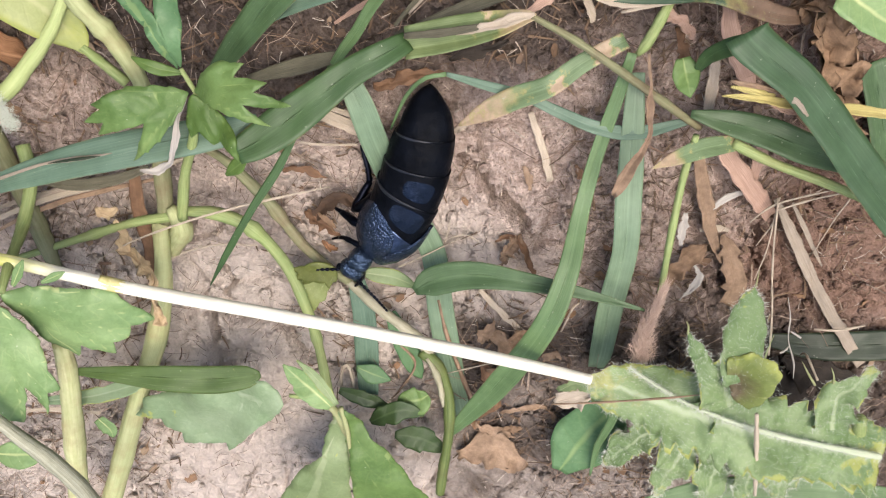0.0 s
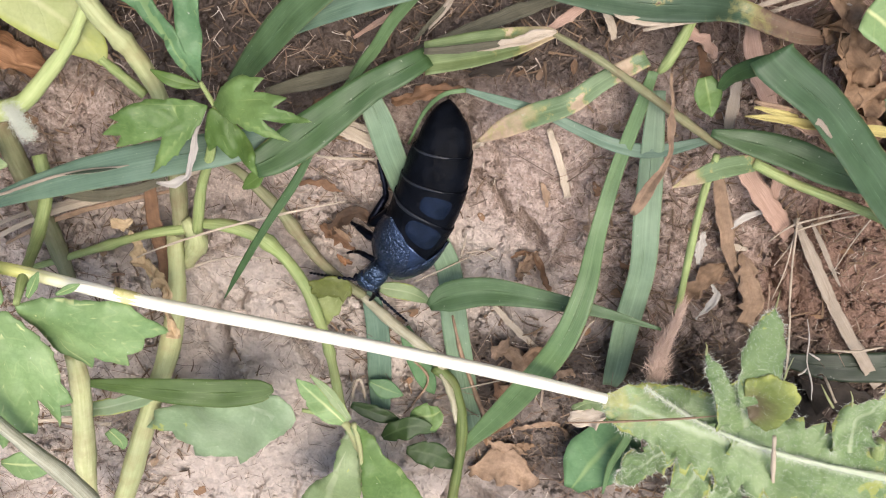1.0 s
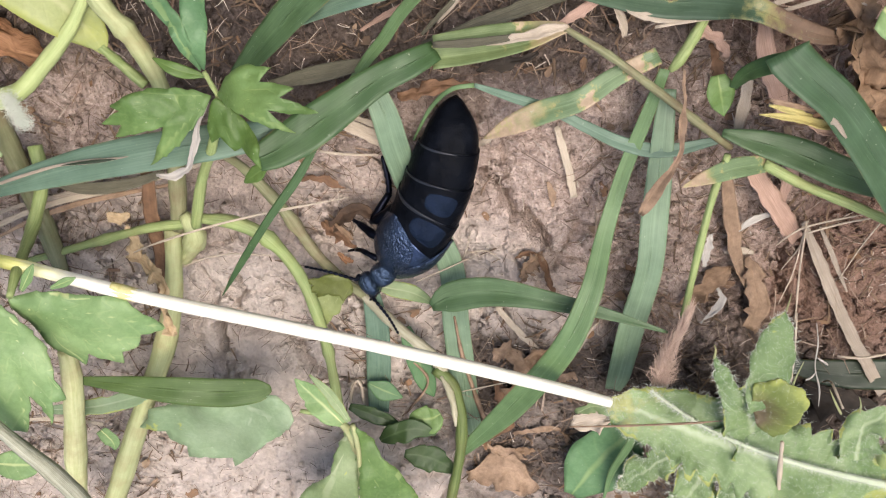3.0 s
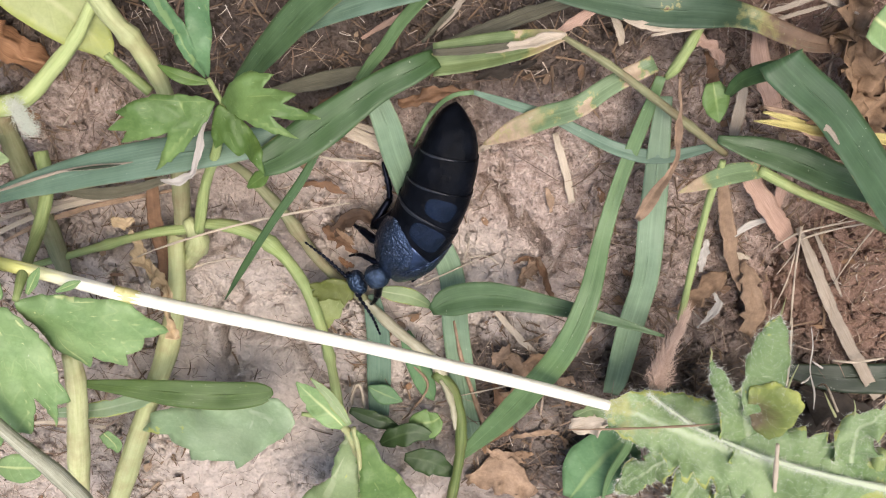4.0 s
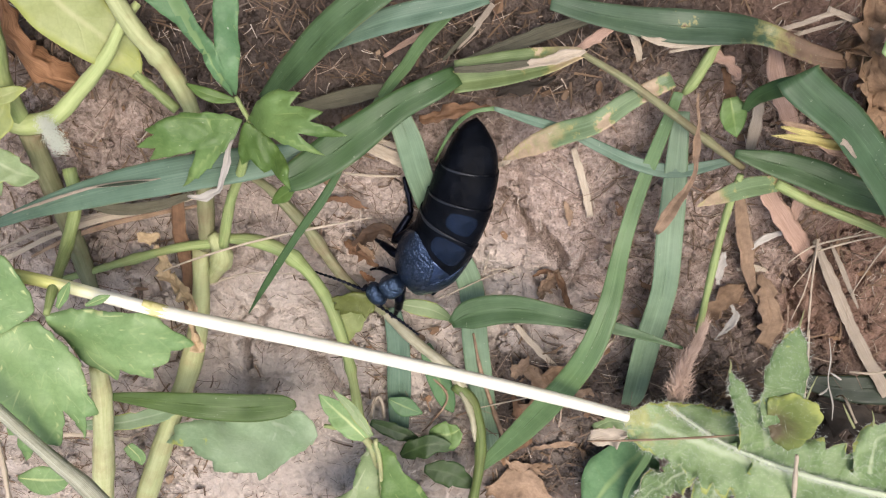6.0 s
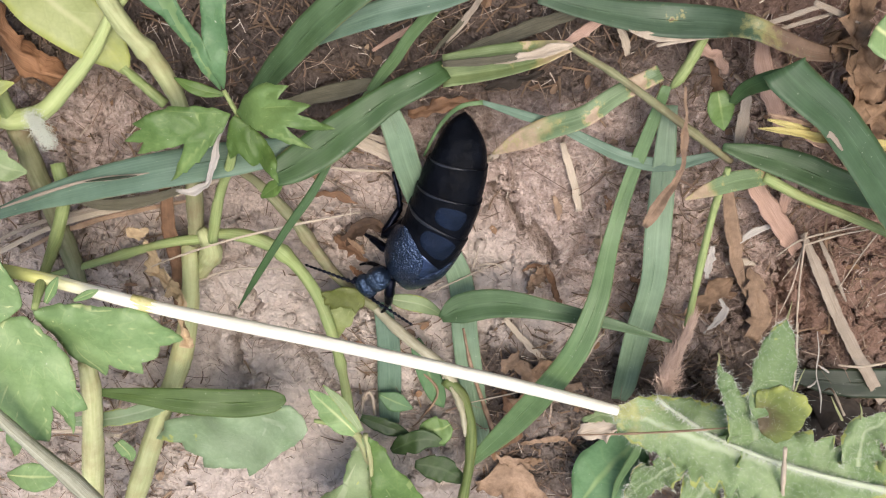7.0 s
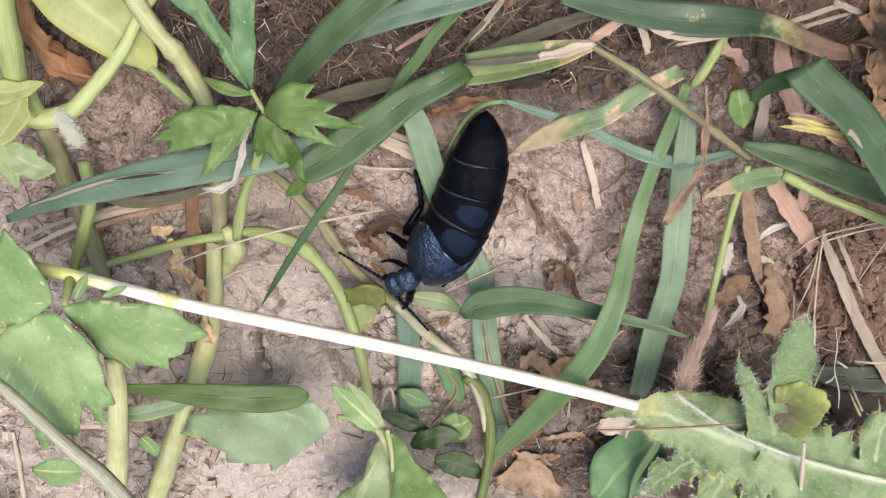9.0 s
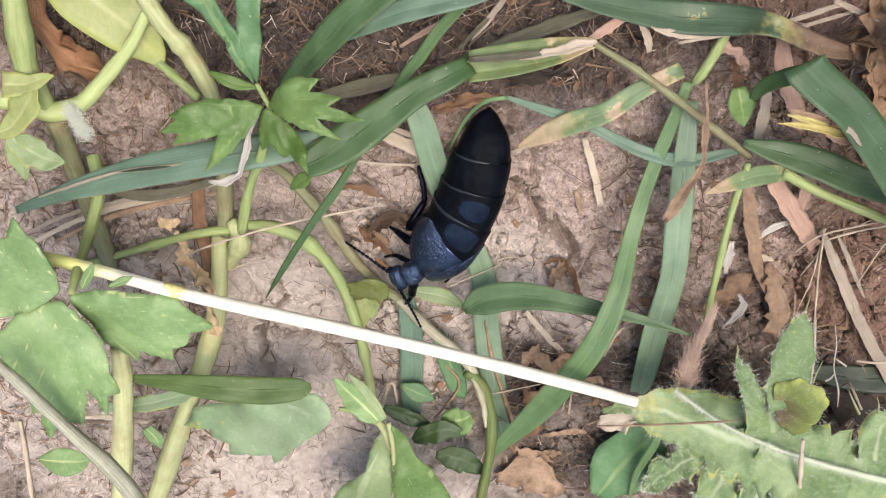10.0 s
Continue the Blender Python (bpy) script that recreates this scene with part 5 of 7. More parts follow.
small_leaf([(-15.0, -30.8, 3.0, 0.78), (-12.2, -32.1, 3.3, 3.52), (-9.2, -33.7, 3.0, 0.39)], BUTTERCUP_BLUE, "small oval green leaf", seed=3)
small_leaf([(-2.6, -35.3, 5.0, 1.96), (-4.2, -36.4, 5.0, 5.10), (-6.7, -36.7, 5.0, 3.34), (-7.9, -37.4, 5.0, 0.39)], BUTTERCUP_MID, "small round green leaf", seed=4)
tagged(lobed("small_leaf", (-17.1, -9.3, 5.6), [(-21.0, -8.4, 5.6, 0.90), (-24.5, -9.8, 5.2, 0.85), (-24.0, -11.7, 5.2, 0.88), (-22.6, -12.7, 5.2, 0.85), (-20.3, -12.2, 5.4, 0.85), (-18.5, -13.2, 5.4, 0.85), (-17.2, -11.9, 5.6)], OLIVE_LEAF, None, notch=0.8, seed=5, bulge=0.1, teeth=0.1), "small toothed olive-green leaf over a runner", "leaf", "small loose leaves")
tagged(lobed("small_leaf", (-18.9, -11.4, 4.8), [(-23.7, -12.7, 4.6, 0.90), (-23.3, -15.7, 4.2, 0.88), (-21.5, -18.8, 3.8, 0.85), (-19.4, -16.3, 4.2, 0.85), (-18.4, -13.6, 4.6)], YELLOW_LEAF, None, notch=0.85, seed=6, bulge=0.1, teeth=0.1), "pale yellow-green leaf below a darker one", "leaf", "small loose leaves")
small_leaf([(-13.5, -11.5, 3.2, 0.73), (-11.3, -11.9, 3.2, 2.39), (-8.2, -12.6, 3.0, 2.67), (-5.9, -13.9, 2.6, 1.67), (-4.4, -15.4, 2.0, 0.28)], PALE_LEAF, "pale green leaf beneath the beetle's head", seed=7)
small_leaf([(-79.2, -45.5, 9.0, 0.79), (-74.9, -44.9, 10.0, 4.89), (-71.4, -44.8, 10.0, 3.91), (-69.4, -44.3, 10.0, 0.39)], BUTTERCUP, "small round leaf low in the plants", seed=8)
small_leaf([(-59.0, -37.6, 9.0, 1.92), (-57.4, -40.0, 9.0, 2.52), (-57.2, -41.8, 9.0, 0.39)], BUTTERCUP, "small green leaf by a stalk", seed=9)
small_leaf([(21.2, -51.7, 6.0, 3.06), (24.5, -44.9, 6.0, 11.00), (28.4, -37.6, 7.0, 8.76), (30.7, -34.3, 8.0, 0.96)], BUTTERCUP_BLUE, "rounded dull green leaf under the thistle", seed=10)
small_leaf([(-9.0, -20.4, 1.5, 1.91), (-6.9, -26.1, 1.5, 3.88), (-4.9, -32.0, 1.5, 2.96), (-3.8, -34.4, 1.5, 0.30)], BUTTERCUP_BLUE, "narrow leaf on the soil", seed=11)
small_leaf([(49.3, 36.5, 14.0, 5.62), (53.5, 33.8, 14.0, 5.69), (58.5, 30.9, 14.0, 4.32)], BUTTERCUP, "green leaf held above dead leaves", seed=12)


# ---- thistle ----
def spiny_edge(points, mat, seed, **kw):
    kw.setdefault("teeth", 7)
    return ribbon("lobe", points, mat, None, seed=seed, fold=0.12, ruffle=0.35, bite=0.3, thick=0.3, crumple=0.6, **kw)


def thistle():
    lobes = [
        ribbon("leaf_blade", [(22.3, -22.2, 17.0, 1.74), (25.7, -23.6, 17.0, 7.35), (31.0, -25.1, 17.5, 10.16), (38.1, -27.4, 18.7, 14.36), (44.7, -28.3, 20.5, 15.46), (52.2, -30.5, 20.5, 14.00), (60.0, -33.1, 20.0, 12.92), (70.3, -37.1, 19.0, 11.73)], THISTLE_BLADE, None, seed=50, fold=0.04, teeth=18, bite=0.3, ruffle=0.25, thick=0.3, crumple=0.6, nu=14),
        lobed("lobe", [(41.79, -23.09, 19.00)][0], [(37.41, -17.92, 20.40), (35.48, -13.73, 21.20), (34.84, -9.84, 22.00), (36.83, -11.82, 21.60), (39.85, -16.31, 20.80)], THISTLE, notch=0.95, bulge=0.14, seed=51, teeth=0.2),
        lobed("lobe", [(43.41, -22.88, 19.20)][0], [(40.51, -15.74, 21.00), (39.62, -9.99, 22.00), (40.05, -5.66, 22.60), (41.20, -2.60, 23.00), (42.47, -1.53, 23.20), (43.81, -3.49, 23.20), (45.07, -7.70, 23.00), (45.67, -13.10, 22.20), (45.33, -17.33, 21.40)], THISTLE, notch=0.99, bulge=0.12, seed=52, teeth=0.2, crease=0.03),
        spiny_edge([(46.4, -32.1, 16.4, 4.51), (43.7, -24.7, 19.4, 10.37), (42.5, -20.2, 20.4, 10.14), (42.1, -16.1, 21.0, 5.81), (42.1, -13.9, 21.2, 2.47)], THISTLE, 60, teeth=6),
        lobed("lobe", (42.6, -20.4, 21.0), [(41.3, -14.6, 21.6), (43.9, -12.2, 23.6), (47.4, -13.2, 25.0), (48.5, -15.2, 25.0), (47.9, -18.9, 24.4), (47.0, -21.6, 23.6), (45.6, -23.4, 22.4), (43.8, -22.8, 21.2)], THISTLE_BROWN, notch=0.97, bulge=0.1, seed=53, teeth=0.16, crease=0.08),
        spiny_edge([(62.2, -34.6, 17.6, 8.13), (60.4, -27.4, 19.4, 7.32), (60.1, -23.4, 20.0, 6.34), (61.8, -21.2, 20.0, 5.10), (64.7, -17.7, 20.0, 0.84)], THISTLE, 54),
        spiny_edge([(38.2, -30.8, 15.6, 7.23), (34.6, -34.6, 14.0, 6.10), (31.5, -41.5, 11.0, 6.35), (28.3, -47.3, 9.0, 0.99)], THISTLE, 55),
        spiny_edge([(44.8, -32.2, 17.0, 9.00), (46.4, -40.8, 14.0, 9.04), (46.5, -49.0, 12.0, 5.87), (46.9, -55.3, 11.0, 0.60)], THISTLE, 56),
        spiny_edge([(40.1, -30.5, 16.5, 8.98), (39.9, -37.7, 15.0, 7.79), (38.8, -46.7, 12.0, 5.83), (38.4, -53.9, 10.0, 0.60)], THISTLE, 58),
        spiny_edge([(49.4, -33.4, 17.5, 9.00), (51.2, -41.0, 15.0, 8.43), (53.3, -51.4, 12.0, 3.94)], THISTLE, 59),
        spiny_edge([(54.8, -34.5, 18.0, 6.30), (57.3, -43.6, 14.0, 7.60), (59.0, -52.6, 12.0, 1.98)], THISTLE, 57),
        tube("midrib", [(28.5, -19.6, 17.6, 0.26), (32.3, -22.3, 18.0, 0.35), (37.8, -25.6, 18.7, 0.52), (44.3, -27.1, 21.2, 0.6), (51.7, -29.7, 21.2, 0.7), (59.4, -32.1, 20.8, 0.85), (69.6, -35.4, 19.6, 1.05)], THISTLE_RIB, sides=8, lumps=0.1, seed=20),
    ]
    rng = random.Random(11)
    verts, faces = [], []
    for ob in [q for q in lobes if not q.name.startswith("midrib")]:
        bare = ob.data.materials[0] == THISTLE_BROWN
        me = ob.data
        half = len(me.vertices) // 2
        rims = [False] * half
        for f in me.polygons:
            low = [q for q in f.vertices if q < half]
            if len(low) < len(f.vertices):
                for q in low:
                    rims[q] = True
        for i in range(half):
            co = me.vertices[i].co / MM
            rim = rims[i] if i < len(rims) else False
            for _ in range(4 if rim else 3):
              if rng.random() > (0.15 if bare else 0.85 if rim else 0.9):
                continue
              n = Vector(me.vertices[i].normal)
              at = co + Vector((rng.gauss(0, 0.25), rng.gauss(0, 0.25), 0)) * (0.4 if rim else 1.0)
              d = (n * 0.6 + Vector((rng.gauss(0, 0.6), rng.gauss(0, 0.6), rng.gauss(0.1, 0.3)))).normalized() * rng.uniform(0.35, 1.25 if rim else 1.0)
              s = d.cross(Vector((0.2, 0.5, 0.8))).normalized() * (0.022 if rim else 0.013)
              k = len(verts)
              verts += [tuple(at - s), tuple(at + s), tuple(at + d)]
              faces.append((k, k + 1, k + 2))
    rib = next(q for q in lobes if q.name.startswith("midrib")).data
    for v in rib.vertices:
        for _ in range(7):
            co = v.co / MM
            d = Vector((rng.gauss(-0.2, 0.6), rng.gauss(0, 0.9), rng.gauss(0.4, 0.4))).normalized() * rng.uniform(0.5, 1.3)
            s = d.cross(Vector((0.2, 0.5, 0.8))).normalized() * 0.02
            k = len(verts)
            verts += [tuple(co - s), tuple(co + s), tuple(co + d)]
            faces.append((k, k + 1, k + 2))
    lobes.append(link_mesh("bristles", verts, faces, WHITE_HAIR, None, [(0.5, 0.5)] * len(verts)))
    for pts in ([(34.7, -9.8, 22.5, 0.40), (34.1, -7.5, 24.0, 0.31), (33.4, -6.0, 25.0, 0.08)], [(45.3, -12.1, 25.0, 0.32), (45.0, -9.6, 26.0, 0.23), (44.9, -6.8, 27.0, 0.08)], [(56.0, -20.8, 20.0, 0.42), (54.1, -18.0, 21.0, 0.33), (52.2, -15.0, 22.0, 0.08)], [(42.7, -1.5, 23.0, 0.39), (42.3, 0.4, 24.0, 0.23), (41.9, 2.4, 25.0, 0.08)], [(58.7, -20.5, 20.0, 0.34), (57.9, -18.3, 21.0, 0.25), (56.7, -16.1, 22.0, 0.08)]):
        lobes.append(tube("spine", pts, PALE_STEM, sides=6, lumps=0.0))
    stem = tube("leaf_stalk", [(64.4, -27.4, 20.0, 1.92), (69.1, -38.3, 14.0, 2.26), (77.3, -57.1, 4.0, 2.54)], STEM, seed=21)
    tagged(adopt(base_at("thistle", 58, -40), *lobes, stem), "hairy pale green thistle leaf with spiny lobes", "thistle")


thistle()


# ---- dead leaves and litter ----
def dead_leaf(points, mat, label, **kw):
    kw.setdefault("crumple", 0.9)
    kw.setdefault("ruffle", 0.35)
    kw.setdefault("fold", 0.25)
    kw.setdefault("ragged", 0.75)
    ob = ribbon("dead_leaf", points, mat, None, nu=14, teeth=kw.pop("teeth", 0), bite=0.35, thick=0.15, **kw)
    return tagged(ob, label, "dead leaf", "dead leaves on the soil")


dead_leaf([(-67.8, 36.4, 5.0, 2.32), (-67.6, 31.8, 5.0, 3.15), (-65.8, 27.8, 4.6, 3.85), (-62.8, 25.4, 4.0, 4.06), (-59.8, 23.8, 3.0, 3.45), (-58.3, 23.9, 2.4, 1.32)], RUST_LEAF, "curled rust-brown dead leaf", seed=1, fold=-0.9, crumple=0.9, ragged=0.4, ruffle=0.6)
dead_leaf([(46.6, 32.7, 6.0, 1.55), (48.5, 32.6, 7.0, 4.30), (51.7, 28.9, 6.0, 5.49), (55.5, 21.8, 4.0, 5.22), (59.4, 12.8, 3.0, 4.24)], ORANGE_LEAF, "large crumpled tan dead leaf", seed=2, crumple=2.4, fold=0.7)
dead_leaf([(48.1, 40.6, 8.0, 3.69), (49.0, 36.3, 8.0, 3.75), (49.4, 32.2, 7.0, 3.07), (47.8, 30.7, 7.0, 1.55)], ORANGE_LEAF, "twisted tan dead leaf standing up", seed=3, crumple=1.2, fold=0.8)
dead_leaf([(9.1, -11.7, 0.4, 0.56), (10.1, -9.3, 0.9, 2.22), (11.3, -7.3, 1.0, 2.57), (12.4, -6.0, 0.6, 0.55)], TAN_LEAF, "crumpled brown dead leaf on bare soil", seed=4, crumple=1.2, fold=0.7, teeth=7)
dead_leaf([(11.8, -6.1, 0.8, 0.37), (12.9, -7.9, 1.6, 1.10), (14.1, -10.9, 1.2, 1.11), (15.1, -13.1, 0.7, 0.28)], BROWN_LEAF, "curled brown shred of dead leaf", seed=34, crumple=0.7, fold=1.0)
dead_leaf([(8.4, -7.2, 0.5, 0.28), (9.9, -6.1, 0.9, 0.82), (12.0, -6.9, 0.5, 0.28)], BROWN_LEAF, "dark brown shred of dead leaf", seed=35, crumple=0.6, fold=1.0)
dead_leaf([(36.4, -14.6, 1.5, 1.87), (38.3, -11.0, 2.0, 3.14), (41.0, -8.5, 1.6, 2.76), (42.4, -7.7, 1.0, 0.55)], ORANGE_LEAF, "curled orange-brown leaf scrap", seed=5)
dead_leaf([(39.3, -18.3, 1.2, 0.38), (41.1, -15.8, 1.4, 1.04), (42.0, -13.2, 1.4, 1.21), (41.1, -11.0, 1.0, 0.37)], WHITE_FLAKE, "grey papery scrap of leaf", seed=6)
dead_leaf([(-10.7, 19.4, 2.0, 0.67), (-6.9, 20.5, 2.4, 2.16), (-3.6, 21.5, 2.4, 2.15), (-0.3, 21.5, 1.8, 0.50)], BROWN_LEAF, "rust-brown leaf shred behind the beetle", seed=7)
dead_leaf([(-22.0, 18.7, 2.0, 0.50), (-18.6, 19.8, 2.5, 1.66), (-15.2, 20.3, 2.5, 1.49), (-13.2, 21.3, 2.0, 0.33)], BROWN_LEAF, "orange-brown leaf shred under grass", seed=8)
dead_leaf([(-22.2, -1.8, 0.8, 0.36), (-20.9, -2.5, 1.3, 1.44), (-19.5, -3.2, 1.1, 1.18), (-18.1, -3.9, 0.8, 0.27)], BROWN_LEAF, "brown leaf crumbs by the legs", seed=12)
dead_leaf([(8.1, -24.8, 1.0, 0.97), (11.1, -27.2, 1.6, 3.89), (14.2, -28.9, 1.6, 3.33), (16.9, -31.7, 1.0, 0.79)], TAN_LEAF, "tan leaf scrap beside the straw stalk", seed=13)
dead_leaf([(6.5, -30.8, 1.0, 0.79), (8.7, -35.2, 1.6, 3.39), (8.0, -40.2, 1.6, 3.04), (6.7, -43.3, 1.0, 0.61)], BROWN_LEAF, "brown dead leaf in the litter", seed=14)
# two blackish sheets laid in the gap under the thistle as its shade
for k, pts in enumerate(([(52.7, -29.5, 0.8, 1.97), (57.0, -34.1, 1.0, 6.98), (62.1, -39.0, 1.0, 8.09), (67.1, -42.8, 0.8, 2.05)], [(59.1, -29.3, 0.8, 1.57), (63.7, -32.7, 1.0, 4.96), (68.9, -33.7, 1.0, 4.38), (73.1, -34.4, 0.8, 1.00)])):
    dead_leaf(pts, BLACKISH_SCRAP, "blackish sheet for the shade under the thistle", seed=44 + k)
dead_leaf([(3.0, -53.0, 1.5, 1.68), (7.0, -50.4, 2.0, 5.61), (11.3, -51.6, 2.0, 5.63), (14.8, -56.0, 1.6, 2.12)], TAN_LEAF, "pale tan leaf lying in the litter", seed=15)
dead_leaf([(5.7, -44.7, 1.0, 0.62), (10.0, -47.1, 1.4, 2.27), (13.7, -48.4, 1.0, 0.62)], TAN_LEAF, "small tan scrap of dead leaf", seed=16)
dead_leaf([(19.3, -33.1, 10.0, 0.94), (21.1, -28.0, 13.0, 3.10), (22.8, -26.1, 15.0, 2.68), (24.5, -26.3, 16.0, 0.71)], STRAW, "chewed pale sheath at the thistle", seed=17)
dead_leaf([(18.2, -30.3, 13.0, 0.74), (20.1, -28.5, 14.0, 4.00), (23.2, -26.1, 15.5, 3.40), (25.7, -24.6, 17.0, 1.06)], STRAW, "papery cream leaf base by the thistle", seed=47, crumple=0.7)
dead_leaf([(18.3, -26.9, 14.0, 0.54), (20.5, -24.5, 15.5, 1.96), (23.2, -23.6, 17.0, 1.58), (24.6, -24.0, 17.0, 0.53)], PALE_LEAF, "pale green papery scrap by the thistle", seed=48, crumple=0.4)
dead_leaf([(0.7, 23.8, 3.0, 0.48), (2.8, 24.5, 3.4, 1.60), (5.6, 25.2, 3.4, 1.44), (8.9, 26.6, 3.0, 0.48)], BLACKISH_SCRAP, "blackish leaf scrap behind a folded blade", seed=49, crumple=0.6)
dead_leaf([(-51.4, -1.9, 3.0, 0.70), (-50.4, -4.3, 4.0, 2.12), (-48.8, -6.5, 6.0, 2.63), (-46.0, -7.8, 9.0, 2.07), (-44.4, -8.9, 11.0, 1.54), (-44.5, -11.3, 12.0, 1.37), (-44.0, -14.1, 12.0, 2.42), (-43.0, -16.0, 12.0, 1.04)], SHEATH_SCRAP, "torn tan scrap of withered sheath against a stem", seed=91, teeth=9, crumple=1.0, fold=0.6, ragged=0.6)
dead_leaf([(-53.5, 0.9, 5.0, 0.69), (-52.5, 0.0, 5.0, 2.07), (-51.3, 0.1, 5.0, 1.73), (-50.1, 1.0, 5.0, 0.52)], SHEATH_SCRAP, "small folded tan scrap among dead stalks", seed=92, crumple=0.4, fold=0.5, ragged=0.4)
dead_leaf([(26.4, 28.1, 14.0, 0.29), (26.6, 26.1, 14.0, 0.37), (27.2, 23.8, 14.0, 0.45), (27.4, 21.1, 13.0, 1.06), (27.9, 18.7, 12.5, 0.92), (28.3, 16.2, 12.0, 0.70), (27.6, 13.5, 11.5, 0.94), (26.2, 10.6, 11.0, 1.76), (25.5, 8.1, 10.5, 1.94), (24.7, 5.9, 10.0, 0.82)], TAN_LEAF, "long shrivelled dry blade caught on grass", seed=18, teeth=0, crumple=0.25, fold=0.7, ragged=0.3)
dead_leaf([(28.7, 30.3, 5.0, 0.63), (30.6, 30.9, 6.0, 1.71), (33.0, 29.6, 6.0, 1.56), (34.2, 27.5, 5.0, 0.48)], PINK_STRAW, "curled pinkish dead blade", seed=20, teeth=0, crumple=0.5)
dead_leaf([(32.0, 29.3, 5.0, 0.63), (32.3, 27.5, 7.0, 1.25), (32.6, 25.7, 9.0, 1.55)], BROWN_LEAF, "brown stalk of a heart-shaped leaf", seed=21, teeth=0, crumple=0.3)
dead_leaf([(47.5, -18.7, 1.5, 1.90), (47.9, -14.0, 2.0, 3.73), (45.9, -7.8, 1.6, 2.75), (44.7, -5.1, 1.0, 0.55)], TAN_LEAF, "brown leaf flat on dark soil", seed=22)
dead_leaf([(-25.1, 5.0, 0.6, 0.27), (-22.5, 6.0, 1.0, 1.14), (-20.2, 5.0, 0.9, 1.06), (-18.5, 4.0, 0.6, 0.27)], BROWN_LEAF, "brown leaf edge in the clay", seed=23)
dead_leaf([(-33.2, 23.3, 17.5, 0.37), (-34.6, 20.5, 17.2, 0.75), (-35.7, 16.8, 17.0, 0.92), (-37.0, 13.7, 16.0, 0.78), (-39.2, 11.7, 15.0, 1.11), (-42.0, 11.4, 14.4, 0.32)], WHITE_FLAKE, "bleached withered strip hanging from a leaf", seed=24, teeth=0, crumple=0.25, fold=0.5)
dead_leaf([(38.4, -1.5, 1.0, 0.72), (38.1, -3.9, 1.6, 1.45), (38.3, -7.3, 1.0, 0.64)], WHITE_FLAKE, "white papery husk flake", seed=25, crumple=0.3)
dead_leaf([(0.9, 12.1, 3.0, 0.26), (2.4, 14.3, 5.0, 1.33), (3.5, 15.6, 6.0, 1.15)], STRAW, "frayed dry tip of a grass blade", seed=26, teeth=2, crumple=0.3)
dead_leaf([(20.2, 6.5, 0.6, 0.53), (20.9, 5.2, 0.8, 1.06), (21.3, 3.5, 0.6, 0.36)], BROWN_LEAF, "tiny orange scrap of dead leaf", seed=27, crumple=0.2)
dead_leaf([(12.3, 6.3, 0.6, 0.53), (13.1, 4.5, 0.8, 1.15), (13.5, 2.1, 0.6, 0.36)], TAN_LEAF, "tiny tan scrap of dead leaf", seed=28, crumple=0.2)


dead_leaf([(6.0, -27.2, 1.0, 0.59), (7.3, -24.3, 1.8, 2.12), (8.8, -22.6, 1.2, 0.58)], TAN_LEAF, "tan scrap of leaf in the litter", seed=70, crumple=0.7)
dead_leaf([(11.2, -27.9, 1.2, 0.78), (12.8, -25.2, 2.0, 2.70), (15.1, -24.3, 1.4, 0.77)], ORANGE_LEAF, "orange-tan scrap of leaf in the litter", seed=71, crumple=0.7)
dead_leaf([(7.8, -36.3, 1.0, 0.80), (9.5, -32.6, 2.0, 2.57), (12.1, -31.0, 1.2, 0.79)], ORANGE_LEAF, "orange-brown scrap of leaf in the litter", seed=72, crumple=0.7)
dead_leaf([(11.2, -46.1, 1.0, 0.41), (12.8, -45.8, 1.6, 1.44), (14.5, -46.0, 1.0, 0.41)], ORANGE_LEAF, "small orange scrap of leaf in the litter", seed=73, crumple=0.7)
dead_leaf([(10.2, -42.7, 1.0, 0.31), (13.6, -41.0, 2.0, 0.91), (17.1, -40.4, 1.6, 0.81), (19.9, -42.1, 1.0, 0.31)], TAN_LEAF, "twisted tan shred of leaf in the litter", seed=74, crumple=0.7)
dead_leaf([(17.1, -31.1, 1.0, 0.40), (18.6, -29.1, 1.8, 1.56), (20.6, -30.4, 1.0, 0.39)], TAN_LEAF, "tan scrap of leaf in the litter", seed=75, crumple=0.7)
dead_leaf([(18.8, -41.6, 1.0, 0.31), (19.8, -42.4, 1.6, 0.92), (20.1, -44.7, 1.0, 0.31)], ORANGE_LEAF, "small orange scrap of leaf in the litter", seed=76, crumple=0.7)
dead_leaf([(25.7, -6.7, 1.0, 0.37), (27.6, -8.4, 1.6, 1.29), (29.1, -11.3, 1.0, 0.37)], BROWN_LEAF, "brown scrap of leaf in the litter", seed=77, crumple=0.7)


dead_leaf([(-21.6, -1.2, 1.0, 0.45), (-20.1, -2.8, 1.8, 1.61), (-18.2, -4.3, 1.6, 1.35), (-16.9, -6.1, 1.0, 0.36)], BROWN_LEAF, "curled tan leaf crumb by the legs", seed=81, crumple=0.7, fold=0.7)
dead_leaf([(-20.6, -3.1, 1.2, 0.54), (-18.7, -0.1, 2.2, 1.95), (-16.0, 1.6, 2.6, 2.29), (-13.7, -0.1, 1.8, 0.71)], UMBER_LEAF, "dark curled dead leaf by the legs", seed=83, crumple=0.8, fold=0.8)
dead_leaf([(-19.9, -1.3, 2.2, 0.36), (-18.7, -2.1, 2.6, 1.07), (-17.1, -4.0, 2.0, 0.45)], ORANGE_LEAF, "tan chip of dead leaf by the legs", seed=84, crumple=0.3)
dead_leaf([(-20.0, -7.2, 0.8, 0.37), (-18.5, -7.9, 1.4, 1.10), (-17.1, -8.5, 0.8, 0.37)], RUST_LEAF, "brown leaf crumb by the legs", seed=82, crumple=0.6, fold=0.7)


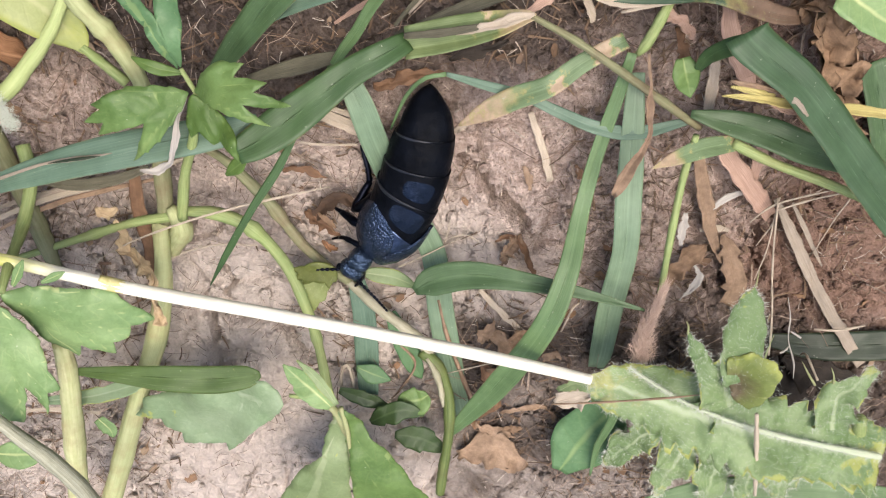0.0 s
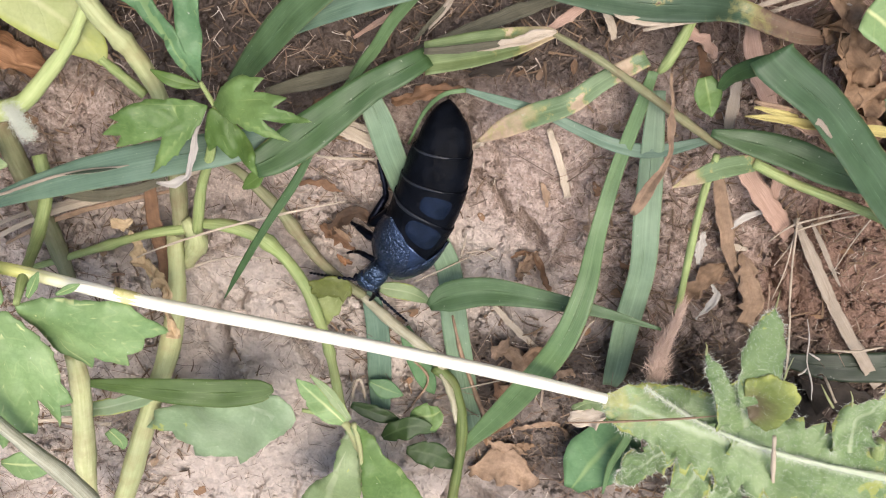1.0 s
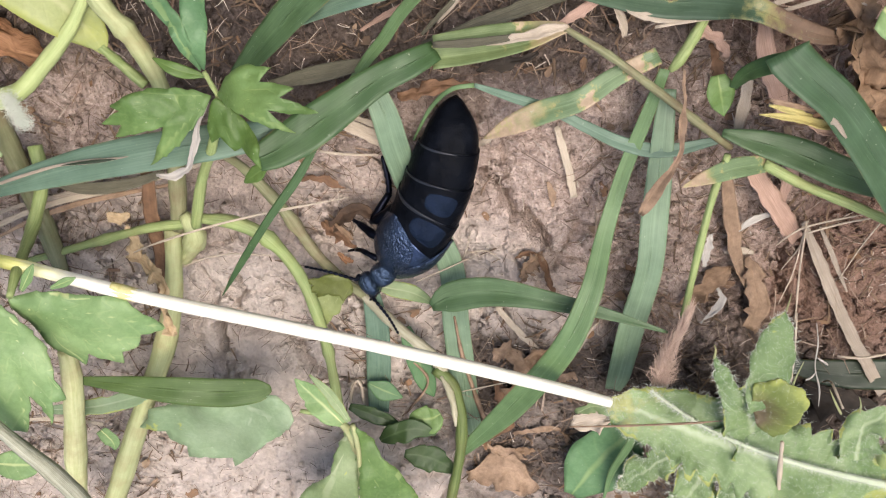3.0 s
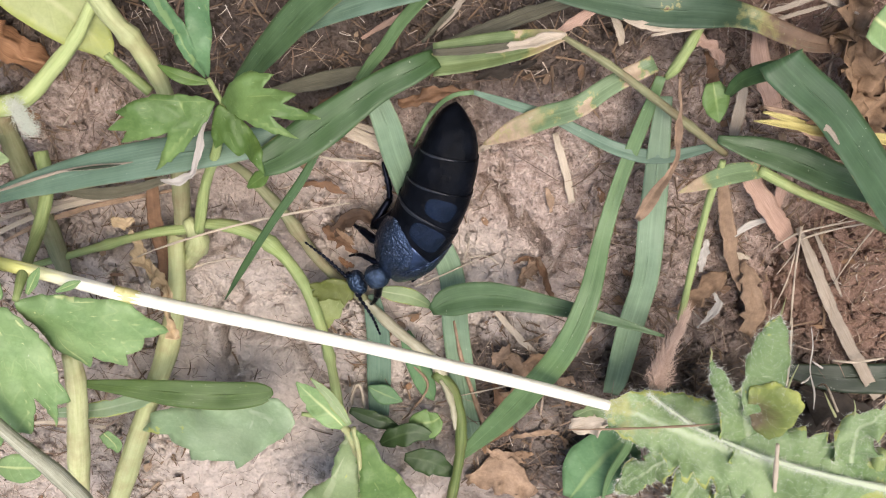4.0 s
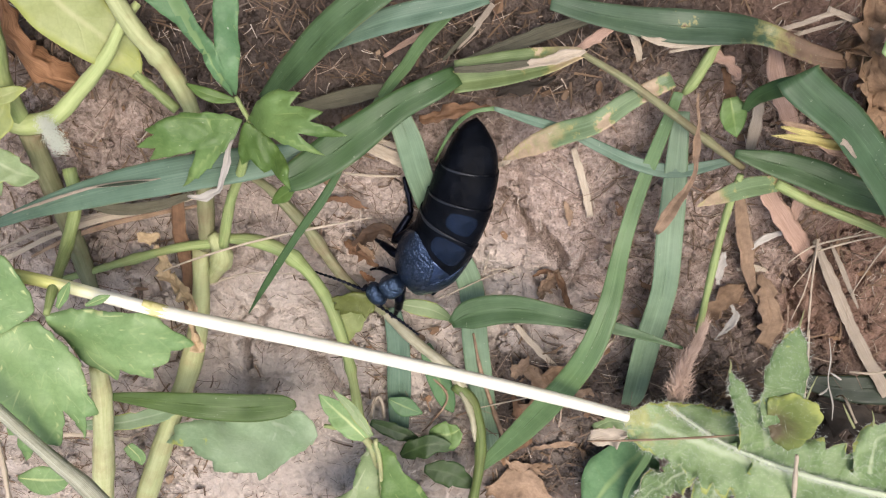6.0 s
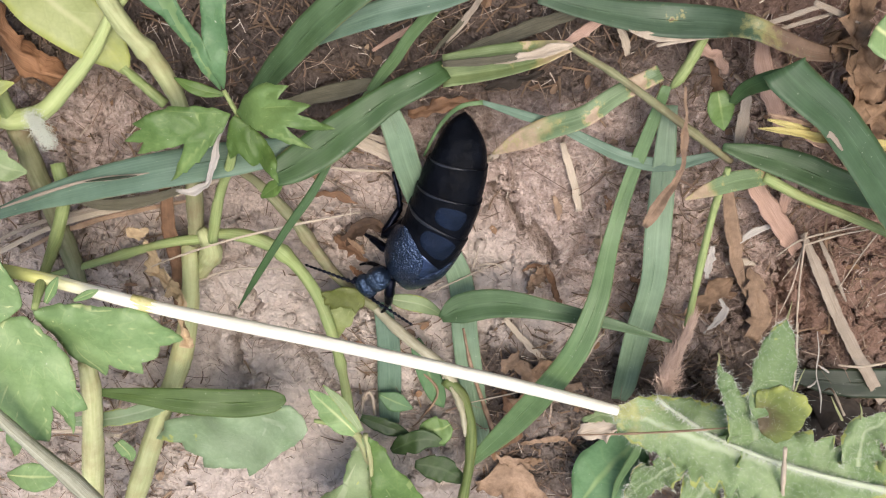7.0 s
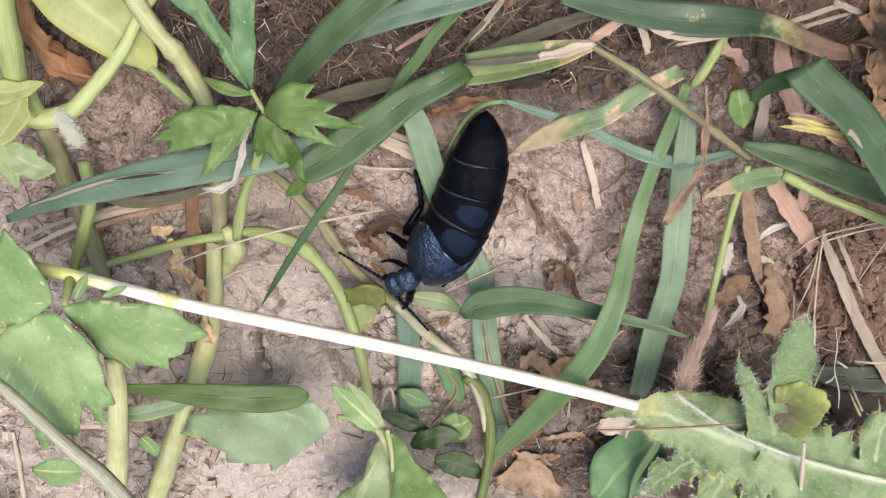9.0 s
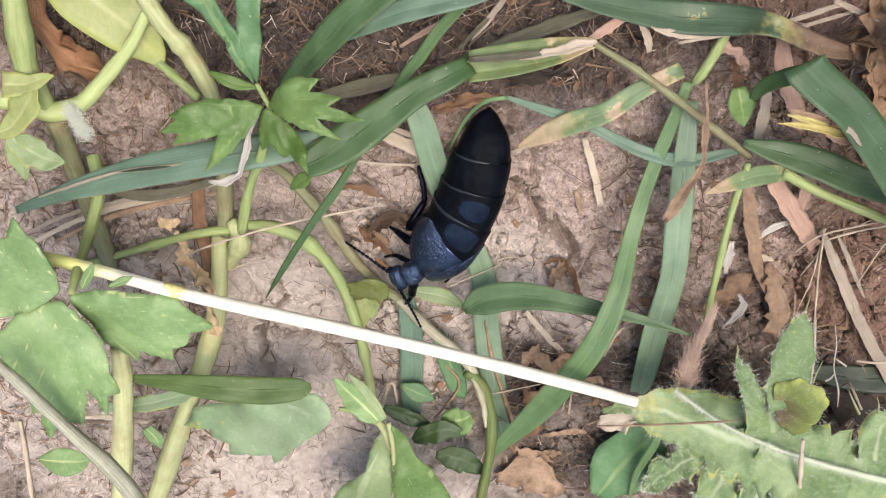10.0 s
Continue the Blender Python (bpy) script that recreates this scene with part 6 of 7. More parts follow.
def fibre(points, label, mat=STRAW):
    return tagged(tube("dry_fibre", points, mat, None, sides=5, lumps=0.15), label, "fibre", "dry fibres")


fibre([(-58.3, -10.8, 4.0, 0.18), (-48.7, -4.6, 6.0, 0.26), (-37.2, 0.7, 8.0, 0.43), (-26.8, 3.7, 8.0, 0.42), (-17.2, 5.1, 6.0, 0.26)], "thin pale straw fibre across the runners")
fibre([(-48.4, -11.9, 2.0, 0.65), (-41.5, -8.3, 2.5, 0.46), (-36.4, -7.0, 2.5, 0.36), (-30.1, -7.3, 2.0, 0.27)], "curved pale root fibre")
fibre([(0.9, -6.4, 0.8, 0.28), (3.7, -5.8, 1.0, 0.27), (5.8, -7.3, 0.8, 0.28)], "short curled pale fibre")
fibre([(-7.4, -11.3, 2.0, 0.28), (-2.7, -8.8, 2.0, 0.28), (2.7, -6.0, 1.5, 0.18)], "thin pale fibre by the beetle")
fibre([(0.1, -7.6, 0.6, 0.28), (0.7, -4.9, 0.8, 0.27), (1.0, -2.9, 0.6, 0.18)], "thin pale fibre stub on soil")
for pts in ([(48.0, -2.1, 3.0, 0.27), (50.5, 1.2, 4.0, 0.35), (54.0, 3.2, 5.0, 0.35), (59.3, 4.6, 5.0, 0.17)], [(51.5, 0.5, 4.0, 0.35), (55.8, 2.8, 5.0, 0.35), (61.9, 4.4, 5.0, 0.26)], [(49.7, -6.4, 3.0, 0.18), (51.6, -2.3, 3.0, 0.27), (51.5, 2.7, 4.0, 0.26)], [(54.0, -15.9, 3.0, 0.37), (52.2, -6.3, 4.0, 0.36), (50.8, 3.1, 5.0, 0.35)], [(50.6, -12.7, 3.0, 0.18), (51.2, -6.3, 4.0, 0.27), (51.3, 0.7, 4.0, 0.26)], [(59.1, -7.7, 3.0, 0.18), (60.7, -1.0, 4.0, 0.26), (62.9, 3.9, 4.0, 0.26)], [(53.5, -24.2, 8.0, 0.37), (53.8, -20.0, 6.0, 0.37), (53.0, -13.0, 5.0, 0.27)], [(59.7, -25.5, 6.0, 0.28), (56.6, -19.7, 14.0, 0.35), (57.3, -21.5, 18.0, 0.43)], [(61.9, -21.7, 4.0, 0.38), (65.8, -21.9, 4.0, 0.47), (70.2, -20.9, 4.0, 0.38)]):
    fibre(pts, "thin dry awn over reddish soil")
for pts in ([(49.8, -6.5, 18.0, 0.12), (50.8, -9.9, 18.0, 0.21), (51.3, -13.9, 18.0, 0.21), (52.9, -18.0, 18.0, 0.26), (53.5, -21.1, 18.0, 0.13)], [(51.3, -12.4, 18.0, 0.17), (52.1, -12.9, 18.0, 0.33), (53.1, -13.6, 18.0, 0.34)], [(51.6, -15.1, 18.0, 0.17), (51.2, -15.9, 18.0, 0.34), (50.5, -16.4, 18.0, 0.34)]):
    fibre(pts, "thin white branching rootlet", WHITE_FLAKE)
fibre([(45.5, -21.5, 26.0, 0.65), (47.1, -27.2, 24.0, 0.76), (49.2, -35.7, 22.0, 0.70), (51.0, -43.5, 20.0, 0.64)], "pale straw leaning on the thistle")
fibre([(-79.2, -34.7, 12.0, 0.96), (-80.1, -42.2, 11.0, 0.99), (-81.6, -54.9, 10.0, 0.93)], "pale upright straw among stalks")
fibre([(-9.9, -25.0, 1.5, 0.29), (-4.9, -30.4, 2.0, 0.49), (-7.7, -36.6, 2.0, 0.40), (-9.2, -38.9, 1.5, 0.30)], "thin brown twig on the soil", TAN_LEAF)
fibre([(-0.9, -18.1, 1.2, 0.47), (0.8, -25.8, 1.6, 0.78), (4.3, -36.6, 1.6, 0.90), (6.1, -41.9, 1.2, 0.51)], "brown flat twig on a grass blade", TAN_LEAF)
fibre([(-18.2, -35.7, 2.0, 0.80), (-17.6, -31.3, 3.0, 0.68), (-16.4, -30.7, 3.0, 0.68), (-15.7, -36.9, 2.0, 0.50)], "bent pale root loop", STRAW)
fibre([(0.6, -32.9, 2.0, 0.20), (5.9, -31.0, 2.4, 0.29), (10.3, -30.0, 2.0, 0.20)], "thin pale fibre in the litter")
fibre([(17.0, -27.3, 17.0, 0.27), (24.5, -25.6, 18.5, 0.35), (33.9, -22.8, 20.8, 0.34), (38.5, -22.0, 21.0, 0.17)], "thin brown twig lying on the thistle", TAN_LEAF)
fibre([(20.2, -24.5, 1.0, 0.39), (21.6, -19.2, 2.0, 0.47), (22.7, -18.0, 2.0, 0.38)], "pale dry stub in dark litter")


def weight(x, y):
    """How thickly litter lies at a place."""
    w = 0.025
    if x > 19:
        w = 1.0
    if x > 44 and y < -6:
        w = 0.4
    if y > 22:
        w = max(w, 0.95)
    if 3 < x < 34 and -52 < y < -19:
        w = max(w, 0.9)
    if x < -14 and y > 4:
        w = max(w, 0.55)
    if x < -48:
        w = max(w, 0.6)
    if -28 < x < -12 and -6 < y < 12:
        w = max(w, 0.75)
    if -24 < x < 0 and -46 < y < -16:
        w = max(w, 0.5)
    return w * (0.55 + 0.9 * max(0.0, 0.5 + noise.noise((x / 8, y / 8, 77.0))))


def scatter(n, seed, even=False):
    rng = random.Random(seed)
    while n:
        x, y = rng.uniform(-92, 92), rng.uniform(-82, 58)
        if even or rng.random() < weight(x, y):
            n -= 1
            yield rng, x, y


def litter_bits(name, n, seed, length, width, lift, mat, label, even=False):
    verts, faces = [], []
    for rng, x, y in scatter(n, seed, even):
        l, w = rng.uniform(*length) * rng.uniform(0.5, 1), rng.uniform(*width)
        a = rng.uniform(0, 6.28)
        bend, rise = rng.gauss(0, 0.35), rng.gauss(0, lift * 0.5)
        z = ground_height(x, y) + rng.uniform(0.2, lift) + 0.2
        p, k = Vector((x, y, z)), len(verts)
        for i in range(4):
            f = i / 3
            ang = a + bend * f
            d = Vector((math.cos(ang), math.sin(ang), rise * (f - 0.5)))
            s = Vector((-math.sin(ang), math.cos(ang), 0)) * (w / 2 * (1.1 - 0.5 * f))
            h = Vector((0, 0, w * 0.3))
            verts += [tuple(p - s), tuple(p + h), tuple(p + s), tuple(p - h)]
            p = p + d * (l / 3)
        for i in range(3):
            for j in range(4):
                q = (j + 1) % 4
                faces.append((k + i * 4 + j, k + i * 4 + q, k + i * 4 + 4 + q, k + i * 4 + 4 + j))
        faces.append((k + 3, k + 2, k + 1, k))
        faces.append((k + 12, k + 13, k + 14, k + 15))
    tagged(link_mesh(name, verts, faces, mat, None, None, False), label, "litter", kind="stuff")


def soil_crumbs(n, seed, even=False):
    verts, faces = [], []
    for rng, x, y in scatter(n, seed, even):
        r = rng.uniform(0.25, 0.6) if rng.random() < 0.85 else rng.uniform(0.6, 1.4)
        k, z = len(verts), ground_height(x, y) + r * 0.25
        for i in range(4):
            lat = -1.2 + 0.8 * i
            for j in range(6):
                lon = j * 1.047 + i * 0.5
                q = r * rng.uniform(0.75, 1.2)
                verts.append((x + q * math.cos(lat) * math.cos(lon), y + q * math.cos(lat) * math.sin(lon), z + 0.75 * q * math.sin(lat)))
        for i in range(3):
            for j in range(6):
                m = (j + 1) % 6
                faces.append((k + i * 6 + j, k + i * 6 + m, k + i * 6 + 6 + m, k + i * 6 + 6 + j))
        faces.append(tuple(k + 18 + j for j in range(6)))
    tagged(link_mesh("soil_crumbs", verts, faces, SOIL, None, None, True), "loose crumbs of dry brown soil", "soil crumbs", kind="stuff")


def leaf_flakes(n, seed):
    verts, faces = [], []
    for rng, x, y in scatter(n, seed):
        r = rng.uniform(0.4, 1.5)
        k, z = len(verts), ground_height(x, y) + rng.uniform(0.2, 1.0)
        tx, ty = rng.gauss(0, 0.35), rng.gauss(0, 0.35)
        a0, stretch = rng.uniform(0, 6.28), rng.uniform(0.35, 0.8)
        ring = []
        for j in range(7):
            a = j * 6.283 / 7
            q = r * rng.uniform(0.6, 1.15)
            u, v = q * math.cos(a), q * math.sin(a) * stretch
            dx, dy = u * math.cos(a0) - v * math.sin(a0), u * math.sin(a0) + v * math.cos(a0)
            ring.append((x + dx, y + dy, z + dx * tx + dy * ty + rng.gauss(0, 0.15)))
        verts += ring + [(p[0], p[1], p[2] - 0.12) for p in ring] + [(x, y, z + rng.gauss(0, 0.2))]
        for j in range(7):
            m = (j + 1) % 7
            faces += [(k + j, k + m, k + 14), (k + j, k + 7 + j, k + 7 + m, k + m)]
        faces.append(tuple(k + 7 + j for j in reversed(range(7))))
    tagged(link_mesh("leaf_flakes", verts, faces, FLAKES, None, None, False), "small brown flakes of dead leaves", "litter", kind="stuff")


PALE_LITTER = litter_mat("pale_litter", [(0.400, 0.304, 0.232), (0.240, 0.152, 0.105), (0.480, 0.380, 0.307), (0.176, 0.114, 0.083), (0.336, 0.220, 0.165), (0.128, 0.084, 0.060)])
DARK_LITTER = litter_mat("dark_litter", [(0.12, 0.08, 0.055), (0.2, 0.13, 0.08), (0.07, 0.05, 0.04), (0.26, 0.17, 0.11)])
CLAY_LITTER = litter_mat("clay_fibres", [(0.6, 0.5, 0.42), (0.2, 0.13, 0.1), (0.5, 0.4, 0.32), (0.12, 0.08, 0.06), (0.66, 0.58, 0.5)])
FLAKES = litter_mat("leaf_flakes", [(0.24, 0.14, 0.08), (0.15, 0.09, 0.06), (0.36, 0.26, 0.18), (0.1, 0.065, 0.045), (0.28, 0.16, 0.09)])
litter_bits("straw_litter", 1000, 5, (1.5, 6.0), (0.06, 0.26), 1.0, PALE_LITTER, "scattered broken bits of pale straw")
litter_bits("stem_litter", 110, 6, (4.0, 15.0), (0.15, 0.5), 1.6, PALE_LITTER, "broken dry stems lying on the soil")
litter_bits("dark_litter", 2600, 7, (1.2, 7.0), (0.1, 0.42), 0.9, DARK_LITTER, "dark rotted plant bits on the soil")
litter_bits("root_fibres", 1100, 8, (4.0, 14.0), (0.06, 0.14), 1.4, PALE_LITTER, "fine dry root fibres on the soil")
litter_bits("clay_fibres", 4800, 12, (0.8, 4.5), (0.06, 0.2), 0.7, CLAY_LITTER, "fine pale and dark fibres in the clay", True)
soil_crumbs(6500, 9)
soil_crumbs(2400, 19, True)
leaf_flakes(330, 10)


def seed_tuft():
    """A cone of brown seed hairs, tight at its top and splayed below."""
    c = spline([(32.8, -8.0, 14.0, 0.0), (32.0, -12.4, 13.5, 0.0), (31.2, -16.2, 13.0, 0.0), (31.4, -22.9, 12.0, 0.0)], 40)
    rng = random.Random(4)
    verts, faces, uvs = [], [], []
    for _ in range(1500):
        f = rng.random() ** 0.8
        i = min(39, int(f * 40))
        p, ahead = Vector(c[i, :3]), (Vector(c[i, :3]) - Vector(c[i + 1, :3])).normalized()
        p += Vector((rng.gauss(0, 0.1 + 0.65 * f), rng.gauss(0, 0.2), rng.gauss(0, 0.1 + 0.5 * f)))
        splay = 0.12 + 0.5 * f * f
        d = (ahead + Vector((rng.gauss(0, splay), rng.gauss(0, splay), rng.gauss(0, splay)))).normalized() * rng.uniform(1.2, 3.6)
        s = d.cross(Vector((0.1, 0.4, 0.9))).normalized() * rng.uniform(0.02, 0.045)
        bend = Vector((rng.gauss(0, 0.15), rng.gauss(0, 0.15), 0.15))
        k = len(verts)
        verts += [tuple(p - s), tuple(p + s), tuple(p + d * 0.5 + bend + s), tuple(p + d * 0.5 + bend - s), tuple(p + d)]
        faces += [(k, k + 1, k + 2, k + 3), (k + 3, k + 2, k + 4)]
        uvs += [(rng.random(), rng.random())] * 5
    tuft = tagged(link_mesh("seed_tuft", verts, faces, TUFT, None, uvs), "brown tuft of dry seed hairs by the thistle", "seed tuft")
    tube("core", [(32.7, -8.8, 13.6, 0.2), (32.0, -12.4, 13.0, 1.2), (31.2, -16.2, 12.4, 2.2), (31.4, -22.9, 11.4, 2.4)], TUFT, tuft, lumps=0.15, seed=6)


seed_tuft()


# ---- oil beetle ----
BX, BY = -4.0, 3.0


def rings(name, rows, mat, parent, sides=28, origin=(0, 0, 0), up=VIEWWARD, squash=0.85, cap=True, square=2.3):
    """A closed body lofted over rows (x, y, z, width, height), in the parent's space."""
    verts, faces, uvs = [], [], []
    c = [Vector(r[:3]) - Vector(origin) for r in rows]
    for i, r in enumerate(rows):
        t = (c[min(i + 1, len(c) - 1)] - c[max(i - 1, 0)]).normalized()
        side = t.cross(up).normalized()
        u2 = side.cross(t).normalized()
        for j in range(sides):
            a = 2 * math.pi * j / sides
            ca, sa = math.cos(a), math.sin(a)
            x = math.copysign(abs(ca) ** (2 / square), ca) * r[3] / 2
            z = math.copysign(abs(sa) ** (2 / square), sa) * r[4] / 2
            verts.append(tuple(c[i] + side * x + u2 * z))
            uvs.append((j / sides, i / len(rows)))
    for i in range(len(rows) - 1):
        for j in range(sides):
            k = (j + 1) % sides
            faces.append((i * sides + j, i * sides + k, (i + 1) * sides + k, (i + 1) * sides + j))
    if cap:
        faces.append(tuple(reversed(range(sides))))
        faces.append(tuple(range((len(rows) - 1) * sides, len(rows) * sides)))
    return link_mesh(name, verts, faces, mat, parent, uvs)


def local(points):
    return [(p[0] - BX, p[1] - BY, *p[2:]) for p in points]


def beetle_spine():
    rows = local([(-2.1, 20.5, 4.0, 0.27), (-2.2, 19.7, 4.2, 2.66), (-2.4, 18.0, 4.5, 5.34), (-2.5, 16.2, 4.8, 7.20), (-2.7, 13.9, 5.0, 8.42), (-3.3, 11.3, 5.2, 9.44), (-4.1, 8.2, 5.3, 9.95), (-4.9, 5.5, 5.4, 10.18), (-6.0, 2.7, 5.4, 10.32), (-7.4, 0.0, 5.4, 10.42), (-8.9, -2.8, 5.3, 9.81), (-10.0, -5.0, 5.2, 7.73), (-10.9, -6.7, 5.1, 4.59), (-11.4, -7.3, 5.0, 1.94)])
    return spline(rows, 64)


def shell_patch(name, body, v_front, v_rear, low, high, mat, root, swell=1.07, nv=26, na=18, thick=0.28, edge=0.0, puff=0.025, skew=(0.0, 0.0), boss=0.0):
    """A plate on the body between two places of its spine. low and high give its angle across at a place; skew slants its front and rear edges, edge lifts its rear, puff domes it across, boss in its middle."""
    top, under, uvs = [], [], []
    steps = range(65)

    def ring_at(k):
        k = min(64.0, max(0.0, k))
        r = [np.interp(k, steps, body[:, d]) for d in range(4)]
        a, b = [Vector([np.interp(min(64, max(0, k + q)), steps, body[:, d]) for d in range(3)]) for q in (-1, 1)]
        t = (b - a).normalized()
        side = t.cross(VIEWWARD).normalized()
        return Vector(r[:3]), r[3], side, side.cross(t).normalized()

    for i in range(nv + 1):
        f = i / nv
        k = v_front + (v_rear - v_front) * f
        lo, hi = low(k), high(k)
        slant = skew[0] + (skew[1] - skew[0]) * f
        ring = None if slant else ring_at(k)
        for j in range(na + 1):
            g = j / na
            deg = lo + (hi - lo) * g
            p, w, side, up = ring or ring_at(k + slant * (deg - 90) / 90)
            ang = radians(deg)
            dome = swell * (1 + puff * math.sin(math.pi * g)) + edge * f + boss * math.sin(math.pi * g) * math.sin(math.pi * f)
            ca, sa = math.cos(ang), math.sin(ang)
            d = side * (math.copysign(abs(ca) ** 0.87, ca) * w / 2) + up * (math.copysign(abs(sa) ** 0.87, sa) * w * 0.44)
            top.append(tuple(p + d * dome))
            under.append(tuple(p + d * (dome - thick / (w / 2 + 0.5))))
            uvs.append((g, f))
    faces, count, w = [], len(top), na + 1
    for i in range(nv):
        for j in range(na):
            q = (i * w + j, i * w + j + 1, (i + 1) * w + j + 1, (i + 1) * w + j)
            faces.append(q)
            faces.append(tuple(count + v for v in reversed(q)))
    loop = [j for j in range(w)] + [i * w + na for i in range(1, nv + 1)] + [nv * w + j for j in range(na - 1, -1, -1)] + [i * w for i in range(nv - 1, 0, -1)]
    for p, q in zip(loop, loop[1:] + loop[:1]):
        faces.append((q, p, count + p, count + q))
    return link_mesh(name, top + under, faces, mat, root, uvs + uvs)


def along(*knots):
    """A number that runs through knots (place on the spine, value)."""
    ks = sorted(knots)
    return lambda k: float(np.interp(k, [q[0] for q in ks], [q[1] for q in ks]))


def beetle_body(root):
    body = beetle_spine()
    rows = [(r[0], r[1], r[2] - 0.1, r[3] * (0.95 if i < 44 else 0.88), r[3] * (0.84 if i < 44 else 0.76)) for i, r in enumerate(body)]
    rings("abdomen", rows, ABDOMEN, root)
    # back plates, each with its slanting rear rim over the next one
    cuts = [(46.6, 5.5), (35.9, 2.4), (25.9, -0.3), (15.6, -0.6), (0.4, 0.0)]
    for (a, sa), (b, sb) in zip(cuts, cuts[1:]):
        last = b < 1
        first = a > 40
        shell_patch("back_plate", body, a + 1.4, b, along((0, -48)), along((0, 228)), ABDOMEN, root, swell=0.93 if first else 0.97, nv=24, na=48, edge=0.0 if last else 0.09 if first else 0.05, skew=(sa, sb))
    for b, sk in cuts[1:4]:
        shell_patch("plate_rim", body, b + 1.1, b - 0.1, along((0, 8)), along((0, 128)), RIM, root, swell=1.008, nv=4, na=36, thick=0.2, edge=0.024, skew=(sk, sk))
    for a, b, lo, hi, sk in ((45.6, 36.1, 72, 146, 3.4), (35.2, 27.2, 76, 138, 1.0)):
        low = along((b, lo + 9), (b + 0.5, lo + 3), (b + 1.5, lo), (a, lo + 2))
        high = along((b, hi - 9), (b + 0.5, hi - 3), (b + 1.5, hi), (a, hi - 4))
        shell_patch("middle_plate", body, a, b, low, high, GLOSS_PLATE, root, swell=0.953 if a > 40 else 0.988, nv=24, na=20, edge=0.075 if a > 40 else 0.034, puff=0.0, skew=(sk, sk), boss=0.05)
    fore = [
        shell_patch("waist_plate", body, 61, 46.0, along((0, 50)), along((0, 172)), BLUE_PLATE, root, swell=0.93, edge=0.03, skew=(0.0, 5.0)),
        shell_patch("wing_case", body, 63.9, 41.6, along((64, -48), (51, -40), (47.5, -12), (45, 10), (43.3, 27), (42.2, 38), (41.6, 45)), along((64, 101), (58, 105), (53.5, 108), (50.5, 106), (48, 101), (46, 93), (44.2, 79), (42.6, 61), (41.6, 49)), ELYTRA, root, swell=1.0, nv=44, na=44, puff=0.075, edge=0.01),
        shell_patch("wing_case", body, 63.9, 42.6, along((64, 95), (58, 102), (55, 112), (52.8, 121), (50.5, 132), (48.5, 143), (46.5, 155), (44.5, 168), (42.6, 182)), along((64, 228), (47, 222), (44.5, 206), (42.6, 185)), ELYTRA, root, swell=1.005, nv=44, na=44, puff=0.05),
    ]
    return fore


def beetle_leg(root, points, tarsus_points):
    leg = tube("leg", local(points), LEG, root, sides=8, lumps=0.06, seed=31)
    tube("tarsus", local(tarsus_points), LEG, leg, sides=6, knots=5, lumps=0.0, seed=32)
    return leg


def ellipsoid(name, size, mat, parent, n=24, power=2.4, nose=0.0):
    """A rounded box-like body of that size, x ahead."""
    verts, faces = [], []
    for i in range(n + 1):
        a = math.pi * i / n - math.pi / 2
        for j in range(n * 2):
            b = 2 * math.pi * j / (n * 2)
            v = [math.cos(a) * math.cos(b), math.cos(a) * math.sin(b), math.sin(a)]
            v = [math.copysign(abs(q) ** (2 / power), q) for q in v]
            taper = 1 - nose * v[0]
            verts.append((v[0] * size[0] / 2, v[1] * size[1] / 2 * taper, v[2] * size[2] / 2 * taper))
    w = n * 2
    for i in range(n):
        for j in range(w):
            k = (j + 1) % w
            faces.append((i * w + j, i * w + k, (i + 1) * w + k, (i + 1) * w + j))
    ob = link_mesh(name, verts, faces, mat, parent, [(0.5, 0.5)] * len(verts))
    return ob


def antenna(head, side):
    """Eleven beads on a gentle curve, pointing ahead from its own joint."""
    c = spline([(0, 0, 0, 0), (2.2, 0.35 * side, 0.5, 0), (5.0, 0.3 * side, 0.6, 0), (8.6, -0.7 * side, 0.0, 0)], 66)
    rows = []
    for i in range(67):
        v = i / 66
        bead = abs(math.sin(math.pi * v * 11))
        d = (0.26 + 0.36 * bead ** 0.7) * (1.08 - 0.4 * v)
        rows.append((*c[i, :3], d, d))
    return rings("antenna", rows, LEG, head, sides=8, square=2.0)


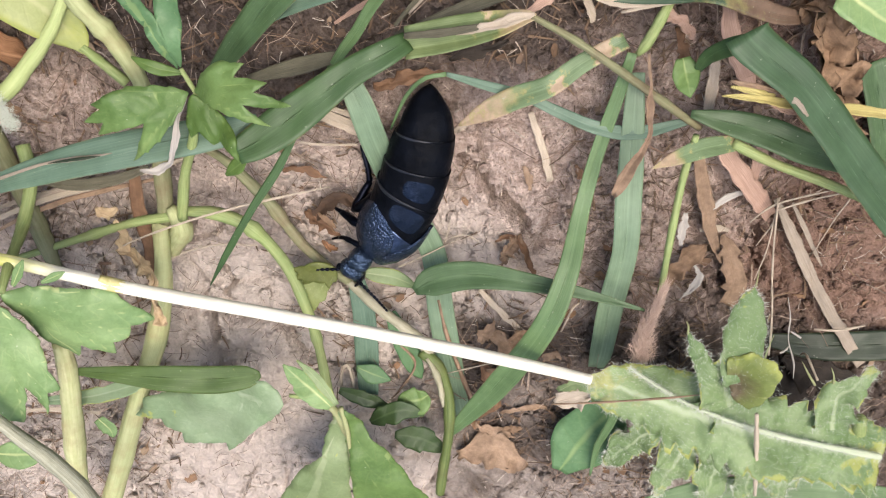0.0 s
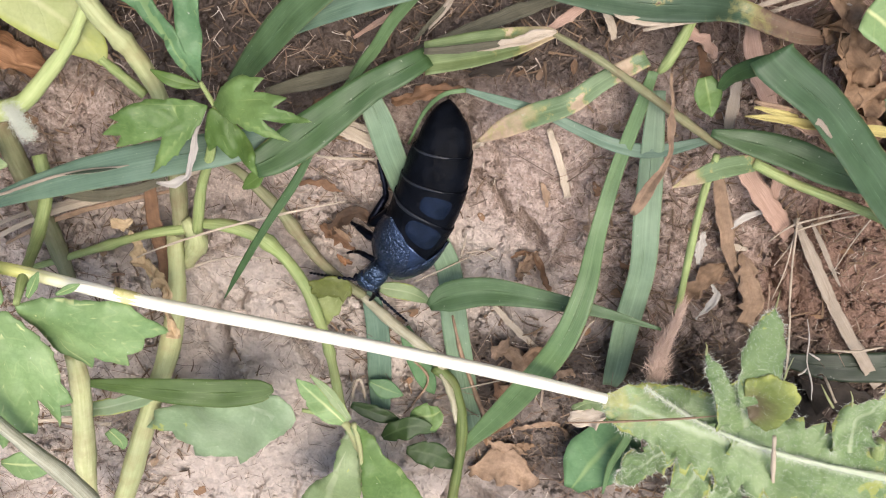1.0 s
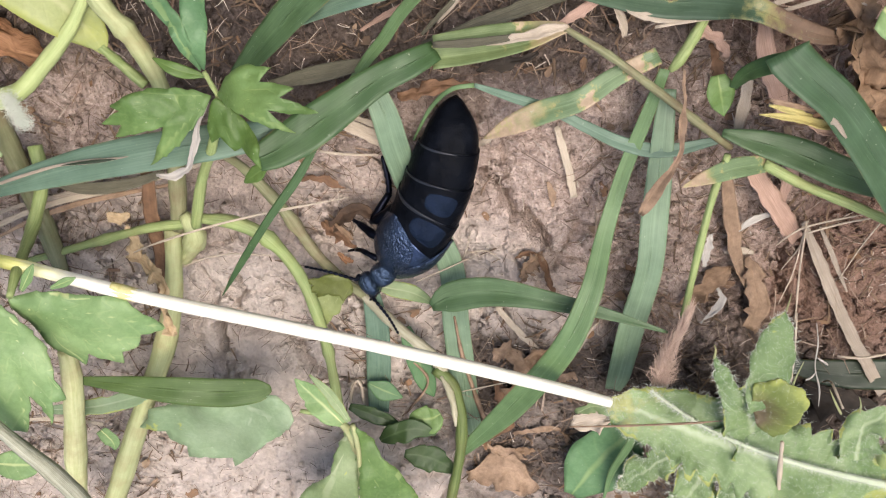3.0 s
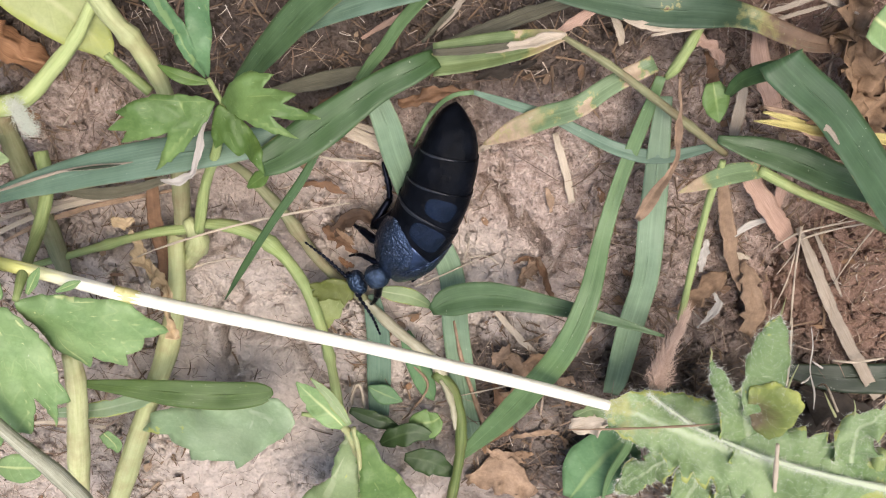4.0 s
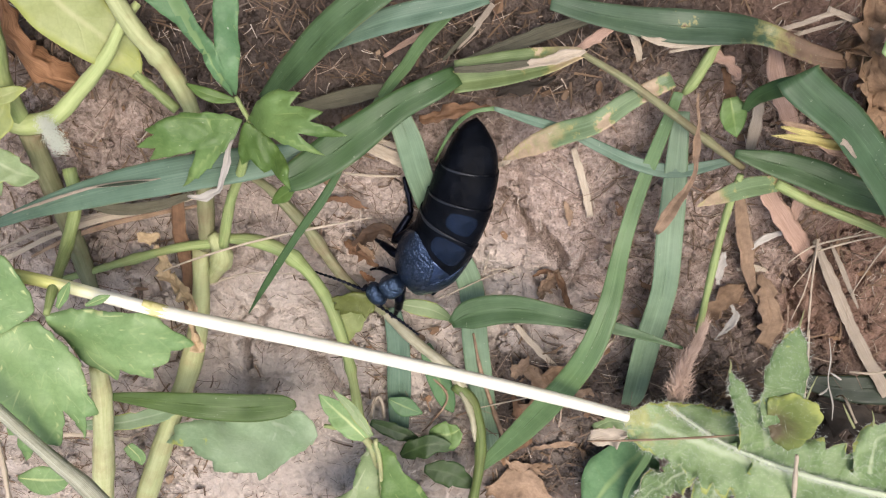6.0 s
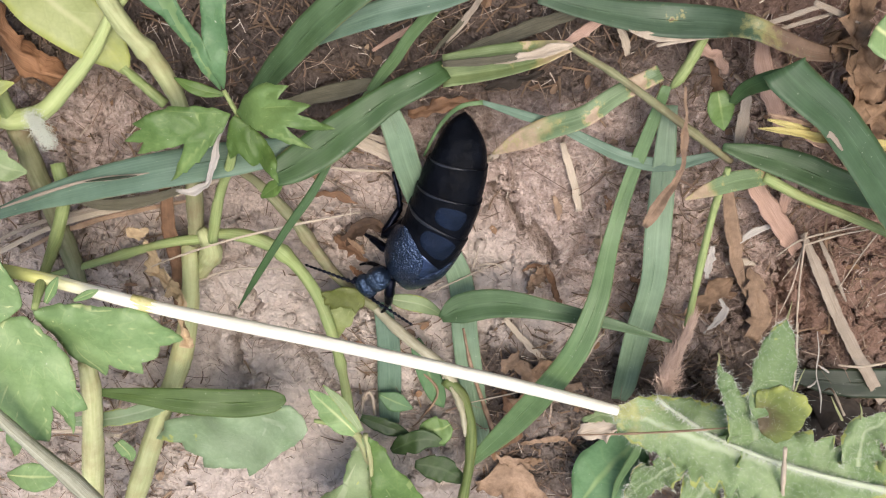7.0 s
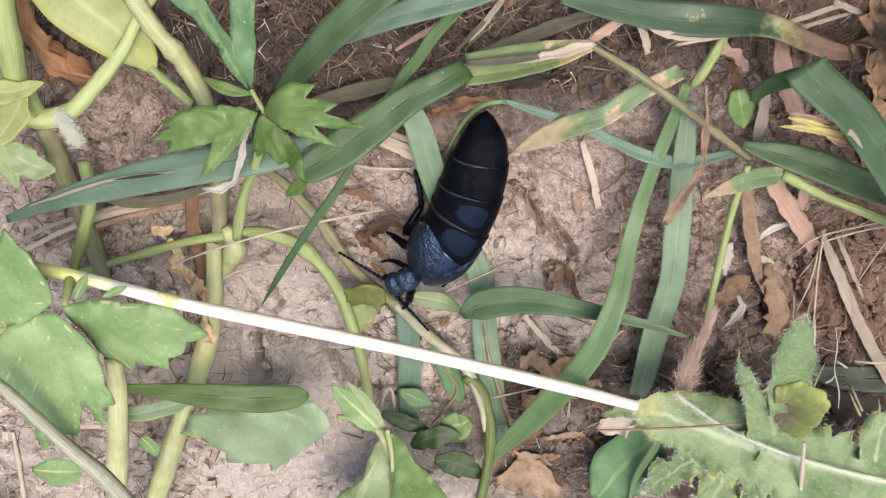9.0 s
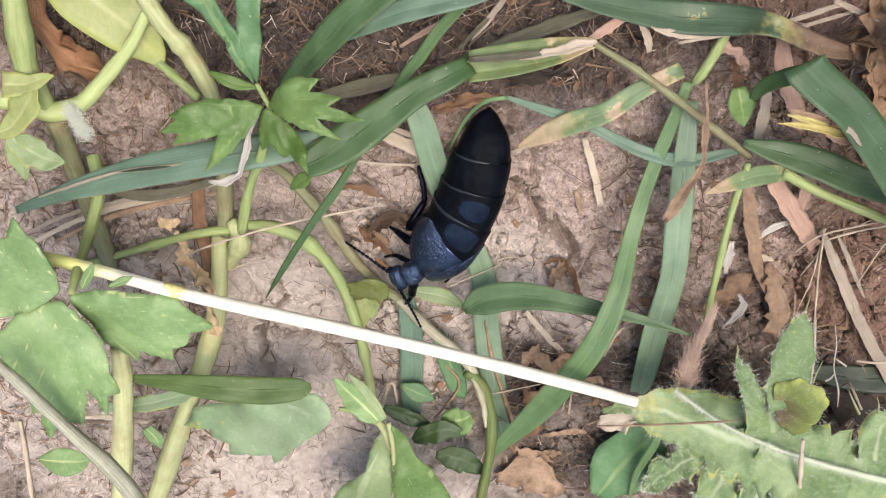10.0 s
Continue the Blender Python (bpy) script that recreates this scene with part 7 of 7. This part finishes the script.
def build_beetle():
    root = base_at("oil_beetle", BX, BY)
    tagged(root, "blue-black oil beetle with a swollen plated abdomen and short wing cases", "beetle")
    fore = beetle_body(root)
    prono = ellipsoid("pronotum", (3.7, 3.7, 3.2), PRONOTUM, root, power=2.8, nose=-0.06)
    head = ellipsoid("head", (2.8, 4.1, 3.1), PRONOTUM, root, power=2.3, nose=0.08)
    for s in (-1, 1):
        eye = ellipsoid("eye", (0.8, 0.5, 1.0), LEG, head, n=10)
        eye.location = (0.5 * MM, s * 2.1 * MM, 0.3 * MM)
    jaw = ellipsoid("mandibles", (1.1, 1.9, 1.0), LEG, head, n=10, nose=0.3)
    jaw.location = (1.5 * MM, 0, -0.7 * MM)
    near, far = antenna(head, 1), antenna(head, -1)
    beetle_leg(root, [(-9.3, 4.1, 4.5, 1.56), (-11.6, 1.9, 4.0, 1.57), (-13.9, -0.3, 2.6, 1.51), (-12.9, 1.7, 2.0, 1.33), (-11.6, 3.8, 1.4, 0.97)], [(-11.6, 3.7, 1.4, 0.80), (-11.8, 5.9, 1.2, 0.79), (-12.3, 8.0, 1.0, 0.70), (-12.7, 9.7, 0.9, 0.43)])
    beetle_leg(root, [(-11.7, -2.3, 4.5, 1.5), (-13.5, -2.2, 4.0, 1.4), (-14.9, -1.7, 3.0, 1.3), (-16.2, -1.2, 2.0, 0.9)], [(-16.1, -1.2, 2.0, 0.6), (-17.0, -1.0, 1.4, 0.5), (-17.7, -0.6, 0.9, 0.36)])
    beetle_leg(root, [(-13.2, -5.9, 4.5, 1.0), (-14.6, -5.5, 3.8, 0.9), (-16.0, -5.5, 2.6, 0.75), (-16.8, -5.9, 1.9, 0.55)], [(-16.6, -5.8, 2.0, 0.45), (-17.4, -6.2, 1.4, 0.4), (-18.1, -6.7, 0.9, 0.3)])
    beetle_leg(root, [(-12.9, -6.6, 5.4, 1.78), (-13.0, -8.7, 5.6, 1.70), (-13.3, -11.6, 4.6, 1.28)], [(-13.3, -11.4, 4.6, 0.82), (-13.8, -13.1, 3.8, 0.64), (-14.5, -14.2, 3.2, 0.37)])
    beetle_leg(root, [(-7.3, -6.3, 3.4, 1.26), (-6.5, -8.0, 2.2, 1.10), (-7.1, -9.5, 1.4, 0.74)], [(-7.1, -9.4, 1.4, 0.55), (-7.4, -10.4, 1.0, 0.46), (-8.0, -11.1, 0.8, 0.37)])
    beetle_leg(root, [(-1.4, 4.6, 3.0, 1.22), (-0.7, 2.4, 2.0, 1.06), (-1.3, 0.6, 1.2, 0.72)], [(-1.4, 0.8, 1.2, 0.54), (-1.8, -0.5, 0.9, 0.45), (-2.3, -1.9, 0.7, 0.36)])
    return root, prono, head, near, far, fore


BEETLE, PRONO, HEAD, ANTENNA_NEAR, ANTENNA_FAR, FORE = build_beetle()


def motions():
    # seconds, place in millimetres from the beetle's base, pitch, heading
    prono_rows = [
        (0, -9.09, -10.34, 6.20, 10, 235),
        (0.5, -8.97, -10.47, 6.20, 10, 231),
        (1, -8.96, -10.23, 6.20, 10, 232),
        (1.5, -8.40, -10.32, 6.20, 10, 228),
        (2, -8.99, -10.47, 6.20, 10, 237),
        (2.5, -8.13, -10.52, 6.20, 10, 227),
        (4, -9.17, -10.19, 6.20, 10, 206),
        (4.5, -10.77, -9.25, 6.20, 10, 212),
        (5, -10.13, -9.94, 6.20, 10, 209),
        (6.5, -10.38, -9.38, 6.20, 10, 219),
        (7, -10.68, -9.18, 6.20, 10, 220),
        (7.5, -10.47, -9.10, 6.20, 10, 220),
        (8, -10.14, -9.62, 6.20, 10, 212),
        (8.5, -10.05, -9.55, 6.20, 10, 213),
        (9, -9.44, -9.80, 6.20, 10, 212),
        (9.5, -10.14, -9.65, 6.20, 10, 205),
        (10, -9.15, -9.60, 6.20, 10, 209),
    ]
    head_rows = [
        (0, -10.67, -12.57, 5.60, 22, 235),
        (0.5, -10.43, -12.29, 5.60, 27, 231),
        (1, -10.30, -11.96, 5.60, 29, 232),
        (1.5, -10.07, -12.15, 5.60, 25, 228),
        (2, -10.30, -12.48, 5.60, 26, 237),
        (2.5, -10.19, -12.76, 5.60, 17, 227),
        (4, -12.40, -11.77, 5.60, 10, 206),
        (4.5, -13.48, -10.91, 5.60, 16, 212),
        (5, -12.94, -11.51, 5.60, 15, 209),
        (6.5, -12.75, -11.33, 5.60, 17, 219),
        (7, -12.70, -10.90, 5.60, 23, 220),
        (7.5, -12.67, -10.92, 5.60, 20, 220),
        (8, -12.25, -10.95, 5.60, 25, 212),
        (8.5, -12.06, -10.87, 5.60, 26, 213),
        (9, -11.55, -11.12, 5.60, 25, 212),
        (9.5, -12.52, -10.76, 5.60, 23, 205),
        (10, -11.36, -10.84, 5.60, 24, 209),
    ]
    walk(PRONO, [(t, pose(x * MM, y * MM, z * MM, 0, ry, rz)) for t, x, y, z, ry, rz in prono_rows])
    walk(HEAD, [(t, pose(x * MM, y * MM, z * MM, 0, ry, rz)) for t, x, y, z, ry, rz in head_rows])
    # antennae: seconds and swing in degrees
    near_rows = [(0, 72), (0.5, 84), (1, 80), (1.5, 88), (2, 90), (2.5, 92), (3.8, 88), (4, 95), (4.5, 118), (5, 118), (6.5, 112), (7.5, 115), (8.5, 108), (9, 104), (9.5, 92), (10, 92)]
    far_rows = [(0, -46), (2.5, -48), (3.8, -64), (4, -72), (4.5, -52), (5, -56), (6.5, -54), (7.5, -56), (8.3, -44), (9, -60), (10, -62)]
    walk(ANTENNA_NEAR, [(t, pose(0.9 * MM, 1.5 * MM, 0.4 * MM, 0, 0, a)) for t, a in near_rows])
    walk(ANTENNA_FAR, [(t, pose(0.9 * MM, -1.5 * MM, 0.4 * MM, 0, 0, a)) for t, a in far_rows])
    # the fore body draws back a little while the head reaches out
    fore_rows = [(0, 0.18, -0.3), (2.7, 0.18, -0.3), (3.8, 0.1, -0.1), (4.5, 0, 0), (6.5, 0, 0), (10, 0.05, 0)]
    for ob in FORE:
        walk(ob, [(t, pose(x * MM, y * MM, 0)) for t, x, y in fore_rows])


motions()
